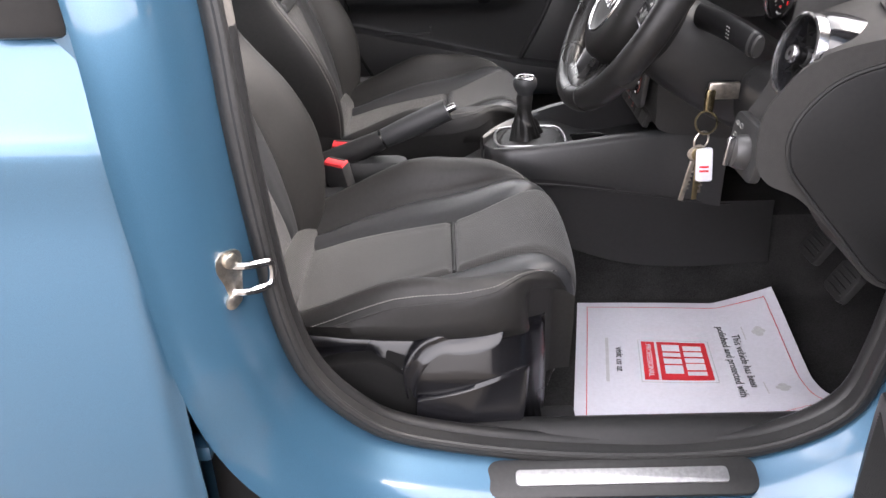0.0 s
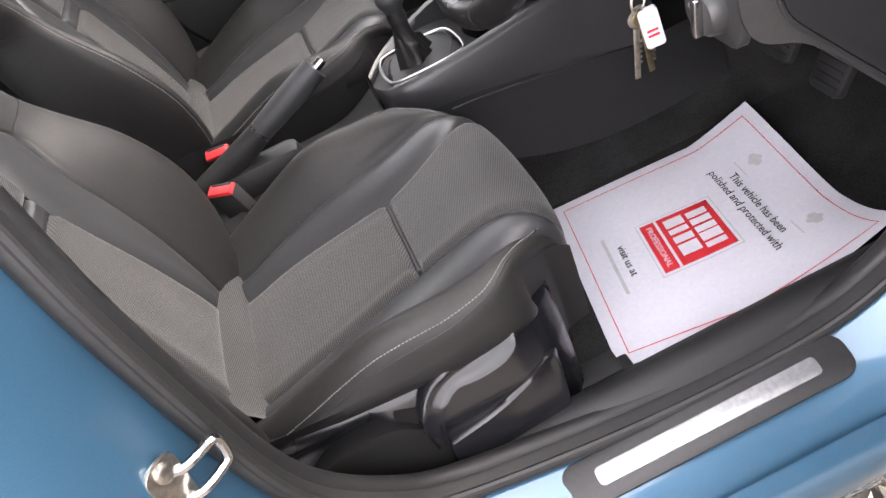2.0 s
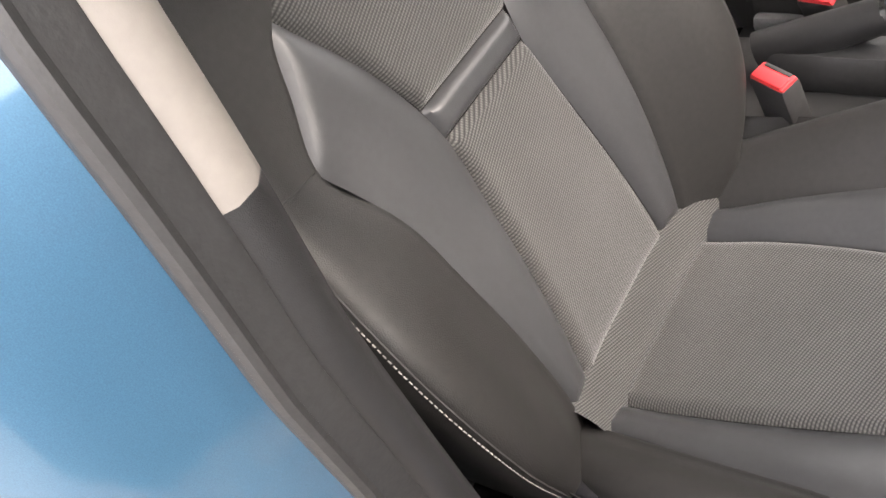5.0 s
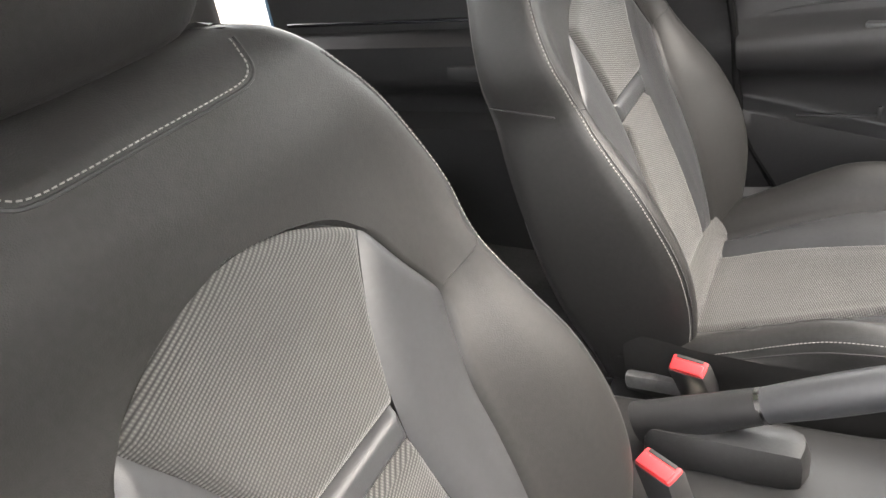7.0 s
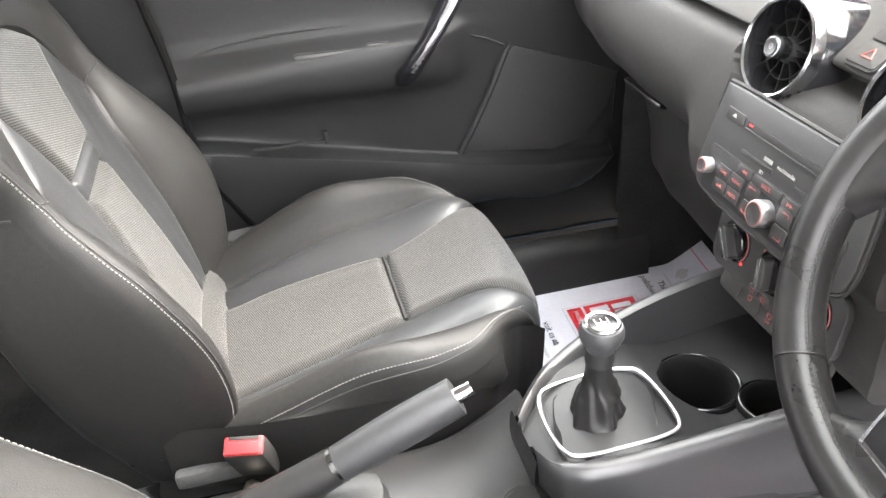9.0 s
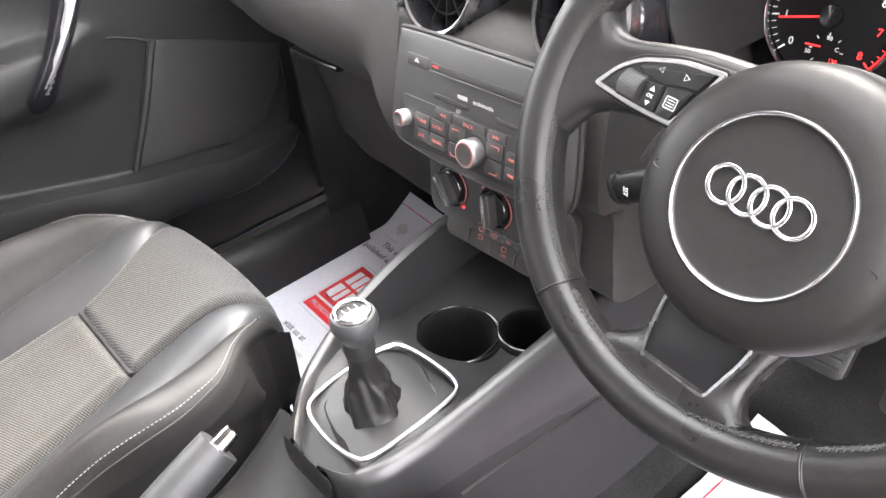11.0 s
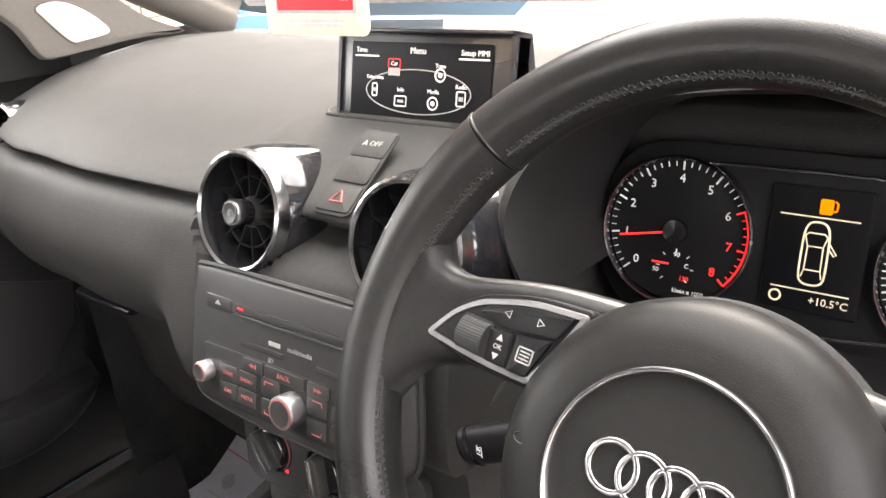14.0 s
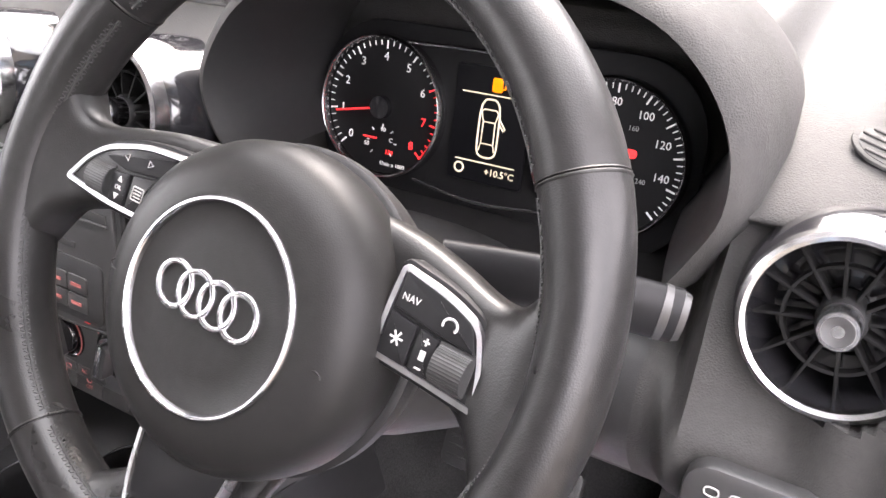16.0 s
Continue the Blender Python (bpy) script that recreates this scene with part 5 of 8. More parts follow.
# pop-up screen
sc_m = axes_at((0.728, 0.006, 0.978), (0, -1, 0), (0.22, 0, 0.975))
screen = thing("display_screen", (0.74, 0.006, 0.95), "pop-up dashboard screen showing a menu of icons", "display screen")
part("housing", slab(rrect(0.176, 0.086, 0.004), 0.018, sc_m, 0.0025, -0.018), GLOSS_TRIM, screen)
part("hood_top", box((0.0, 0.0415, 0.0), (0.176, 0.004, 0.012), 0.0015, sc_m), GLOSS_TRIM, screen)
for k in (-1, 1):
    rows = [[sc_m @ Vector((k * 0.088, b, c)) for b, c in ((-0.045, 0.002), (0.043, 0.002), (0.043, -0.02), (-0.045, -0.05))], [sc_m @ Vector((k * 0.0845, b, c)) for b, c in ((-0.045, 0.002), (0.043, 0.002), (0.043, -0.02), (-0.045, -0.05))]]
    part("cheek", grid([[tuple(v) for v in r] for r in rows], loop=True, cap=True), GLOSS_TRIM, screen)
face = part("panel", slab(rrect(0.142, 0.072, 0.002, 3, -0.002, -0.003), 0.0012, sc_m, 0.0004, 0.0), SCREEN, screen, "dark lit display")


def on_screen(words, size, a, b, material=None, align="CENTER"):
    part("screen_text", lettering(words, size, sc_m @ Matrix.Translation((a - 0.002, b - 0.003, 0.0013)), 0.0003, align), material or WHITE_PRINT, face)


on_screen("Menu", 0.0072, 0, 0.0295)
on_screen("Time", 0.006, -0.066, 0.029, None, "LEFT")
on_screen("Setup MMI", 0.006, 0.068, 0.029, None, "RIGHT")
on_screen("Car", 0.0048, -0.024, 0.019)
on_screen("Tone", 0.0048, 0.023, 0.0185)
on_screen("Telephone", 0.0044, -0.044, 0.0075)
on_screen("Info", 0.0048, -0.016, -0.0015)
on_screen("Media", 0.0048, 0.017, -0.0015)
on_screen("Radio", 0.0048, 0.044, 0.0035)
on_screen("15:22", 0.006, 0.003, -0.0315)
for a, w in ((-0.054, 0.026), (0.054, 0.028)):
    part("underline", box((a - 0.002, 0.0215, 0.0014), (w, 0.0012, 0.0006), 0, sc_m), WHITE_PRINT, face)
part("menu_ellipse", tube([sc_m @ Vector((0.053 * math.cos(t) - 0.002, 0.0175 * math.sin(t) - 0.0055, 0.0015)) for t in np.linspace(0, 2 * math.pi, 60, endpoint=False)], 0.0005, 5, True), DIM_PRINT, face)
part("bluetooth_mark", box((0.0135, -0.0345, 0.0014), (0.0018, 0.005, 0.0006), 0, sc_m), WHITE_PRINT, face)
part("car_box", tube([sc_m @ Vector((x - 0.026, y + 0.016, 0.0015)) for x, y in rrect(0.0125, 0.0072, 0.001, 2)], 0.0004, 4, True), RED_GLOW, face)
for a, b, w, h in ((-0.046, -0.0055, 0.005, 0.01), (-0.018, -0.0135, 0.012, 0.008), (0.042, -0.0085, 0.008, 0.011)):
    part("icon", tube([sc_m @ Vector((x + a, y + b, 0.0015)) for x, y in rrect(w, h, 0.001, 2)], 0.0006, 4, True), WHITE_PRINT, face)
    part("icon_core", box((a, b, 0.0014), (w * 0.5, h * 0.3, 0.0006), 0, sc_m), DIM_PRINT, face)
for a, b in ((0.021, 0.0085), (0.015, -0.0135)):
    part("icon", tube([sc_m @ Vector((x + a, y + b, 0.0015)) for x, y in circle(0.0048, 20)], 0.0007, 4, True), WHITE_PRINT, face)
    part("icon_core", slab(circle(0.002, 12, a, b), 0.0006, sc_m, 0.0001, 0.0012), WHITE_PRINT, face)
part("icon", box((-0.026, 0.0095, 0.0014), (0.012, 0.006, 0.0006), 0, sc_m), DIM_PRINT, face)
# flat dark slab stands in for the shaded recess below the screen
well = [(0.716, 0.104), (0.716, -0.092), (0.775, -0.09), (0.775, 0.1)]
part("screen_well", slab(well, 0.004, Matrix.Translation((0, 0, 0.9465)), 0.001), SEAM_AND_SHADE, screen, "dark screen recess")
part("well_rim", tube([(0.775, 0.101, 0.962), (0.75, 0.104, 0.957), (0.722, 0.1055, 0.952), (0.7155, 0.1, 0.9505), (0.7145, 0.09, 0.9505), (0.7145, 0.0, 0.9505), (0.7145, -0.09, 0.9505)], 0.0022, 8), DASH, screen)

# radio unit
rm = axes_at((0.564, 0.0035, 0.804), (0, -1, 0), (0.2, 0, 0.98))
radio = thing("radio_control_unit", (0.56, 0, 0.74), "matt black radio unit with two silver knobs and a disc slot", "car radio")
panel = part("fascia", slab(cr([(-0.1, 0.059), (0.0, 0.06), (0.1, 0.059), (0.108, 0.052), (0.114, 0.0), (0.115, -0.03), (0.108, -0.044), (0.09, -0.0495), (0.04, -0.053), (-0.04, -0.053), (-0.09, -0.0495), (-0.108, -0.044), (-0.115, -0.03), (-0.114, 0.0), (-0.108, 0.052)], 90, True), 0.01, rm, 0.002), PANEL, radio, "matt black fascia")
part("gap", tube([rm @ Vector((x, y, 0.006)) for x, y in cr([(-0.1, 0.0605), (0.0, 0.0615), (0.1, 0.0605), (0.1095, 0.053), (0.1155, 0.0), (0.1165, -0.03), (0.1095, -0.0455), (0.091, -0.051), (0.04, -0.0545), (-0.04, -0.0545), (-0.091, -0.051), (-0.1095, -0.0455), (-0.1165, -0.03), (-0.1155, 0.0), (-0.1095, 0.053)], 90, True)], 0.0022, 6, True), SEAM_AND_SHADE, radio)


def key(a, b, w, h, words="", size=0.005, m=rm, parent=None, base=0.0095, ink=None):
    k = part("button", slab(rrect(w, h, min(w, h) * 0.18, 3, a, b), 0.0016, m, 0.0006, base), PANEL, parent or radio)
    if words:
        part("marking", lettering(words, size, m @ Matrix.Translation((a, b, base + 0.0017)), 0.0001), ink or DIM_RED, k)
    return k


part("disc_slot", box((0.022, 0.034, 0.0102), (0.165, 0.0064, 0.001), 0.0003, rm), SEAM_AND_SHADE, radio)
part("slot_lip", box((0.022, 0.0295, 0.0108), (0.168, 0.0016, 0.0024), 0.0006, rm), PANEL, radio)
part("slot_lamp", box((-0.055, 0.0345, 0.0108), (0.006, 0.0016, 0.0006), 0, rm), RED_GLOW, radio)
key(-0.08, 0.034, 0.03, 0.011, "", 0.005)
part("eject_mark", slab([(-0.0835, 0.033), (-0.0765, 0.033), (-0.08, 0.0368)], 0.0004, rm, 0.0001, 0.0117), DIM_PRINT, radio)
part("card_slot", box((-0.032, 0.0085, 0.0102), (0.046, 0.0045, 0.001), 0.0003, rm), SEAM_AND_SHADE, radio)
part("card_slot", box((0.048, 0.0085, 0.0102), (0.046, 0.0045, 0.001), 0.0003, rm), SEAM_AND_SHADE, radio)
part("marking", lettering("SD", 0.0052, rm @ Matrix.Translation((-0.022, 0.0022, 0.0101)), 0.0001), DIM_PRINT, radio)
part("maker_bar", box((-0.018, 0.0158, 0.0103), (0.012, 0.0035, 0.0004), 0, rm), DIM_PRINT, radio)
part("marking", lettering("multimedia", 0.0056, rm @ Matrix.Translation((0.008, 0.0158, 0.0101)), 0.0001), DIM_PRINT, radio)
part("key_field", slab(rrect(0.2, 0.046, 0.006, 4, 0.0, -0.0235), 0.002, rm, 0.0008, 0.0092), PLASTIC, radio)
key(-0.04, -0.006, 0.022, 0.0095, "", 0.005, base=0.0108)
key(-0.006, -0.006, 0.042, 0.0095, "BACK", 0.0052, base=0.0108)
key(0.029, -0.006, 0.022, 0.0095, "", 0.005, base=0.0108)
for a in (-0.04, 0.029):
    sgn = -1 if a < 0 else 1
    part("marking", join(*[slab([(a + d - 0.0022 * sgn, -0.0078), (a + d - 0.0022 * sgn, -0.0042), (a + d + 0.0018 * sgn, -0.006)], 0.0004, rm, 0.0001, 0.0124) for d in (-0.002, 0.002)]), DIM_RED, radio)
for a, b, w in ((-0.068, -0.0195, "TONE"), (-0.046, -0.0195, "RADIO"), (-0.068, -0.0335, "CAR"), (-0.046, -0.0335, "MEDIA")):
    key(a, b, 0.021, 0.013, w, 0.0045, base=0.0108)
for a, b in ((0.052, -0.0195), (0.074, -0.0195), (0.052, -0.0335), (0.074, -0.0335)):
    k = key(a, b, 0.021, 0.013, "", 0.0045, base=0.0108)
    part("marking_bar", box((a, b, 0.0131), (0.011, 0.0024, 0.0004), 0, rm), DIM_RED, k)
for sx in (-1, 1):
    for sy in (-1, 1):
        a, b = 0.004 + sx * 0.024, -0.0265 + sy * 0.0085
        k = key(a, b, 0.02, 0.0145, "", base=0.0108)
        part("marking", join(box((a + sx * 0.001, b + sy * 0.0042, 0.0131), (0.009, 0.0008, 0.0004), 0, rm), box((a + sx * 0.0055, b + sy * 0.0028, 0.0131), (0.0008, 0.003, 0.0004), 0, rm)), DIM_RED, k)


def dial_knob(a, b, r, h, m, parent, base=0.0095):
    mm = m @ Matrix.Translation((a, b, base))
    prof = [(r * (1 + 0.02 * (i % 2)) * math.cos(t), r * (1 + 0.02 * (i % 2)) * math.sin(t)) for i, t in enumerate(np.linspace(0, 2 * math.pi, 64, endpoint=False))]
    k = part("knob", slab(prof, h, mm, 0.0015), ALU, parent, "silver ribbed knob")
    part("knob_face", lathe([(0, 0), (r * 0.8, 0), (r * 0.78, 0.001), (r * 0.7, 0.0006), (0, 0.0004)], mm @ Matrix.Translation((0, 0, h - 0.0003)), 36), PANEL, k)
    part("knob_ring", tube([mm @ Vector((r * 0.82 * math.cos(t), r * 0.82 * math.sin(t), h)) for t in np.linspace(0, 2 * math.pi, 40, endpoint=False)], 0.0006, 5, True), DIM_RED, k)
    return k


dial_knob(0.004, -0.0265, 0.0125, 0.015, rm, radio)
dial_knob(-0.092, -0.0225, 0.0078, 0.012, rm, radio)
part("scroll_lamp", box((0.082, -0.0455, 0.0104), (0.005, 0.003, 0.0006), 0, rm), RED_GLOW, radio)

# heater controls and switch row
cm = axes_at((0.581, 0.004, 0.702), (0, -1, 0), (0.1, 0, 0.995))
heat = thing("heater_control_panel", (0.58, 0, 0.65), "black heater panel with three rotary dials", "heater controls")
part("fascia", slab(rrect(0.196, 0.07, 0.016, 5), 0.008, cm, 0.002), PANEL, heat)
for k, a in enumerate((-0.062, 0.0, 0.062)):
    mm = cm @ Matrix.Translation((a, 0.004, 0.0075))
    part("dial_well", lathe([(0, 0), (0.0225, 0), (0.0225, 0.0015), (0.0205, 0.002), (0.0195, 0.0005), (0, 0.0005)], mm, 44), PIANO, heat)
    d = part("dial", lathe([(0, 0), (0.0172, 0), (0.0168, 0.005), (0.0158, 0.0062), (0, 0.0062)], mm, 40), PIANO, heat, "gloss black rotary dial")
    turn = (radians(35), radians(8), radians(-20))[k]
    part("grip", slab(rrect(0.0105, 0.036, 0.005, 4), 0.012, mm @ Matrix.Rotation(turn, 4, "Z") @ Matrix.Translation((0, 0, 0.005)), 0.003), PANEL, d)
    part("grip_trim", slab(rrect(0.0045, 0.032, 0.002, 4), 0.0012, mm @ Matrix.Rotation(turn, 4, "Z") @ Matrix.Translation((-0.0025, 0, 0.0165)), 0.0005), CHROME, d, "chrome grip strip")
    part("scale", tube([mm @ Vector((0.0212 * math.cos(t), 0.0212 * math.sin(t), 0.0022)) for t in np.linspace(-0.9, 1.4, 20)], 0.0006, 5), DIM_RED, heat)
    for t in ((3.9, BLUE_DOT), (5.4, RED_GLOW)) if k == 0 else ((1.2, DIM_RED), (1.9, DIM_RED), (2.5, DIM_RED)):
        part("mark", slab(circle(0.0022, 12, 0.0235 * math.cos(t[0]), 0.0235 * math.sin(t[0])), 0.0006, mm, 0.0002, 0.0004), t[1], heat)
for a in (-0.018, 0.0, 0.018, 0.036):
    key(a, -0.027, 0.016, 0.009, "AC" if a == 0.018 else "", 0.005, cm, heat, 0.0075)
for a in (-0.018, 0.0):
    part("mark", tube([cm @ Vector((x, y, 0.0105)) for x, y in rrect(0.006, 0.004, 0.0012, 2, a, -0.027)], 0.0004, 4, True), DIM_RED, heat)
swm = axes_at((0.595, 0.011, 0.642), (0, -1, 0), (0.25, 0, 0.97))
row = thing("switch_row", (0.58, 0, 0.63), "grey strip of five switches under the heater panel", "switches")
part("strip", slab(rrect(0.178, 0.03, 0.009, 4), 0.008, swm, 0.003), DASH, row)
for k, a in enumerate((-0.068, -0.034, 0.0, 0.034, 0.068)):
    s_ = part("switch", slab(rrect(0.0325, 0.022, 0.003, 3, a, 0.0), 0.003, swm, 0.0012, 0.0065), DASH, row)
    if k in (1, 2):
        part("mark", tube([swm @ Vector((x, y, 0.0098)) for x, y in rrect(0.006, 0.005, 0.0015, 2, a, 0.002)], 0.0006, 4, True), DIM_RED, s_)
        if k == 2:
            part("marking", lettering("OFF", 0.005, swm @ Matrix.Translation((a, -0.005, 0.0096)), 0.0001), DIM_RED, s_)

# instruments
im = axes_at((0.727, -0.296, 0.887), (0, -1, 0), (0.2, 0, 0.98))
clu = thing("instrument_cluster", (0.75, -0.296, 0.83), "lit instrument cluster with rev counter, speedometer and centre display", "instrument cluster")
part("back_plate", slab(rrect(0.29, 0.13, 0.05, 8), 0.006, im, 0.002, -0.012), DIAL, clu)
frame_line = cr([(-0.07, 0.052), (-0.03, 0.053), (0.03, 0.053), (0.07, 0.05)], 20)
part("frame_trim", tube([im @ Vector((x, y, 0.0)) for x, y in frame_line], 0.0012, 6), CHROME, clu)
part("frame_trim", tube([im @ Vector((x, y, 0.0)) for x, y in cr([(-0.055, -0.044), (0.0, -0.05), (0.055, -0.044)], 20)], 0.0012, 6), CHROME, clu)


def gauge(name, a, b, r, n, first, last, numbers, size, needle, red_from=None):
    m = im @ Matrix.Translation((a, b, 0.0))
    g = part(name, slab(circle(r, 56), 0.003, m, 0.0008, -0.006), DIAL, clu, "black dial with white numerals and red needle")
    part("rim", lathe([(r + 0.0005, -0.006), (r + 0.0005, 0.003), (r + 0.0017, 0.0045), (r + 0.003, 0.003), (r + 0.0035, -0.006), (r + 0.0005, -0.006)], m, 64), CHROME, g, "thin chrome rim")
    ang = lambda f: radians(first + (last - first) * f)
    white, red = [], []
    for i in range(n + 1):
        f = i / n
        major = i % 5 == 0
        t = ang(f)
        tick = box((r * (0.915 if major else 0.94), 0, -0.0026), (r * (0.12 if major else 0.07), 0.0011 if major else 0.0006, 0.0005), 0, m @ Matrix.Rotation(t, 4, "Z"))
        (red if red_from is not None and f >= red_from else white).append(tick)
    part("ticks", join(*white), WHITE_PRINT, g)
    if red:
        part("red_ticks", join(*red), RED_GLOW, g)
        part("red_band", tube([m @ Vector((r * 0.975 * math.cos(ang(f)), r * 0.975 * math.sin(ang(f)), -0.0024)) for f in np.linspace(red_from, 1, 16)], 0.0008, 5), RED_GLOW, g)
    for f, w, redn in numbers:
        t = ang(f)
        part("numeral", lettering(w, size, m @ Matrix.Translation((r * 0.74 * math.cos(t), r * 0.74 * math.sin(t), -0.0028)), 0.0002), RED_GLOW if redn else WHITE_PRINT, g)
    part("needle", box((r * 0.42, 0, 0.0012), (r * 0.8, 0.0014, 0.001), 0.0003, m @ Matrix.Rotation(ang(needle), 4, "Z")), RED_GLOW, g, "red needle")
    part("hub_cap", lathe([(0, -0.002), (0.0085, -0.002), (0.008, 0.003), (0.0, 0.0035)], m, 28), PIANO, g)
    return g, m


tg, tm = gauge("rev_counter", -0.088, 0.003, 0.049, 40, 222, -42, [(k / 8, str(k), k > 6) for k in range(9)], 0.0085, 0.115, 0.75)
part("marking", lettering("1/min x 1000", 0.0042, tm @ Matrix.Translation((0.012, -0.0415, -0.0028)), 0.0002), WHITE_PRINT, tg)
for w, a, b, red in (("50", -0.012, -0.029, 0), ("90", 0.002, -0.0165, 0), ("130", 0.0085, -0.0325, 1), ("C", 0.0095, -0.0235, 0)):
    part("numeral", lettering(w, 0.0046, tm @ Matrix.Translation((a, b, -0.0028)), 0.0002), RED_GLOW if red else WHITE_PRINT, tg)
part("small_needle", box((-0.009, -0.0235, -0.002), (0.012, 0.0011, 0.0006), 0, tm), RED_GLOW, tg)
for t in np.linspace(math.pi * 1.25, -math.pi * 0.25, 7):
    part("small_tick", box((0.012, 0, -0.0026), (0.0025, 0.0006, 0.0004), 0, tm @ Matrix.Translation((0.0015, -0.0255, 0)) @ Matrix.Rotation(t, 4, "Z")), WHITE_PRINT, tg)
sg_, sm_ = gauge("speedometer", 0.086, -0.001, 0.049, 50, 222, -42, [(k / 160, str(k), False) for k in (0, 20, 40, 60, 80, 100, 120, 140)], 0.0072, 0.0)
part("marking", lettering("mph", 0.0048, sm_ @ Matrix.Translation((0.016, -0.041, -0.0028)), 0.0002), WHITE_PRINT, sg_)
for w, f in (("30", 0.117), ("60", 0.234), ("90", 0.351), ("120", 0.468), ("160", 0.62), ("240", 0.93)):
    t = radians(222 - 264 * f)
    part("numeral", lettering(w, 0.0046, sm_ @ Matrix.Translation((0.0255 * math.cos(t), 0.0255 * math.sin(t), -0.0028)), 0.0002), DIM_PRINT, sg_)
for a, b in ((0.004, 0.012), (0.014, 0.006)):
    part("warning_lamp", slab(rrect(0.0085, 0.0055, 0.0022, 4, a, b), 0.0006, sm_, 0.0002, -0.003), RED_GLOW, sg_, "red warning lamp")
part("fuel_mark", box((-0.013, -0.0215, -0.0024), (0.008, 0.0012, 0.0005), 0, sm_), RED_GLOW, sg_)
part("fuel_icon", slab(rrect(0.005, 0.005, 0.001, 2, -0.013, -0.017), 0.0005, sm_, 0.0001, -0.0028), WHITE_PRINT, sg_)
part("numeral", lettering("1/2", 0.0044, sm_ @ Matrix.Translation((0.0, -0.014, -0.0028)), 0.0002), WHITE_PRINT, sg_)
for t in np.linspace(math.pi * 1.0, 0, 5):
    part("small_tick", box((0.012, 0, -0.0026), (0.0025, 0.0006, 0.0004), 0, sm_ @ Matrix.Translation((0.0, -0.0255, 0)) @ Matrix.Rotation(t, 4, "Z")), WHITE_PRINT, sg_)
dm = im @ Matrix.Translation((0.0, 0.004, 0.0))
disp = part("centre_display", slab(rrect(0.058, 0.08, 0.002, 3), 0.002, dm, 0.0006, -0.005), SCREEN, clu, "dark centre display with car outline")
part("line", box((0, 0.0215, -0.0028), (0.046, 0.0008, 0.0004), 0, dm), LCD, disp)
part("line", box((0, -0.0255, -0.0028), (0.046, 0.0008, 0.0004), 0, dm), LCD, disp)
part("marking", lettering("+10.5°C", 0.0068, dm @ Matrix.Translation((0.0235, -0.0315, -0.003)), 0.0002, "RIGHT"), LCD, disp)
part("fuel_lamp", join(slab(rrect(0.0075, 0.0095, 0.0012, 3, 0.003, 0.0285), 0.0005, dm, 0.0001, -0.003), tube([dm @ Vector((x, y, -0.0027)) for x, y in ((0.0072, 0.026), (0.009, 0.0265), (0.0092, 0.031), (0.0075, 0.0325))], 0.0006, 5)), ORANGE_GLOW, disp, "amber low fuel lamp")
outl = cr([(-0.007, 0.012), (-0.0045, 0.0175), (0.0, 0.0185), (0.0045, 0.0175), (0.007, 0.012), (0.0076, 0.0), (0.0074, -0.016), (0.005, -0.0205), (0.0, -0.0215), (-0.005, -0.0205), (-0.0074, -0.016), (-0.0076, 0.0)], 50, True)
car_lines = [tube([dm @ Vector((x, y, -0.0027)) for x, y in outl], 0.0007, 5, True)]
for pts in ([(-0.0065, 0.0095), (-0.0045, 0.0115), (0.0045, 0.0115), (0.0065, 0.0095)], [(-0.0065, 0.0095), (-0.0045, 0.003), (0.0045, 0.003), (0.0065, 0.0095)], [(-0.0045, 0.003), (-0.0048, -0.012), (0.0048, -0.012), (0.0045, 0.003)], [(-0.006, -0.017), (-0.0048, -0.012), (0.0048, -0.012), (0.006, -0.017)], [(0.0075, 0.0065), (0.0125, -0.0005), (0.0112, -0.0015), (0.0075, 0.003)]):
    car_lines.append(tube([dm @ Vector((x, y, -0.0027)) for x, y in pts], 0.0005, 5))
part("car_outline", join(*car_lines), LCD, disp)
part("lamp_mark", tube([dm @ Vector((x, y, -0.0027)) for x, y in circle(0.0034, 16, -0.0195, -0.0315)], 0.0007, 5, True), LCD, disp)


# ---- steering wheel ----
WHEEL = axes_at((0.495, -0.3, 0.9), (0, -1, 0), (0.485, 0, 0.875)) @ Matrix.Rotation(radians(-6.5), 4, "Z")
wheel = thing("steering_wheel", (0.5, -0.3, 0.9), "black leather three-spoke steering wheel with chrome ring on the hub", "steering wheel")


def rim_pt(t, q, r=0.0165, big=0.1575):
    """Point of the rim at the turn t and the angle q round its section."""
    flat = 1 - 0.03 * max(0, -math.sin(t)) ** 3
    thick = r * (1 + 0.1 * math.exp(-((math.sin(t) - 0.55) / 0.25) ** 2))
    rad = (big + thick * 0.95 * math.cos(q)) * flat
    return tuple(WHEEL @ Vector((rad * math.cos(t), rad * math.sin(t), thick * 1.1 * math.sin(q))))


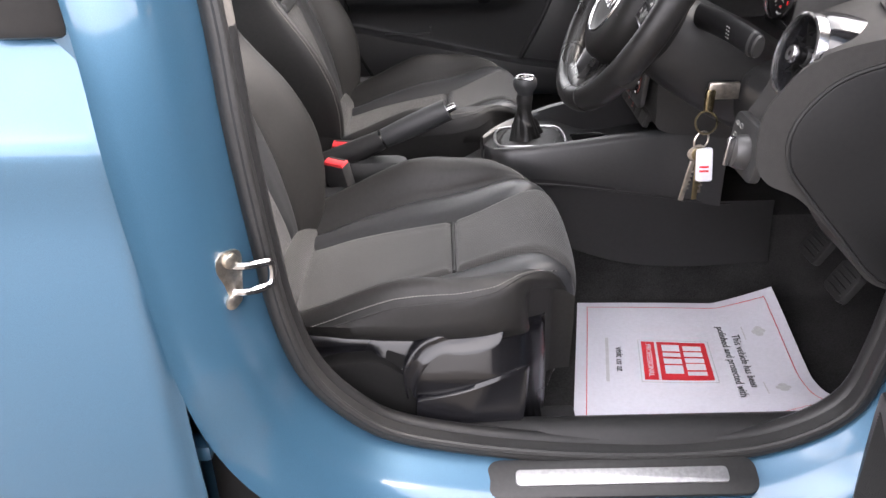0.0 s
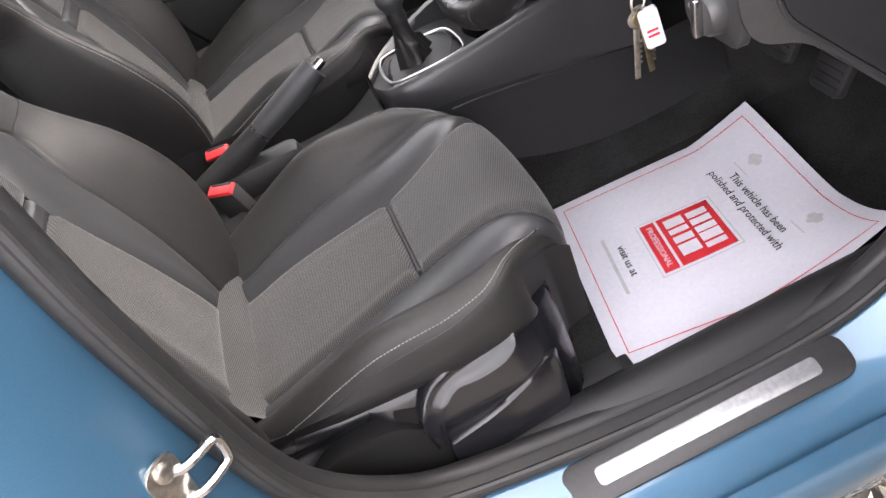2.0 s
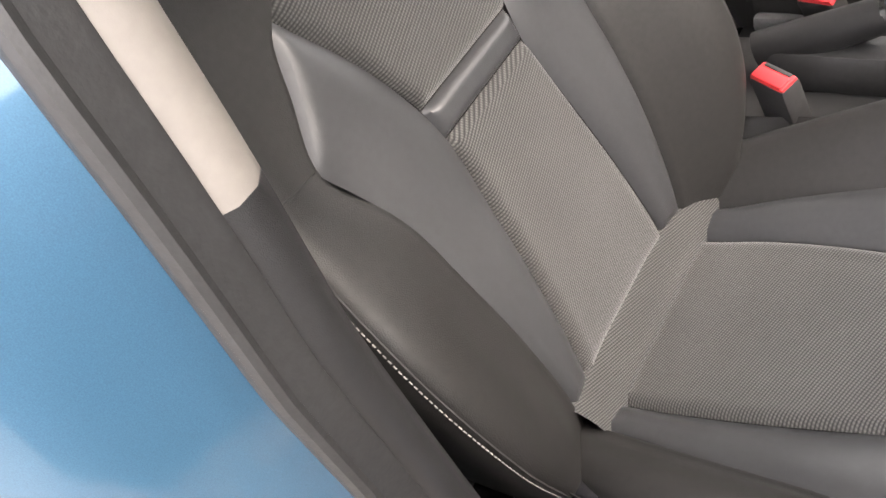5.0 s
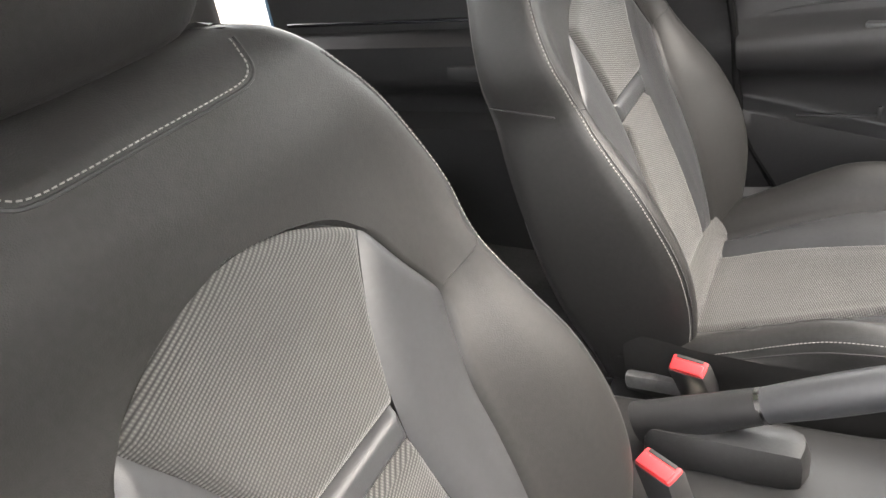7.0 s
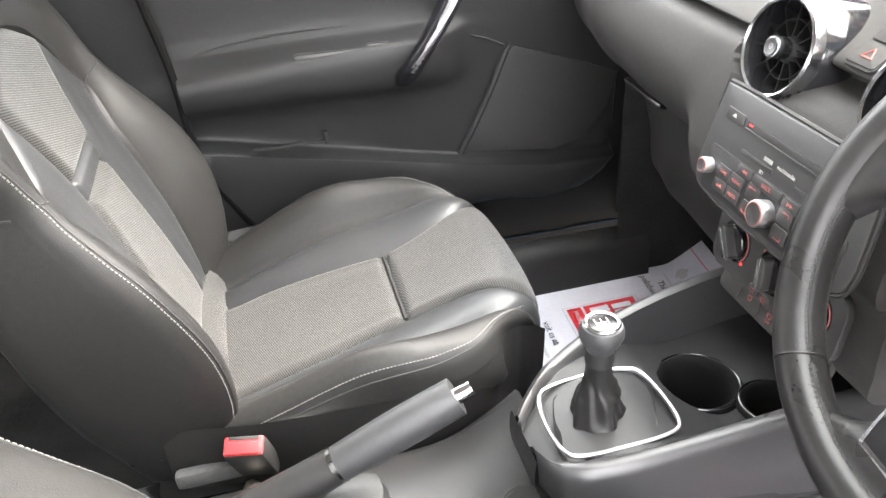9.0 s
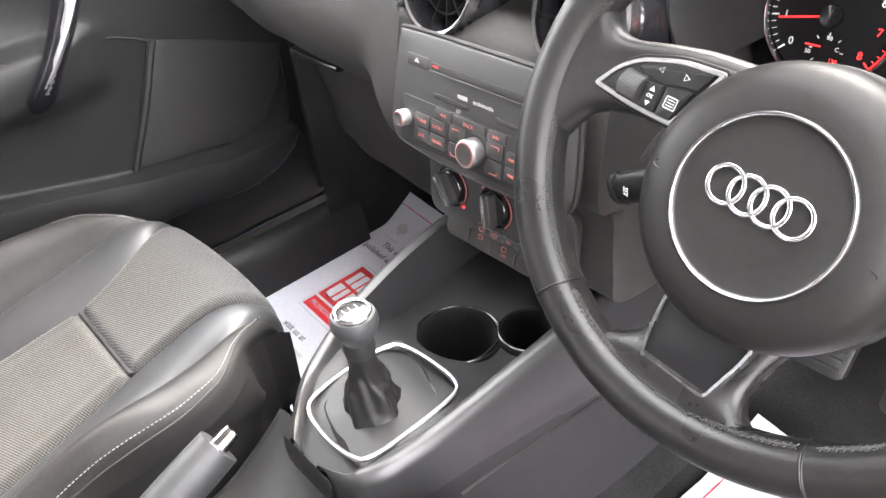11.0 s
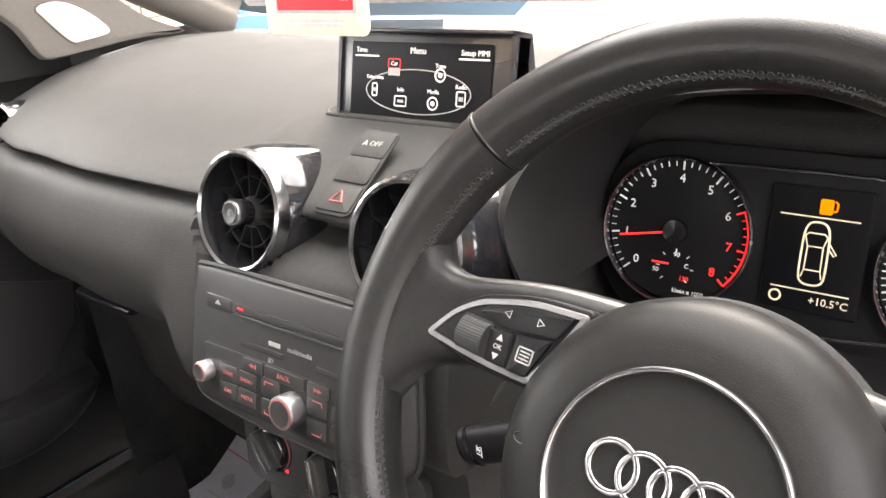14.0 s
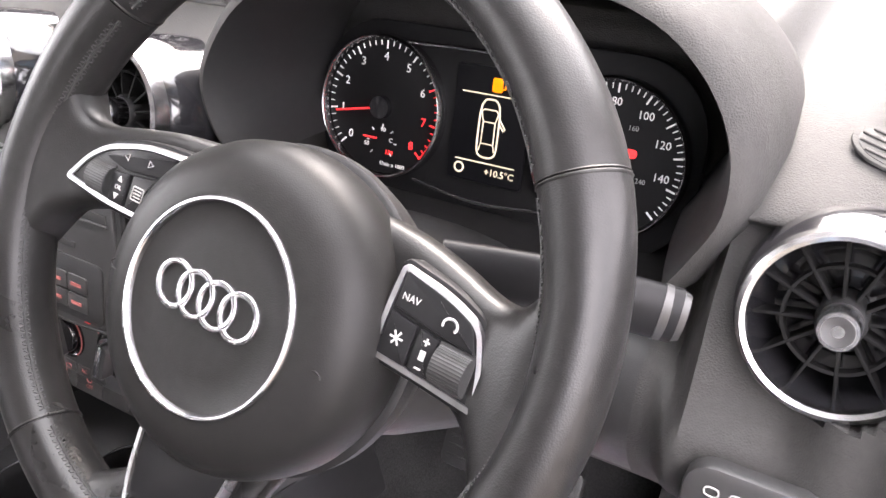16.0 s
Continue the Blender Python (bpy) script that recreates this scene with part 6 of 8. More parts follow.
cuts = [radians(a) for a in (31.5, 143.5, 235.5, 305, 391.5)]
for i, (a, b) in enumerate(zip(cuts[:-1], cuts[1:])):
    part("rim", grid([[rim_pt(t, q) for q in np.linspace(0, 2 * math.pi, 24, endpoint=False)] for t in np.linspace(a + 0.002, b - 0.002, 56)], loop=True, cap=True), WHEEL_LEATHER, wheel, "worn black leather rim")
    part("rim_joint", grid([[rim_pt(t, q, r_) for q in np.linspace(0, 2 * math.pi, 24, endpoint=False)] for t, r_ in ((a - 0.011, 0.0163), (a - 0.006, 0.0171), (a - 0.002, 0.0169), (a, 0.016), (a + 0.003, 0.0168), (a + 0.008, 0.0163))], loop=True), WHEEL_LEATHER, wheel, "raised leather joint", 80)
    sts = []
    for t in np.arange(a + 0.05, b - 0.04, 0.026):
        for w_, e in ((0.0, 0.02), (0.02, 0.0)):
            p, q = V(*rim_pt(t + w_, math.pi - 0.62, 0.0166)), V(*rim_pt(t + e, math.pi - 0.36, 0.0166))
            sts.append(tube([p, (p + q) / 2 + (p + q - 2 * V(*rim_pt(t, 0, 0.0))) * 0.001, q], 0.00045, 5))
    part("stitching", join(*sts), SEAM_AND_SHADE, wheel, "black cross stitching")
    seam_ = [rim_pt(t, math.pi - 0.48, 0.0163) for t in np.linspace(a + 0.04, b - 0.03, 60)]
    part("lacing_seam", tube(seam_, 0.0009, 5), RUBBER, wheel)
HUB = WHEEL @ Matrix.Translation((0.007, -0.021, 0.0))
part("airbag_cover", lathe([(0.0, -0.02), (0.0755, -0.02), (0.0768, -0.014), (0.0768, -0.006), (0.0757, 0.003), (0.0722, 0.0125), (0.066, 0.0188), (0.058, 0.0222), (0.05, 0.0238), (0.046, 0.0243), (0.0447, 0.023), (0.03, 0.0236), (0.0, 0.0238)], HUB, 96), HUB_SKIN, wheel, "round black airbag cover", 60)
part("hub_shell", lathe([(0.0, -0.06), (0.062, -0.058), (0.074, -0.045), (0.0785, -0.03), (0.0788, -0.022), (0.0765, -0.0205), (0.0, -0.0205)], HUB, 80), PLASTIC, wheel, "black shell behind the airbag cover")
part("hub_ring", lathe([(0.0447, 0.0225), (0.045, 0.0253), (0.0458, 0.0262), (0.0468, 0.0262), (0.0476, 0.0253), (0.0479, 0.0225), (0.0447, 0.0225)], HUB, 96), CHROME, wheel, "chrome ring on the hub")
for k in range(4):
    ring = [[HUB @ Vector((-0.0195 + 0.0128 * k + r_ * math.cos(t), 0.003 + r_ * math.sin(t), h_)) for t in np.linspace(0, 2 * math.pi, 48, endpoint=False)] for r_, h_ in ((0.0084, 0.0235), (0.0085, 0.0252), (0.009, 0.0257), (0.0106, 0.0257), (0.0111, 0.0252), (0.0112, 0.0235))]
    part("badge_ring", grid([[tuple(v) for v in r] for r in ring], loop=True), CHROME, wheel, "chrome ring", 50)
for k in (-1, 1):
    part("moulded_mark", tube([HUB @ Vector((k * 0.0605 + 0.0035 * math.cos(t), -0.004 + 0.0022 * math.sin(t) * k, 0.0213)) for t in np.linspace(0, 4.2, 14)], 0.0004, 4), WHEEL_LEATHER, wheel)
# leather spokes that swell into the rim: place, lower edge, upper edge, height
STATIONS_SPOKE = [(0.03, -0.012, 0.042, -0.014), (0.07, -0.0105, 0.0395, -0.007), (0.095, -0.0115, 0.035, -0.003), (0.112, -0.0145, 0.0305, 0.0005), (0.122, -0.0185, 0.029, 0.003), (0.13, -0.026, 0.031, 0.0065), (0.136, -0.037, 0.039, 0.009), (0.142, -0.05, 0.05, 0.0105), (0.149, -0.062, 0.062, 0.011), (0.157, -0.07, 0.07, 0.008)]
PODS = {-1: [(-0.1275, -0.0035, 0.004), (-0.1155, 0.0125, 0.006), (-0.1035, 0.021, 0.006), (-0.078, 0.0288, 0.01), (-0.0495, 0.0308, 0.003), (-0.0585, 0.0095, 0.006), (-0.0675, -0.0068, 0.003), (-0.095, -0.0068, 0.01)],
        1: [(0.079, 0.0285, 0.003), (0.103, 0.0248, 0.01), (0.1195, 0.0185, 0.006), (0.1255, 0.004, 0.008), (0.1295, -0.0145, 0.004), (0.102, -0.0122, 0.01), (0.0775, -0.0108, 0.003), (0.0775, 0.008, 0.008)]}
for k in (-1, 1):
    rows = []
    for x, y0, y1, h in cr([(x, y0 - (0.004 if k > 0 else 0) * min(1, x / 0.12), y1, h) for x, y0, y1, h in STATIONS_SPOKE], 44):
        row = []
        for t in np.linspace(0, math.pi, 23):
            c = math.copysign(abs(math.cos(t)) ** 0.45, math.cos(t))
            row.append(tuple(WHEEL @ Vector((k * x, (y0 + y1) / 2 - c * (y1 - y0) / 2, h - 0.016 + 0.016 * math.sin(t) ** 0.55))))
        row += [tuple(WHEEL @ Vector((k * x, y, h - 0.026))) for y in np.linspace(y1 - 0.006, y0 + 0.006, 8)]
        rows.append(row)
    part("spoke", grid(rows, loop=True, cap=True), WHEEL_LEATHER, wheel, "leather-covered spoke merging into the rim", 60)
    pod = rounded(PODS[k])
    pad = part("switch_pod", slab(inset(pod, -0.0028), 0.011, WHEEL, 0.0022, -0.0085), KEYCAP, wheel, "black switch pod with chrome edge")
    part("pod_face", slab(pod, 0.0012, WHEEL, 0.0004, 0.0022), KEYCAP, pad)
    lip_ = [inset(pod, -0.0006), inset(pod, 0.0), inset(pod, 0.0022), inset(pod, 0.0027)]
    part("pod_trim", grid([[tuple(WHEEL @ Vector((x, y, h_))) for x, y in o] for o, h_ in zip(lip_, (0.0022, 0.0046, 0.0044, 0.0024))], loop=True), SATIN, pad, "satin chrome edge", 50)
    keys_ = ({-1: [[(-0.102, 0.0155, 0.002), (-0.097, 0.0205, 0.003), (-0.076, 0.0262, 0.008), (-0.0545, 0.0282, 0.002), (-0.0605, 0.0165, 0.0015), (-0.085, 0.0125, 0.006)], [(-0.0935, 0.0105, 0.001), (-0.0815, 0.0118, 0.001), (-0.0805, -0.0045, 0.001), (-0.092, -0.0045, 0.001)], [(-0.079, 0.0122, 0.001), (-0.062, 0.0148, 0.001), (-0.0695, -0.0045, 0.0015), (-0.079, -0.0045, 0.001)]],
              1: [[(0.0815, 0.0262, 0.0015), (0.103, 0.0224, 0.008), (0.1165, 0.0172, 0.003), (0.1215, 0.0065, 0.0015), (0.1, 0.0088, 0.006), (0.0815, 0.0112, 0.0015)], [(0.0805, 0.0095, 0.0015), (0.0945, 0.0078, 0.001), (0.0945, -0.0095, 0.001), (0.0805, -0.0088, 0.0015)], [(0.096, 0.0076, 0.001), (0.1055, 0.0066, 0.001), (0.1055, -0.01, 0.001), (0.096, -0.0095, 0.001)]]})[k]
    for o in keys_:
        part("key", slab(rounded(o), 0.0022, WHEEL, 0.0008, 0.003), KEYCAP, pad)
    rx, ry = (-0.1015, 0.004) if k < 0 else (0.1135, -0.002)
    part("roller_well", slab(rrect(0.0175, 0.0175, 0.002, 3, rx, ry), 0.0008, WHEEL, 0.0002, 0.003), SEAM_AND_SHADE, pad)
    roller = [[WHEEL @ Vector((rx + x, ry + 0.0076 * (1 + 0.04 * (i % 2)) * math.cos(t), 0.0028 + 0.006 * (1 + 0.04 * (i % 2)) * math.sin(t))) for x in (-0.0072, -0.006, 0.006, 0.0072)] for i, t in enumerate(np.linspace(-0.2, math.pi + 0.2, 41))]
    part("roller", grid([[tuple(v) for v in r] for r in roller]), RUBBER, pad, "ribbed roller")
    Hm = 0.0054
    tri3 = lambda a, b, u, w: tube([WHEEL @ Vector((a + x, b + y, Hm)) for x, y in ((-u, -w * 0.0), (u, 0.0017), (u, -0.0017))], 0.00035, 4, True)
    if k < 0:
        part("mark", tri3(-0.087, 0.0195, 0.0016, 1), DIM_PRINT, pad)
        part("mark", tri3(-0.0695, 0.0205, -0.0016, 1), DIM_PRINT, pad)
        part("mark", tube([WHEEL @ Vector((x, y, Hm)) for x, y in rrect(0.0075, 0.0065, 0.0006, 2, -0.0725, 0.0045)], 0.0004, 4, True), DIM_PRINT, pad)
        part("mark", join(*[box((-0.0725, 0.0045 + d, Hm), (0.005, 0.0006, 0.0003), 0, WHEEL) for d in (-0.0016, 0, 0.0016)]), DIM_PRINT, pad)
        part("mark", join(*[slab([(-0.0868 - 0.0018, 0.0035 + d * 0.003), (-0.0868 + 0.0018, 0.0035 + d * 0.003), (-0.0868, 0.0035 + d * 0.006)], 0.0004, WHEEL, 0.0001, Hm - 0.0002) for d in (-1, 1)]), DIM_PRINT, pad)
        part("marking", lettering("OK", 0.0032, WHEEL @ Matrix.Translation((-0.0868, 0.0035, Hm - 0.0002)), 0.0001), DIM_PRINT, pad)
    else:
        part("mark", join(*[box((0.0875, 0.0, Hm), (0.0062, 0.0008, 0.0003), 0, WHEEL @ Matrix.Translation((0.0875, 0.0, 0)) @ Matrix.Rotation(t, 4, "Z") @ Matrix.Translation((-0.0875, 0.0, 0))) for t in (0, math.pi / 3, -math.pi / 3)]), DIM_PRINT, pad)
        part("marking", lettering("NAV", 0.0042, WHEEL @ Matrix.Translation((0.088, 0.0165, Hm - 0.0002)), 0.0001), DIM_PRINT, pad)
        part("mark", tube([WHEEL @ Vector((0.1075 + 0.0032 * math.cos(t), 0.0135 + 0.0028 * math.sin(t), Hm)) for t in np.linspace(-0.6, 3.6, 12)], 0.0006, 4), DIM_PRINT, pad)
        part("mark", join(box((0.1008, 0.0038, Hm), (0.003, 0.0007, 0.0003), 0, WHEEL), box((0.1008, 0.0038, Hm), (0.0007, 0.003, 0.0003), 0, WHEEL), box((0.1008, -0.0072, Hm), (0.003, 0.0007, 0.0003), 0, WHEEL), box((0.1008, -0.0018, Hm), (0.0026, 0.004, 0.0003), 0, WHEEL)), DIM_PRINT, pad)
rows = []
for y, x0, x1, h in cr([(-0.06, -0.03, 0.05, -0.012), (-0.085, -0.0285, 0.047, -0.008), (-0.1, -0.0275, 0.043, -0.004), (-0.114, -0.0285, 0.0415, -0.001), (-0.122, -0.033, 0.043, 0.003), (-0.13, -0.045, 0.051, 0.0075), (-0.138, -0.062, 0.068, 0.0095), (-0.148, -0.075, 0.08, 0.0095)], 40):
    row = []
    for t in np.linspace(0, math.pi, 23):
        c = math.copysign(abs(math.cos(t)) ** 0.45, math.cos(t))
        row.append(tuple(WHEEL @ Vector(((x0 + x1) / 2 + c * (x1 - x0) / 2, y, h - 0.014 + 0.014 * math.sin(t) ** 0.55))))
    row += [tuple(WHEEL @ Vector((x, y, h - 0.022))) for x in np.linspace(x0 + 0.006, x1 - 0.006, 8)]
    rows.append(row)
part("spoke", grid(rows, loop=True, cap=True), WHEEL_LEATHER, wheel, "lower leather-covered spoke", 60)
ins = rounded([(-0.022, -0.09, 0.002), (0.008, -0.0865, 0.01), (0.036, -0.0895, 0.002), (0.034, -0.1, 0.006), (0.0255, -0.1285, 0.004), (-0.0185, -0.1295, 0.004), (-0.0215, -0.11, 0.01)])
foot_plate = part("spoke_insert", slab(ins, 0.009, WHEEL, 0.001, -0.004), KEYCAP, wheel, "black spoke insert")
lip_ = [inset(ins, -0.0006), inset(ins, 0.0), inset(ins, 0.0018), inset(ins, 0.0022)]
part("insert_trim", grid([[tuple(WHEEL @ Vector((x, y, h_))) for x, y in o] for o, h_ in zip(lip_, (0.0, 0.0068, 0.0064, 0.0045))], loop=True), SATIN, foot_plate, "satin chrome edge", 50)

# column shroud, stalks, ignition
col = thing("steering_column", (0.58, -0.3, 0.82), "black steering column shroud with stalks and ignition lock", "steering column")
ax = WHEEL.to_3x3() @ Vector((0, 0, -1))
rows = []
for d, w, h in ((0.025, 0.05, 0.045), (0.04, 0.062, 0.052), (0.09, 0.07, 0.058), (0.16, 0.075, 0.062), (0.22, 0.07, 0.06)):
    o = Vector((0.495, -0.303, 0.882)) + ax * d
    rows.append([tuple(o + WHEEL.to_3x3() @ Vector((w * math.copysign(abs(math.cos(t)) ** 0.7, math.cos(t)), h * math.copysign(abs(math.sin(t)) ** 0.7, math.sin(t)) - 0.01, 0))) for t in np.linspace(0, 2 * math.pi, 40, endpoint=False)])
part("shroud", grid(rows, loop=True, cap=True), PLASTIC, col)
for tip, base, wide in (((0.60, -0.468, 0.868), (0.565, -0.36, 0.88), 0.015), ((0.565, -0.142, 0.79), (0.56, -0.24, 0.835), 0.013)):
    p = cr([base, tuple((V(*base) + V(*tip)) / 2 + V(0, 0, 0.003)), tip], 14)
    stalk = part("stalk", sweep(p, [(wide * 0.55 * math.cos(t), wide * math.sin(t)) for t in np.linspace(0, 2 * math.pi, 18, endpoint=False)]), KEYCAP, col, "black control stalk")
    e = p[-1] + (p[-1] - p[-2]) * 0.4
    part("stalk_end", sweep([p[-2], p[-1], e], lambda f: [(wide * (0.58 - 0.12 * f) * math.cos(t), wide * (1.04 - 0.2 * f) * math.sin(t)) for t in np.linspace(0, 2 * math.pi, 18, endpoint=False)]), PANEL if tip[1] < -0.3 else GLOSS_TRIM, stalk)
    nm = axes_at(tuple(p[8] + V(-wide * 0.57, 0, 0)), (0, -1, 0), (0, 0, 1))
    part("marking", join(*[box((x, y, 0.0004), (0.004, 0.0012, 0.0004), 0, nm) for x in (0.0, 0.007) for y in (-0.006, -0.002, 0.002, 0.006)]), DIM_PRINT, stalk)
    if tip[1] > -0.3:
        part("marking", lettering("SET", 0.006, axes_at(tuple(p[11] + V(-wide * 0.6, 0, 0)), (0.2, 0.1, -1), (0, -1, -0.3)), 0.0004), WHITE_PRINT, stalk)
IGN = V(0.625, -0.385, 0.792)
im2 = axes_at(tuple(IGN), (0, -1, 0), (0.2, 0, 0.98))
part("ignition_lock", lathe([(0, -0.03), (0.02, -0.03), (0.02, 0.0), (0.016, 0.003), (0.0, 0.003)], im2, 28), PLASTIC, col)
keys = thing("key_ring", tuple(IGN + V(-0.02, 0, 0)), "bunch of keys with a white tag hanging from the ignition", "keys")
hang = IGN + V(-0.022, -0.003, 0)
part("key_blade", box((hang[0] - 0.004, hang[1], hang[2]), (0.04, 0.008, 0.022), 0.003), STEEL, keys, "ignition key")
part("bow", box((hang[0] - 0.02, hang[1], hang[2] - 0.012), (0.012, 0.01, 0.03), 0.003), BRASS, keys)
rc = hang + V(-0.02, 0, -0.042)
part("split_ring", tube([rc + V(0.014 * math.cos(t), 0.004 * math.sin(t), 0.014 * math.sin(t)) for t in np.linspace(0, 2 * math.pi, 30, endpoint=False)], 0.0014, 6, True), BRASS, keys, "brass split ring")
rc2 = rc + V(-0.003, 0, -0.024)
part("split_ring", tube([rc2 + V(0.011 * math.cos(t), 0.006 * math.cos(t), 0.012 * math.sin(t)) for t in np.linspace(0, 2 * math.pi, 30, endpoint=False)], 0.0013, 6, True), STEEL, keys)
fob = axes_at(tuple(rc2 + V(0.006, -0.006, -0.032)), (0.96, -0.25, 0.1), (-0.08, 0, 1))
tagp = part("tag", slab(rrect(0.021, 0.046, 0.004), 0.006, fob, 0.001, -0.003), PAPER, keys, "white key tag with red print")
part("print_bar", join(*[box((0, b, 0.0033), (0.012, 0.0028, 0.0004), 0, fob) for b in (-0.002, -0.008)]), RED, tagp)
for dx_, dy_, lean, mm_, ln in ((-0.014, -0.002, 0.16, STEEL, 0.058), (-0.004, -0.004, -0.02, BRASS, 0.055), (0.002, 0.006, -0.1, STEEL, 0.05)):
    km = Matrix.Translation(tuple(rc2 + V(dx_ * 0.5, dy_, -0.018))) @ Matrix.Rotation(lean, 4, "Y")
    kk = part("key", join(slab(circle(0.0095, 18), 0.002, km @ Matrix.Rotation(radians(90), 4, "X"), 0.0005, -0.001), box((0, 0, -0.01 - ln / 2), (0.007, 0.002, ln), 0.0006, km)), mm_, keys)
    part("teeth", join(*[box((0.0042, 0, -0.025 - j * 0.006), (0.003, 0.0018, 0.003), 0.0003, km) for j in range(5)]), mm_, kk)

# light switch panel right of the column
ls = thing("light_switch", (0.59, -0.53, 0.75), "black light switch panel with rotary knob", "light switch")
lm = axes_at((0.588, -0.53, 0.772), (0, -1, 0), (0.1, 0, 1))
part("plate", slab(rrect(0.085, 0.062, 0.014, 4), 0.01, lm, 0.003), PANEL, ls)
part("knob", lathe([(0, 0.009), (0.02, 0.009), (0.0185, 0.02), (0.016, 0.024), (0, 0.024)], lm @ Matrix.Translation((0.008, -0.004, 0)), 32), PANEL, ls)
part("knob_bar", box((0.008, -0.004, 0.027), (0.007, 0.034, 0.01), 0.002, lm), CHROME, ls)
for a, b in ((-0.028, 0.018), (-0.016, 0.018), (-0.03, -0.012), (-0.028, 0.004)):
    part("mark", tube([lm @ Vector((x, y, 0.0105)) for x, y in rrect(0.007, 0.005, 0.002, 2, a, b)], 0.0005, 4, True), DIM_PRINT, ls)

# ---- centre console ----
CONSOLE = mat("satin black console plastic", (0.02, 0.02, 0.0205), 0.36, vary=0.12, grain=0.1, grain_scale=1600)
con = thing("centre_console", (0.5, 0, 0.4), "black centre console with gear lever surround and cup holders", "console")
rail_w = curve1([(0.316, 0.026), (0.322, 0.044), (0.34, 0.062), (0.37, 0.07), (0.46, 0.08), (0.6, 0.097), (0.72, 0.11)])
mid_y = lambda x: float(np.interp(x, [0.3, 0.46, 0.62], [-0.015, -0.012, 0.0]))
rail_z = curve1([(0.308, 0.588), (0.33, 0.596), (0.38, 0.603), (0.46, 0.614), (0.605, 0.634), (0.72, 0.64)])
side_z = curve1([(0.308, 0.56), (0.36, 0.55), (0.45, 0.542), (0.52, 0.532), (0.72, 0.5)])
tray_z = curve1([(0.308, 0.575), (0.34, 0.588), (0.46, 0.588), (0.5, 0.572), (0.62, 0.575), (0.72, 0.58)])
far_y = curve1([(0.316, 0.008), (0.322, 0.016), (0.335, 0.03), (0.355, 0.05), (0.39, 0.07), (0.44, 0.088), (0.5, 0.102), (0.56, 0.109), (0.62, 0.113), (0.72, 0.118)])
rows = []
for x in np.r_[np.linspace(0.316, 0.34, 10), np.linspace(0.35, 0.72, 34)]:
    w, zr, zs, zt = float(rail_w(x)), float(rail_z(x)), float(side_z(x)), float(tray_z(x))
    h = [(w + 0.012, zs), (w + 0.012, zs + 0.01), (w + 0.008, zr - 0.012), (w + 0.003, zr - 0.002), (w - 0.003, zr), (w - 0.009, zr - 0.003), (w - 0.012, min(zr - 0.006, zt + 0.006)), (w - 0.014, zt)]
    lift_ = 0.008 * min(1.0, max(0.0, (x - 0.35) / 0.1))
    rows.append(([(x, mid_y(x) - y, z) for y, z in h], [(x, float(far_y(x)) + y - w, z + (lift_ if i in (2, 3, 4, 5) else 0.0)) for i, (y, z) in enumerate(h)]))
for k in (0, 1):
    part("surround", grid([r[k] for r in rows]), CONSOLE, con, "satin black console surround with raised rail", 50)
part("nose_cap", grid([[(0.316 - 0.004 * math.cos(t), mid_y(0.316) + (float(rail_w(0.316)) + 0.012) * s if s < 0 else mid_y(0.316) + (float(far_y(0.316)) - mid_y(0.316) + 0.012) * s, z) for s in np.linspace(-1, 1, 9)] for t, z in ((1.5, 0.54), (0.3, 0.56), (0.0, 0.575), (0.9, 0.588))]), CONSOLE, con)
CUPS = [(0.52, 0.018, 0.042), (0.574, -0.034, 0.03)]
rows = []
for x in np.r_[np.linspace(0.316, 0.46, 30), np.linspace(0.462, 0.61, 90), np.linspace(0.613, 0.72, 20)]:
    w = float(rail_w(x)) - 0.0138
    row = []
    for s in np.linspace(-1, 1, 100):
        y = (mid_y(x) - w) * (1 - s) / 2 + (float(far_y(x)) - 0.0138) * (1 + s) / 2
        inside = any(math.hypot(x - a, y - b) < r for a, b, r in CUPS)
        row.append((x, y, float(tray_z(x)) - (0.075 if inside else 0.0)))
    rows.append(row)
part("tray", grid(rows), PLASTIC, con, "black tray with deep cup holders", 30)
bot_z = curve1([(0.36, 0.47), (0.46, 0.427), (0.54, 0.4), (0.665, 0.386), (0.8, 0.392)])
for k in (-1, 1):
    rows = []
    for x in np.linspace(0.36, 0.82, 24):
        zt, zb = float(side_z(min(x, 0.72))) + 0.004, float(bot_z(x))
        rows.append([(x, k * (0.098 + (0.026 if k > 0 else 0.0) * min(1, (x - 0.36) / 0.1) + 0.012 * math.sin(math.pi * min(1, (x - 0.36) / 0.3) / 2) + 0.02 * (1 - f) ** 2), zb + (zt - zb) * f) for f in np.linspace(0, 1, 8)])
    part("side_panel", grid(rows), PLASTIC, con, "black lower side panel")
    part("panel_joint", tube([(x, k * 0.117, float(side_z(min(x, 0.72))) + 0.002) for x in np.linspace(0.4, 0.74, 20)], 0.002, 6), SEAM_AND_SHADE, con)
rows = []
for x, w, z in ((-0.35, 0.085, 0.49), (-0.1, 0.085, 0.5), (0.05, 0.08, 0.51), (0.15, 0.078, 0.512), (0.25, 0.08, 0.515), (0.31, 0.085, 0.54), (0.34, 0.088, 0.56)):
    rows.append([(x, y * w, zz) for y, zz in ((-1.15, 0.36), (-1.05, z - 0.03), (-0.95, z - 0.008), (-0.8, z), (0, z + 0.002), (0.8, z), (0.95, z - 0.008), (1.05, z - 0.03), (1.15, 0.36))])
part("tunnel_cover", grid([[p for p in r] for r in cr(np.array(rows).reshape(7, -1), 40).reshape(40, 9, 3)]), PLASTIC, con, "black tunnel cover")
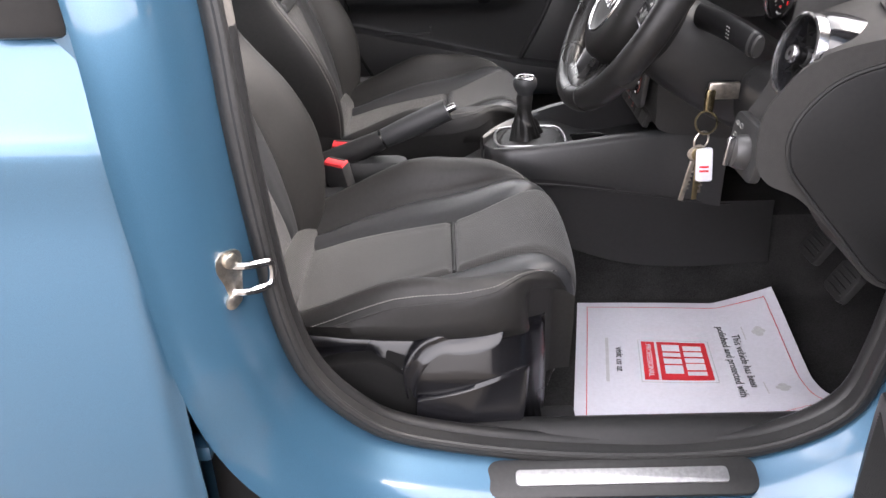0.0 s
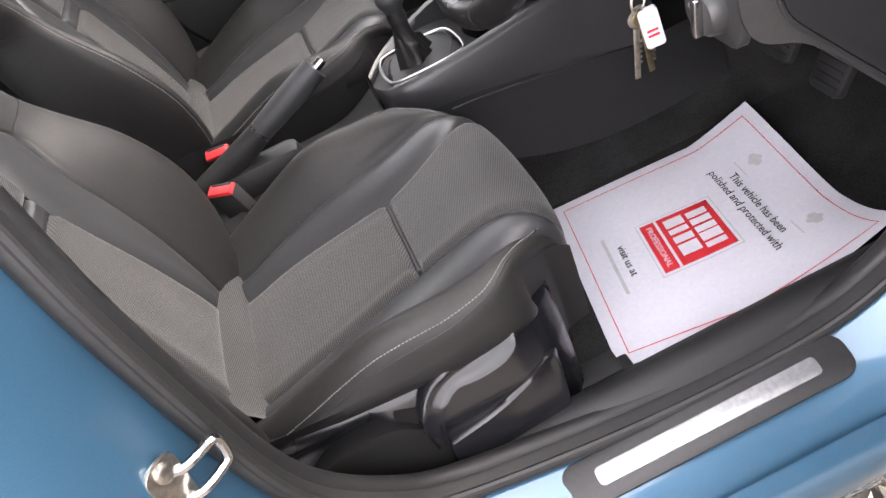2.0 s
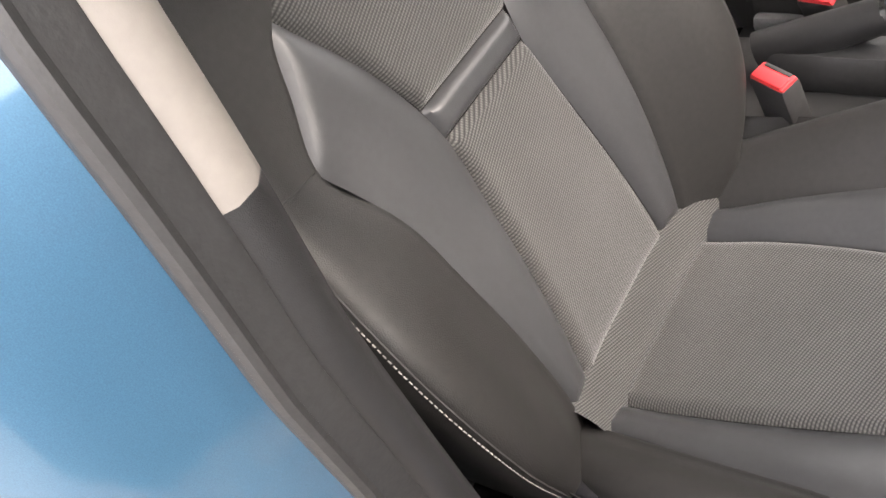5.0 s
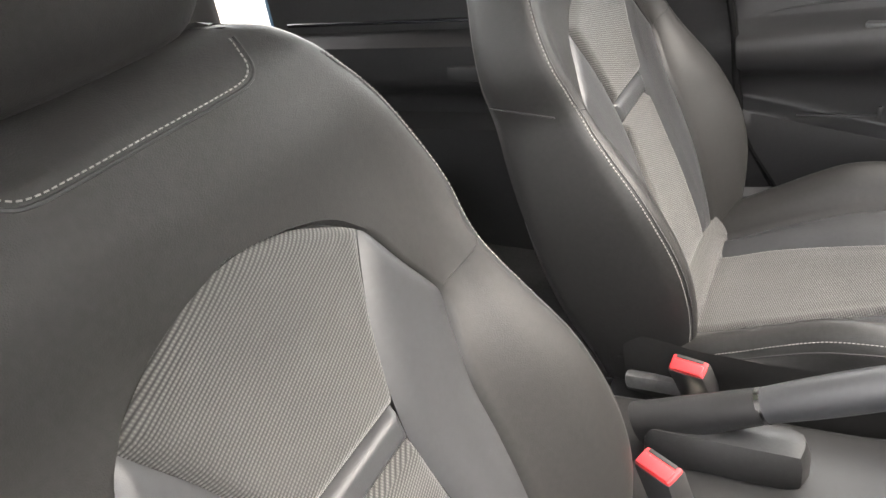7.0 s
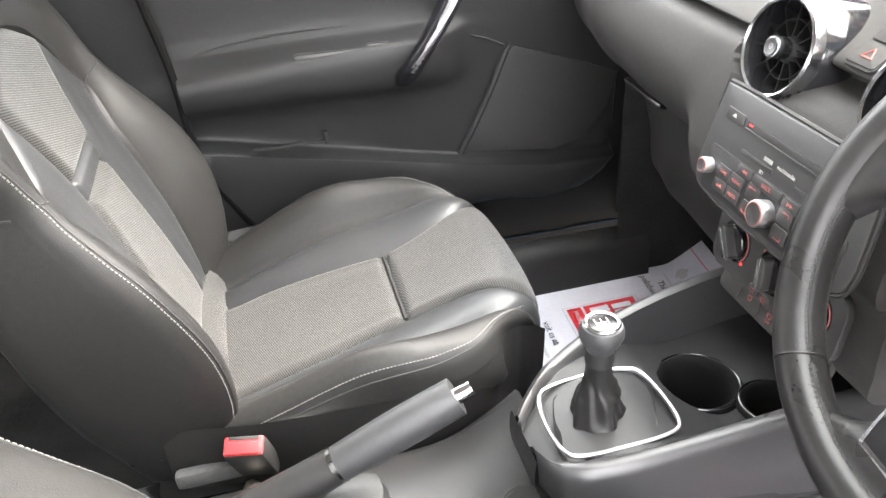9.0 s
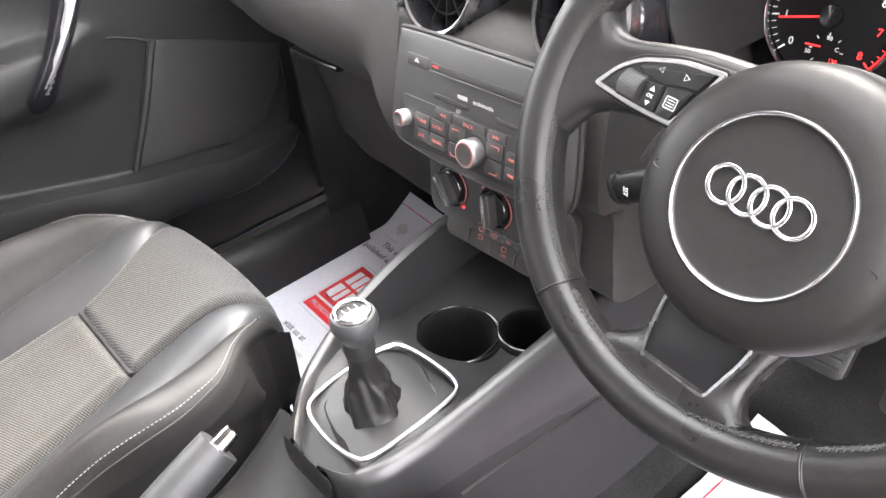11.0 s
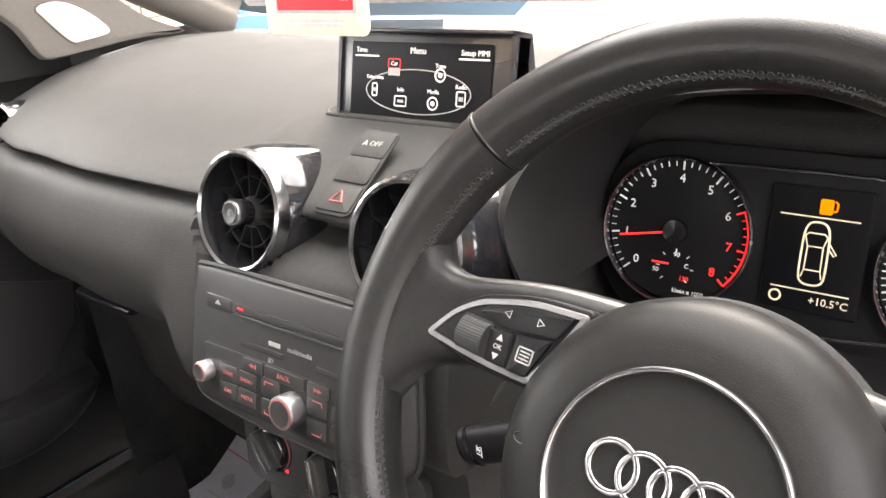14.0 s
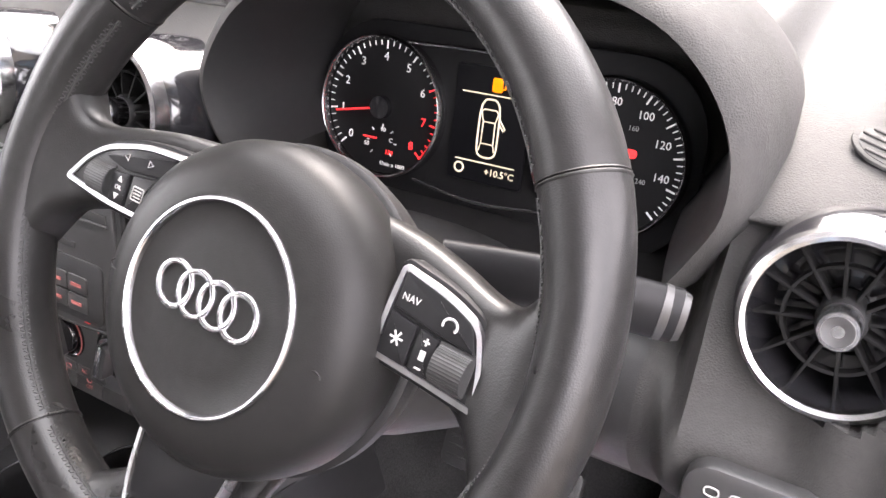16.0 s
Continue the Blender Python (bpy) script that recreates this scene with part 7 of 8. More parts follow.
part("cover_line", tube(cr([(0.13, -0.075, 0.5135), (0.2, -0.05, 0.517), (0.27, -0.04, 0.524), (0.3, -0.035, 0.538)], 20), 0.0012, 5), SEAM_AND_SHADE, con)
part("plug", tube([(0.295 + 0.02 * math.cos(t), -0.055 + 0.022 * math.sin(t), 0.536 + 0.012 * math.cos(t)) for t in np.linspace(0, 2 * math.pi, 30, endpoint=False)], 0.001, 5, True), SEAM_AND_SHADE, con)
# cup holders, coloured near-black for the shade inside them
for x, y, r in CUPS:
    z = float(tray_z(x))
    part("cup_holder", lathe([(0, -0.07), (r - 0.008, -0.068), (r - 0.004, -0.01), (r - 0.003, 0.001), (r, 0.004), (r + 0.004, 0.0035), (r + 0.006, 0.0005), (r + 0.006, -0.001), (r - 0.001, -0.012), (r - 0.005, -0.0725), (0, -0.0745), (0, -0.07)], pose(x, y, z), 44), BLACK_AND_SHADE, con, "round cup holder")
    part("holder_rim", tube([(x + (r + 0.002) * math.cos(t), y + (r + 0.002) * math.sin(t), z + 0.0035) for t in np.linspace(0, 2 * math.pi, 44, endpoint=False)], 0.0012, 6, True), GLOSS_TRIM, con)
part("socket", lathe([(0, 0), (0.014, 0), (0.014, 0.012), (0.012, 0.014), (0, 0.014)], axes_at((0.66, 0.02, 0.598), (0, 1, 0), (0.3, 0, 1)), 24), GLOSS_TRIM, con)
part("socket", lathe([(0, 0), (0.009, 0), (0.009, 0.012), (0, 0.012)], axes_at((0.655, -0.015, 0.594), (0, 1, 0), (0.3, 0, 1)), 20), GLOSS_TRIM, con)

# gear lever
gl = thing("gear_lever", (0.395, -0.015, 0.59), "black leather gear lever with chrome-topped knob and gathered gaiter", "gear lever")
fr = cr([(0.338, -0.05), (0.35, -0.064), (0.4, -0.066), (0.445, -0.062), (0.458, -0.05), (0.46, -0.015), (0.455, 0.022), (0.44, 0.034), (0.4, 0.036), (0.356, 0.03), (0.342, 0.018), (0.336, -0.015)], 70, True)
part("gaiter_frame", tube([(x, y, 0.5965) for x, y in fr], 0.0024, 8, True), SATIN, gl, "satin chrome gaiter frame")
KNOB = V(0.388, -0.014, 0.667)
lev_ax = V(0.0, 0.02, 1.0)
rows = []
for f in np.linspace(0, 1, 26):
    ring = []
    for i, (x, y) in enumerate(inset(fr, 0.004)):
        a = 2 * math.pi * i / 70
        fold = 1 + (0.05 * math.sin(5 * a + 4 * f + 1.0) + 0.12 * math.sin(3 * a - 5 * f) + 0.05 * math.sin(9 * a + 11 * f)) * math.sin(math.pi * min(1, f * 1.1))
        e = ((1 - f) ** 2.6 * (1 + 0.25 * math.sin(a * 2 + 0.6))) if f < 1 else 0
        neck = V(KNOB[0] + 0.0125 * math.cos(a + 3.6), KNOB[1] + 0.0125 * math.sin(a + 3.6), 0)
        base = V(x, y, 0)
        c = V(KNOB[0], KNOB[1], 0)
        p = c + ((base - c) * e + (neck - c) * (1 - e)) * (fold if 0.03 < f < 0.97 else 1)
        sag = (-0.02 - 0.006 * math.sin(5 * a)) * math.sin(math.pi * min(1, f * 2.2)) if f < 0.45 else 0
        sag += 0.002 * math.sin(22 * f + 3 * a) * math.sin(math.pi * f)
        ring.append((p[0], p[1], 0.594 + f ** 1.25 * 0.068 + sag))
    rows.append(ring)
part("gaiter", grid(rows, loop=True), WHEEL_LEATHER, gl, "gathered black leather gaiter", 80)
part("gaiter_seam", stitches([V(*r[12]) + V(0.0, -0.001, 0.0015) for r in rows[1:14]], 0.006, 0.0007), SEAM_AND_SHADE, gl)
km = axes_at(tuple(KNOB), (1, 0, 0), (0, 1, 0.0))
part("collar", lathe([(0, -0.008), (0.0135, -0.008), (0.0145, 0.0), (0.013, 0.008), (0, 0.008)], km, 28), PLASTIC, gl)
part("knob", lathe([(0, 0.004), (0.0125, 0.004), (0.0135, 0.01), (0.0185, 0.018), (0.0208, 0.025), (0.0205, 0.031), (0.0185, 0.0355), (0, 0.0355)], km, 40), SMOOTH_LEATHER, gl, "black leather knob")
part("knob_ring", lathe([(0.0165, 0.0345), (0.017, 0.0375), (0.0155, 0.039), (0.0135, 0.0385), (0.013, 0.035), (0.0165, 0.0345)], km, 40), CHROME, gl, "chrome ring")
part("knob_badge", lathe([(0, 0.035), (0.0132, 0.035), (0.0128, 0.0372), (0, 0.0378)], km, 36), PIANO, gl, "gloss black badge with shift pattern")
sh = [rod(km @ Vector((x, -0.006, 0.0379)), km @ Vector((x, 0.006, 0.0379)), 0.0004, 5) for x in (-0.006, 0, 0.006)] + [rod(km @ Vector((-0.006, 0, 0.0379)), km @ Vector((0.006, 0, 0.0379)), 0.0006, 5)]
part("shift_pattern", join(*sh), DIM_PRINT, gl)

# handbrake
hb = thing("handbrake", (0.12, -0.008, 0.55), "black leather handbrake lever with chrome button", "handbrake")
p0, p1 = V(0.135, -0.006, 0.594), V(0.255, -0.006, 0.648)
hd = (p1 - p0) / np.linalg.norm(p1 - p0)
part("grip", sweep([p0 + hd * s for s in np.linspace(0, 0.128, 14)], lambda f: [((0.0165 + 0.0018 * math.sin(2.2 * f + 0.4)) * math.cos(t), (0.0175 + 0.003 * math.sin(2.4 * f)) * math.sin(t)) for t in np.linspace(0, 2 * math.pi, 20, endpoint=False)]), SMOOTH_LEATHER, hb, "black leather grip")
part("button", sweep([p0 + hd * s for s in (0.122, 0.138, 0.144)], lambda f: [((0.0085 - 0.0015 * f) * math.cos(t), (0.0085 - 0.0015 * f) * math.sin(t)) for t in np.linspace(0, 2 * math.pi, 18, endpoint=False)]), CHROME, hb, "chrome release button")
part("trim_ring", sweep([p0 + hd * s for s in (-0.002, 0.003)], [(0.0178 * math.cos(t), 0.0188 * math.sin(t)) for t in np.linspace(0, 2 * math.pi, 20, endpoint=False)]), CHROME, hb, "chrome trim ring")
part("lever", sweep([p0 + hd * s + V(0, 0, -0.0) for s in np.linspace(-0.13, 0.0, 10)], lambda f: [(0.018 * math.cos(t), (0.026 - 0.008 * f) * math.sin(t)) for t in np.linspace(0, 2 * math.pi, 18, endpoint=False)]), PLASTIC, hb, "black lever cover")
part("boot", box((0.1, -0.006, 0.53), (0.16, 0.05, 0.06), 0.02), RUBBER, hb)

# ---- pedals ----
for n_, y, z, x in (("brake_pedal", -0.32, 0.46, 0.86), ("clutch_pedal", -0.22, 0.47, 0.86), ("accelerator_pedal", -0.44, 0.43, 0.9)):
    ped = thing(n_, (x, y, z), "black rubber-faced foot pedal", "pedal", "foot pedals")
    pm_ = axes_at((x, y, z), (0, -1, 0), (0.5, 0, 0.87))
    part("pad", slab(rrect(0.06 if "acc" not in n_ else 0.045, 0.055 if "acc" not in n_ else 0.09, 0.01), 0.012, pm_, 0.003), RUBBER, ped)
    part("rib", join(*[box((0, b, 0.0125), (0.045, 0.004, 0.003), 0.001, pm_) for b in (-0.016, -0.005, 0.006, 0.017)]), RUBBER, ped)
    part("arm", rod((x + 0.01, y, z + 0.01), (x + 0.1, y, z + 0.22), 0.009), STEEL, ped)

# ---- paper floor mats ----


def paper_mat(name, base, fold, label, mirror=False, shift_=0.0):
    """fold(u, v): height over the floor; u across the car from the middle outwards, v from rear to front."""
    mat_ = thing(name, base, label, "paper mat", "paper floor mats")
    P = lambda u, v, lift=0.0: V(*fold(u, v)) + V(0, 0, lift)
    N = 34
    part("sheet", grid([[P(u, v) for u in np.linspace(0, 1, N)] for v in np.linspace(0, 1, N)]), PAPER, mat_, "white paper sheet")
    side_u = (lambda u: u) if not mirror else (lambda u: 1 - u)
    flat = lambda a, b, lift: P(side_u(a), b if b < 0.06 or b > 0.94 else b + shift_ * math.sin(math.pi * b), lift)

    def patch(a0, a1, b0, b1, lift, material, n="print", k=6):
        part(n, grid([[flat(a, b, lift) for a in np.linspace(a0, a1, k)] for b in np.linspace(b0, b1, k)]), material, mat_)

    for a0, a1, b0, b1 in ((0.05, 0.95, 0.05, 0.0535), (0.05, 0.95, 0.9465, 0.95), (0.05, 0.0545, 0.05, 0.95), (0.9455, 0.95, 0.05, 0.95)):
        patch(a0, a1, b0, b1, 0.0012, RED, "border", 24)
    patch(0.335, 0.665, 0.335, 0.665, 0.0010, GREY_INK, "logo_edge")
    patch(0.34, 0.66, 0.34, 0.66, 0.0014, PAPER, "logo_margin")
    patch(0.352, 0.648, 0.352, 0.648, 0.0018, RED, "logo_field")
    patch(0.352, 0.648, 0.416, 0.428, 0.0022, PAPER, "logo_rule")

    def words(t, size, a, b, material):
        across = np.linalg.norm(flat(a + 0.2, b, 0) - flat(a - 0.2, b, 0)) / 0.4
        deep = np.linalg.norm(flat(a, b + 0.02, 0) - flat(a, b - 0.02, 0)) / 0.04
        g = lettering(t, size, Matrix.Identity(4))
        part("printed_line", ([tuple(flat(a + x / across, b + y / deep, 0.0022 + z)) for x, y, z in g[0]], g[1], None), material, mat_)

    words("PROFESSIONAL", 0.0125, 0.5, 0.384, PAPER)
    for a, w in ((0.4, 0.036), (0.447, 0.036), (0.495, 0.036), (0.545, 0.05), (0.597, 0.03)):
        patch(a - w / 2, a + w / 2, 0.545, 0.625, 0.0023, PAPER, "logo_bar", 3)
    for a, w in ((0.4, 0.05), (0.452, 0.03), (0.503, 0.04), (0.567, 0.065)):
        patch(a - w / 2, a + w / 2, 0.45, 0.53, 0.0023, PAPER, "logo_bar", 3)
    words("This vehicle has been", 0.0175, 0.5, 0.785, INK)
    words("polished and protected with", 0.0175, 0.5, 0.735, INK)
    words("visit us at", 0.0165, 0.5, 0.235, INK)
    patch(0.33, 0.67, 0.163, 0.18, 0.0014, GREY_INK, "address_bar", 12)
    for a in (0.28, 0.72):
        part("crest", join(*[grid([[flat(a + 0.017 * math.cos(t) * r + dx_, 0.87 + 0.016 * math.sin(t) * r + dy_, 0.0015) for t in np.linspace(0, 2 * math.pi, 10)] for r in (0, 1)]) for dx_, dy_ in ((0, 0), (-0.02, 0.012), (0.02, 0.012), (0, 0.022))]), GREY_INK, mat_)
        patch(a - 0.05, a + 0.05, 0.82, 0.825, 0.0015, GREY_INK, "small_bar", 5)


def driver_fold(u, v):
    y0, y1 = -0.158 - 0.02 * v, -0.487 - 0.04 * v
    x0, x1 = 0.478 - 0.057 * u, 0.812 - 0.04 * u * u
    x, y = x0 + (x1 - x0) * v, y0 + (y1 - y0) * u
    z = 0.331 + 0.002 * math.sin(7 * u + 3 * v)
    z += 0.15 * max(0, v - 0.7) ** 1.15 * max(0, 1 - 1.6 * u) + 0.1 * max(0, (v - 0.45) / 0.55) ** 1.4 * u ** 5
    return (x, y - 0.018 * u ** 6 * v, z)


def passenger_fold(u, v):
    y0, y1 = 0.245, 0.588 + 0.012 * v
    x0, x1 = 0.425 + 0.02 * u, 0.835 + 0.03 * u
    x, y = x0 + (x1 - x0) * v, y0 + (y1 - y0) * u
    return (x, y, 0.331 + 0.002 * math.sin(6 * u + 2 * v) + 0.3 * max(0, v - 0.84) ** 1.15)


paper_mat("driver_paper_mat", (0.63, -0.34, 0.33), driver_fold, "white paper mat with red logo in the driver's footwell", False, -0.055)
paper_mat("passenger_paper_mat", (0.63, 0.34, 0.33), passenger_fold, "white paper mat with red logo in the passenger footwell", True, -0.045)

# ---- driver's door, open ----
dd = thing("driver_door", (0.8, -0.66, 0.4), "open driver's door with black trim, speaker grille and switches", "car door")
DOOR = pose(0.72, -0.68, 0, 0, 0, 70)
D = lambda d, z, off=0.0: tuple(DOOR @ Vector((-d, off, z)))
ledge = lambda d: 0.583 + 0.5 * (d - 0.037) if d < 0.3 else 0.7145 + 0.1 * (d - 0.3)
door_front = curve1([(0.3, 0.05), (0.42, 0.012), (0.55, 0.008), (0.6, 0.03), (0.66, 0.042), (0.75, 0.046), (1.0, 0.05)])


def door_off(d, z):
    low = 1 / (1 + math.exp(-max(-80, min(80, (ledge(d) - z) * 260))))
    high = max(0.0, min(1.0, (z - ledge(d)) / 0.22))
    wave = 0.11 * max(0.0, d - 0.12) / 0.3 * high * high
    return -0.022 + 0.034 * low + min(wave, 0.07) + 0.01 * math.exp(-((z - ledge(d)) / 0.012) ** 2)


rows = []
for u in np.linspace(0, 1, 70) ** 1.3:
    row = []
    for v in np.linspace(0, 1, 110):
        z = 0.33 + 0.66 * v
        d0 = float(door_front(z))
        d = d0 + u * (0.93 - d0)
        row.append(D(d, z, door_off(d, z) - 0.02 * math.exp(-(d - d0) / 0.012)))
    rows.append(row)
part("trim_panel", grid(rows), DASH, dd, "dark grey moulded door trim")
part("outer_panel", grid([[D(0.93 * u, 0.28 + 0.72 * v, -0.1 - 0.03 * math.sin(math.pi * v)) for v in np.linspace(0, 1, 20)] for u in np.linspace(0, 1, 20)]), BLUE, dd, "light blue outer panel")
part("front_edge", grid([[D(float(door_front(z)) + a, z, b) for a, b in ((0.02, -0.02), (0.008, -0.045), (0.0, -0.06), (0.0, -0.1))] for z in np.linspace(0.28, 1.0, 30)]), BLUE, dd)
FACE = DOOR @ axes_at((0, 0, 0), (-1, 0, 0), (0, 0, 1))
gril = cr([(0.045, 0.572), (0.06, 0.578), (0.13, 0.605), (0.195, 0.628), (0.21, 0.61), (0.222, 0.5), (0.226, 0.36), (0.15, 0.34), (0.09, 0.37), (0.055, 0.46)], 60, True)
spk = part("speaker_grille", grid([[D(x, z, 0.011) for x, z in gril], [D(x, z, 0.0165) for x, z in inset(gril, 0.0015)], [D(x, z, 0.0175) for x, z in inset(gril, 0.004)]], loop=True, cap=True), PANEL, dd, "ribbed speaker grille")
ribs = []
for z in np.arange(0.4, 0.565, 0.0042):
    xs = [x for x, zz in gril if abs(zz - z) < 0.012]
    if xs and max(xs) - min(xs) > 0.03:
        ribs.append(rod(D(0.068 if z > 0.45 else 0.09, z, 0.018), D(0.208, z, 0.018), 0.0011, 5))
part("grille_rib", join(*ribs), PLASTIC, spk)
pock = cr([(0.245, 0.33), (0.247, 0.55), (0.255, 0.655), (0.275, 0.685), (0.31, 0.695), (0.5, 0.7), (0.56, 0.66), (0.58, 0.5), (0.58, 0.33)], 70)
pk = part("door_pocket", grid([[D(x, z, 0.0) for x, z in pock], [D(x, z, 0.02) for x, z in pock], [D(x, z, 0.026) for x, z in inset(pock, 0.004)], [D(x, z, 0.026) for x, z in inset(pock, 0.016)], [D(x, z, 0.021) for x, z in inset(pock, 0.02)], [D(0.41, 0.33 + (z - 0.33) * 0.1, 0.021) for x, z in pock]]), DASH, dd, "dark grey door pocket")
arm = cr([(0.315, 0.33), (0.312, 0.55), (0.31, 0.68), (0.318, 0.752), (0.36, 0.765), (0.6, 0.77), (0.62, 0.6), (0.62, 0.33)], 60)
part("armrest", grid([[D(x + 0.02, z, 0.01) for x, z in arm], [D(x + 0.02, z, 0.028) for x, z in arm], [D(x + 0.02, z, 0.036) for x, z in inset(arm, 0.012)], [D(0.48, 0.33 + (z - 0.33) * 0.3, 0.04) for x, z in arm]]), PLASTIC, dd, "black armrest")
part("pull_handle", sweep([D(x + 0.015, z, 0.03) for x, z in cr([(0.318, 0.755), (0.311, 0.7), (0.313, 0.6), (0.316, 0.48), (0.316, 0.36)], 24)], [(0.003 * math.cos(t), 0.007 * math.sin(t)) for t in np.linspace(0, 2 * math.pi, 14, endpoint=False)], up=(0.9, 0.3, 0)), ALU, dd, "brushed aluminium pull handle strip")
lk = [(0.07, 0.745), (0.082, 0.762), (0.09, 0.755), (0.088, 0.7), (0.074, 0.69), (0.068, 0.7)]
lock = part("lock_switch", grid([[D(x, z, -0.024) for x, z in lk], [D(x, z, -0.018) for x, z in lk], [D(x, z, -0.0165) for x, z in inset(lk, 0.002)]], loop=True, cap=True), PIANO, dd, "black lock switch")
part("lock_mark", box((0.079, 0.722, -0.0155), (0.005, 0.01, 0.0008), 0.0002, FACE @ Matrix.Identity(4)), DIM_PRINT, lock)
bez = cr([(0.262, 0.875), (0.264, 0.84), (0.285, 0.79), (0.32, 0.775), (0.45, 0.79), (0.45, 0.9), (0.3, 0.905), (0.268, 0.898)], 60, True)
sw_ = part("switch_panel", grid([[D(x, z, -0.015) for x, z in bez], [D(x, z, 0.015) for x, z in bez], [D(x, z, 0.017) for x, z in inset(bez, 0.004)], [D(x, z, 0.013) for x, z in inset(bez, 0.008)]], loop=True, cap=True), PLASTIC, dd, "black window switch panel")
part("switch_trim", tube([D(x, z, 0.017) for x, z in cr([(0.31, 0.88), (0.308, 0.85), (0.315, 0.81), (0.335, 0.79)], 20)], 0.0028, 8), SILL_ALU, sw_, "chrome trim")
for b_ in (0.872, 0.838):
    ws_ = part("window_switch", box((0.283, b_, 0.016), (0.024, 0.03, 0.012), 0.003, FACE), GLOSS_TRIM, sw_)
    part("switch_mark", box((0.282, b_, 0.0223), (0.004, 0.007, 0.0008), 0.0002, FACE), DIM_PRINT, ws_)
bt = axes_at((0.757, -0.652, 0.643), (0.75, -0.66, 0), (0, 0, 1))
boot = part("cable_boot", lathe([(0.0, 0.002), (0.012, 0.004), (0.014, 0.014), (0.018, 0.012), (0.02, 0.005), (0.025, 0.009), (0.03, 0.004), (0.032, 0.0), (0.0, -0.002)], bt @ Matrix.Diagonal((0.75, 1.25, 1, 1)), 36), RUBBER, dd, "ribbed rubber cable boot")
part("hinge_arm", box((0.004, -0.008, 0.014), (0.016, 0.02, 0.03), 0.004, bt), STEEL, dd)
dgl = part("window", grid([[D(0.1 + 0.8 * u, 0.98 + 0.36 * v, -0.05 - 0.06 * v) for v in (0, 1)] for u in (0, 1)]), GLASS, dd)
dgl.visible_shadow = False

# ---- hanging tag ----
htag = thing("hanging_tag", (0.62, -0.001, 1.09), "cream card tag with a red panel hanging from a cord", "hanging tag")
hm_ = axes_at((0.62, -0.001, 1.095), (0, -1, 0), (0.05, 0, 1))
card = part("card", slab(rrect(0.094, 0.126, 0.006), 0.0012, hm_, 0.0003), mat("cream card", (0.72, 0.6, 0.45), 0.7), htag)
part("panel", slab(rrect(0.074, 0.104, 0.001, 2, 0, 0.003), 0.0006, hm_, 0.0002, 0.0011), GREY_INK, card)
part("red_panel", slab(rrect(0.07, 0.1, 0.001, 2, 0, 0.003), 0.0006, hm_, 0.0002, 0.0014), RED, card)
part("print_bar", join(*[box((0, b, 0.0014), (w, 0.0022, 0.0003), 0, hm_) for b, w in ((-0.0535, 0.05), (-0.0565, 0.048))]), GREY_INK, card)
part("marking", lettering("TM", 0.0055, hm_ @ Matrix.Translation((0.027, -0.0395, 0.0021)), 0.0002), PAPER, card)
part("cord", tube([(0.623, -0.001, 1.155), (0.6, -0.001, 1.2), (0.5, -0.001, 1.28)], 0.0012, 6), SEAM_AND_SHADE, htag)

# ---- outside ----
GROUND = mat("pale worn tarmac", (0.12, 0.107, 0.088), 0.9, vary=0.35, grain=0.8, grain_scale=60, stain_scale=0.8)
gsz = 400.0
ground = single("ground", ([(-gsz, -gsz, 0), (gsz, -gsz, 0), (gsz, gsz, 0), (-gsz, gsz, 0)], [(0, 1, 2, 3)], None), GROUND, "pale worn tarmac ground", "ground", kind="structure")
rng_ = random.Random(4)
GRAVEL = mat("mixed gravel", (0.24, 0.21, 0.17), 0.9, vary=0.3, stain_scale=40)
nt = GRAVEL.node_tree
gi, hs_ = nt.nodes.new("ShaderNodeNewGeometry"), nt.nodes.new("ShaderNodeHueSaturation")
ramp_ = node(nt, "ShaderNodeMapRange")
ramp_.inputs["To Min"].default_value, ramp_.inputs["To Max"].default_value = 0.35, 1.9
nt.links.new(gi.outputs["Random Per Island"], ramp_.inputs["Value"])
bsdf = nt.nodes["Principled BSDF"]
src = bsdf.inputs["Base Color"].links[0].from_socket
nt.links.new(src, hs_.inputs["Color"])
nt.links.new(ramp_.outputs["Result"], hs_.inputs["Value"])
nt.links.new(hs_.outputs["Color"], bsdf.inputs["Base Color"])
ico = [(1, 0, 0), (-1, 0, 0), (0, 1, 0), (0, -1, 0), (0, 0, 1), (0, 0, -1)]
icf = [(0, 2, 4), (2, 1, 4), (1, 3, 4), (3, 0, 4), (2, 0, 5), (1, 2, 5), (3, 1, 5), (0, 3, 5)]
gv, gf_ = [], []
for _ in range(9000):
    x, y = rng_.uniform(-0.2, 1.5), rng_.uniform(-1.5, -0.25)
    s = rng_.uniform(0.006, 0.015)
    r3 = Euler((rng_.random() * 6, rng_.random() * 6, rng_.random() * 6)).to_matrix()
    k = len(gv)
    gv += [tuple(Vector((x, y, 0.004 + rng_.random() * 0.012)) + r3 @ Vector((a * s * rng_.uniform(0.8, 1.3), b * s, c * s * rng_.uniform(0.5, 0.8)))) for a, b, c in ico]
    gf_ += [tuple(i + k for i in f) for f in icf]
single("gravel", (gv, gf_, None), GRAVEL, "loose mixed gravel beside the car", "gravel", kind="stuff", angle=20)


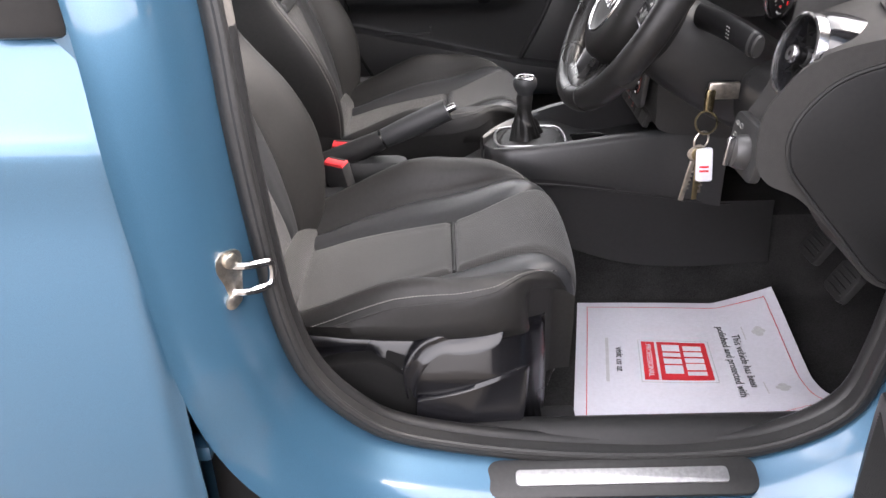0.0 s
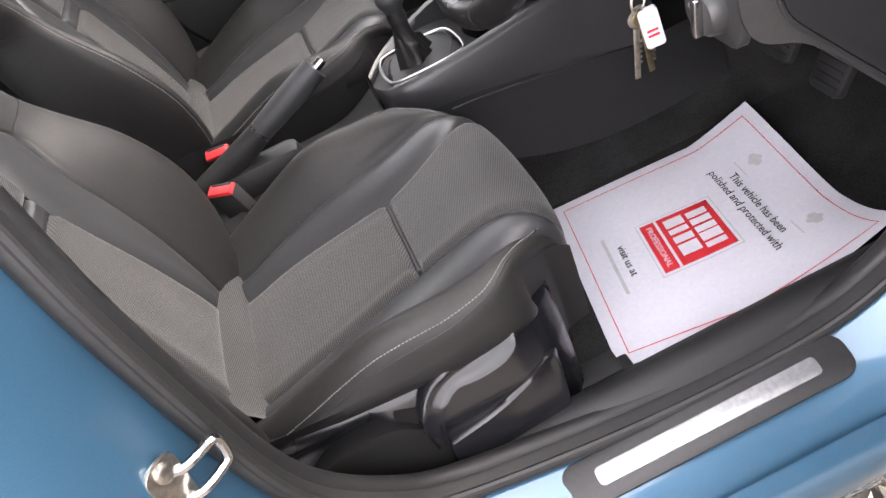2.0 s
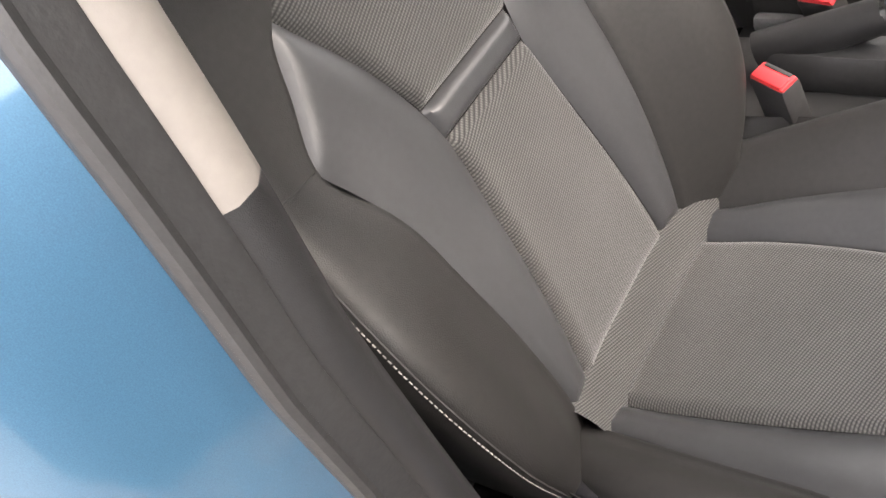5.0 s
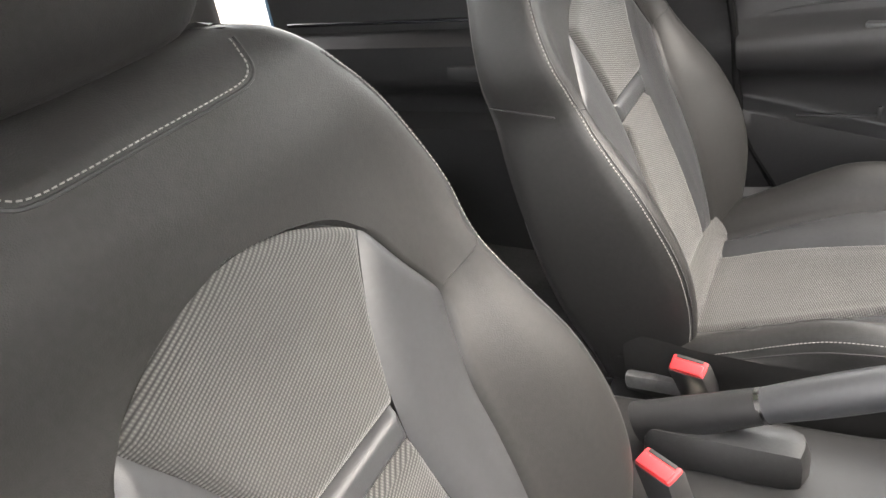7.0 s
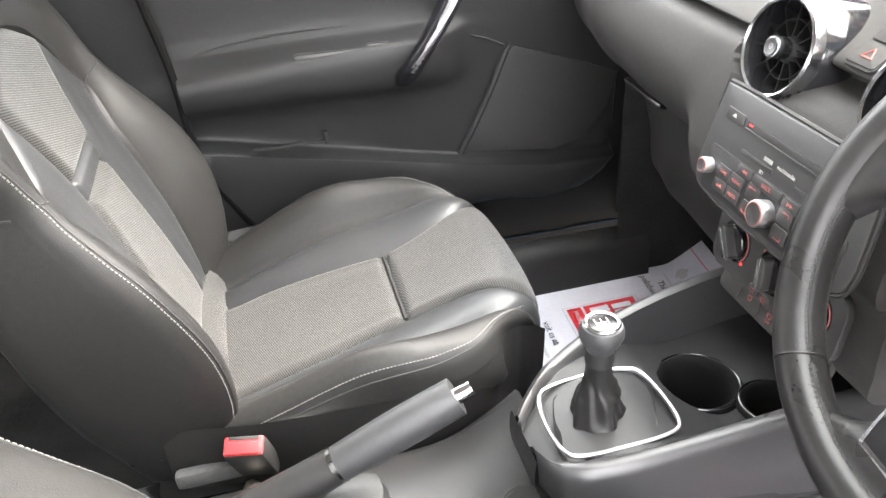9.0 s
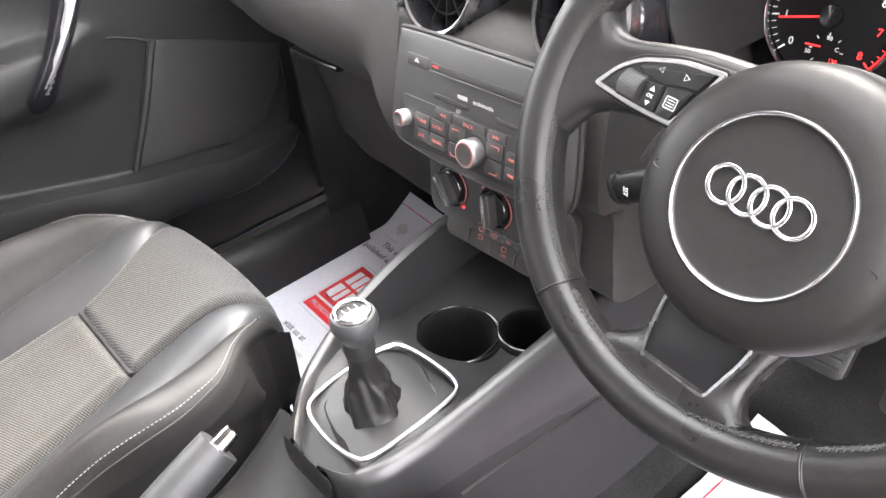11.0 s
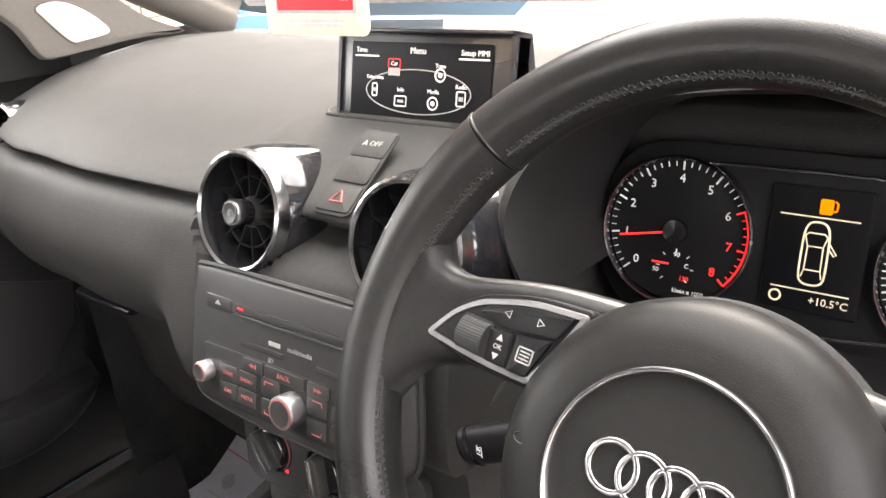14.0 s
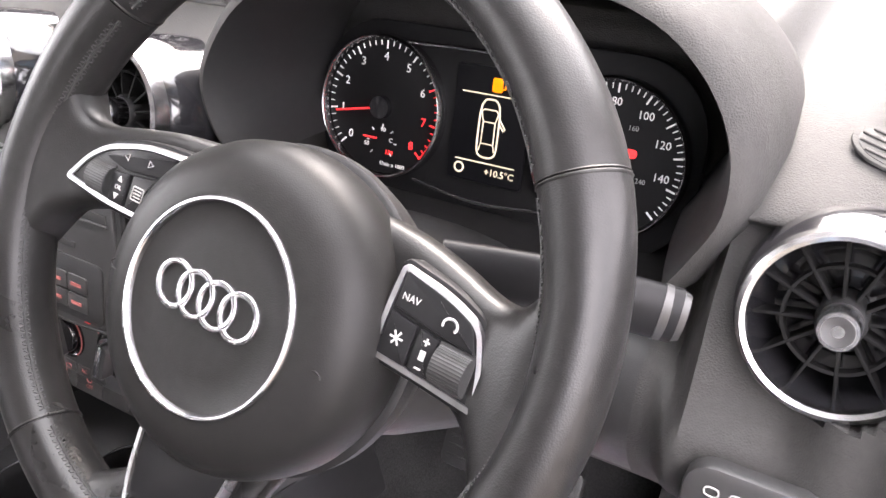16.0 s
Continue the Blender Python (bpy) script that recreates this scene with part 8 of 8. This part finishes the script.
def parked_car(x, y, turn, color, label):
    c = thing("parked_car", (x, y, 0), label, "car")
    M = pose(x, y, 0, 0, 0, turn)
    prof = [(-1.95, 0.35), (-1.98, 0.6), (-1.9, 0.9), (-1.5, 1.35), (-1.2, 1.42), (0.2, 1.4), (0.85, 1.0), (1.75, 0.85), (1.95, 0.65), (1.98, 0.35), (1.6, 0.2), (-1.6, 0.2)]
    pr = cr(prof, 70, True)
    rows = []
    for yy, k in ((-0.8, 0.93), (-0.84, 0.98), (-0.8, 1.0), (0.8, 1.0), (0.84, 0.98), (0.8, 0.93)):
        rows.append([tuple(M @ Vector((px * k, yy * (1 - 0.18 * max(0, pz - 0.9)), 0.2 + (pz - 0.2) * k))) for px, pz in pr])
    part("body", grid(rows, loop=True, cap=True), color, c)
    for sy in (-1, 1):
        wn_ = [(-1.25, 1.3), (0.1, 1.32), (0.62, 1.0), (-1.45, 0.98)]
        part("window", slab(wn_, 0.01, M @ axes_at((0, sy * 0.8, 0), (1, 0, 0), (0, 0, 1)) @ Matrix.Translation((0, 0, -0.005)), 0.002), PIANO, c)
        for wx in (-1.25, 1.25):
            wm = M @ axes_at((wx, sy * 0.8, 0.31), (1, 0, 0), (0, 0, -sy))
            w_ = part("wheel", lathe([(0, -0.06), (0.22, -0.06), (0.3, -0.06), (0.315, -0.03), (0.315, 0.06), (0.29, 0.085), (0.215, 0.085), (0.205, 0.06), (0, 0.05)], wm, 40), RUBBER, c)
            part("rim", lathe([(0.2, 0.06), (0.212, 0.088), (0.2, 0.09), (0.185, 0.07), (0.06, 0.065), (0.03, 0.078), (0, 0.078)], wm, 40), ALU, w_)
            for s_i in range(7):
                part("spoke", box((0.12, 0, 0.075), (0.15, 0.03, 0.02), 0.006, wm @ Matrix.Rotation(s_i * 2 * math.pi / 7, 4, "Z")), ALU, w_)
    part("headlamp", slab(rrect(0.3, 0.12, 0.04, 4), 0.02, M @ axes_at((1.86, -0.55, 0.68), (0, -1, 0), (0, 0, 1)), 0.005), ALU, c)
    return c


BRIGHT_BLUE = mat("bright blue paint", (0.02, 0.12, 0.55), 0.3, coat=0.8)
parked_car(8.74, 6.75, -107.5, BRIGHT_BLUE, "bright blue parked car beyond the bonnet")
STONE = mat("brown rubble stone", (0.24, 0.19, 0.13), 0.9, vary=0.5, grain=1.0, grain_scale=12, stain_scale=3)
wrng = random.Random(9)
wv, wf = [], []
for r_ in range(6):
    x = 1.0 - wrng.random() * 0.3
    while x < 22:
        w_, h_, d_ = wrng.uniform(0.25, 0.6), 0.24, wrng.uniform(-0.04, 0.04)
        g = box((x + w_ / 2, 13.0 + d_, 0.13 + r_ * 0.25), (w_ - 0.02, 0.4, h_ - 0.02), 0)
        k = len(wv)
        wv += g[0]
        wf += [tuple(i + k for i in f) for f in g[1]]
        x += w_
single("wall_garden", (wv, wf, None), STONE, "brown rubble stone garden wall", "wall", kind="structure")
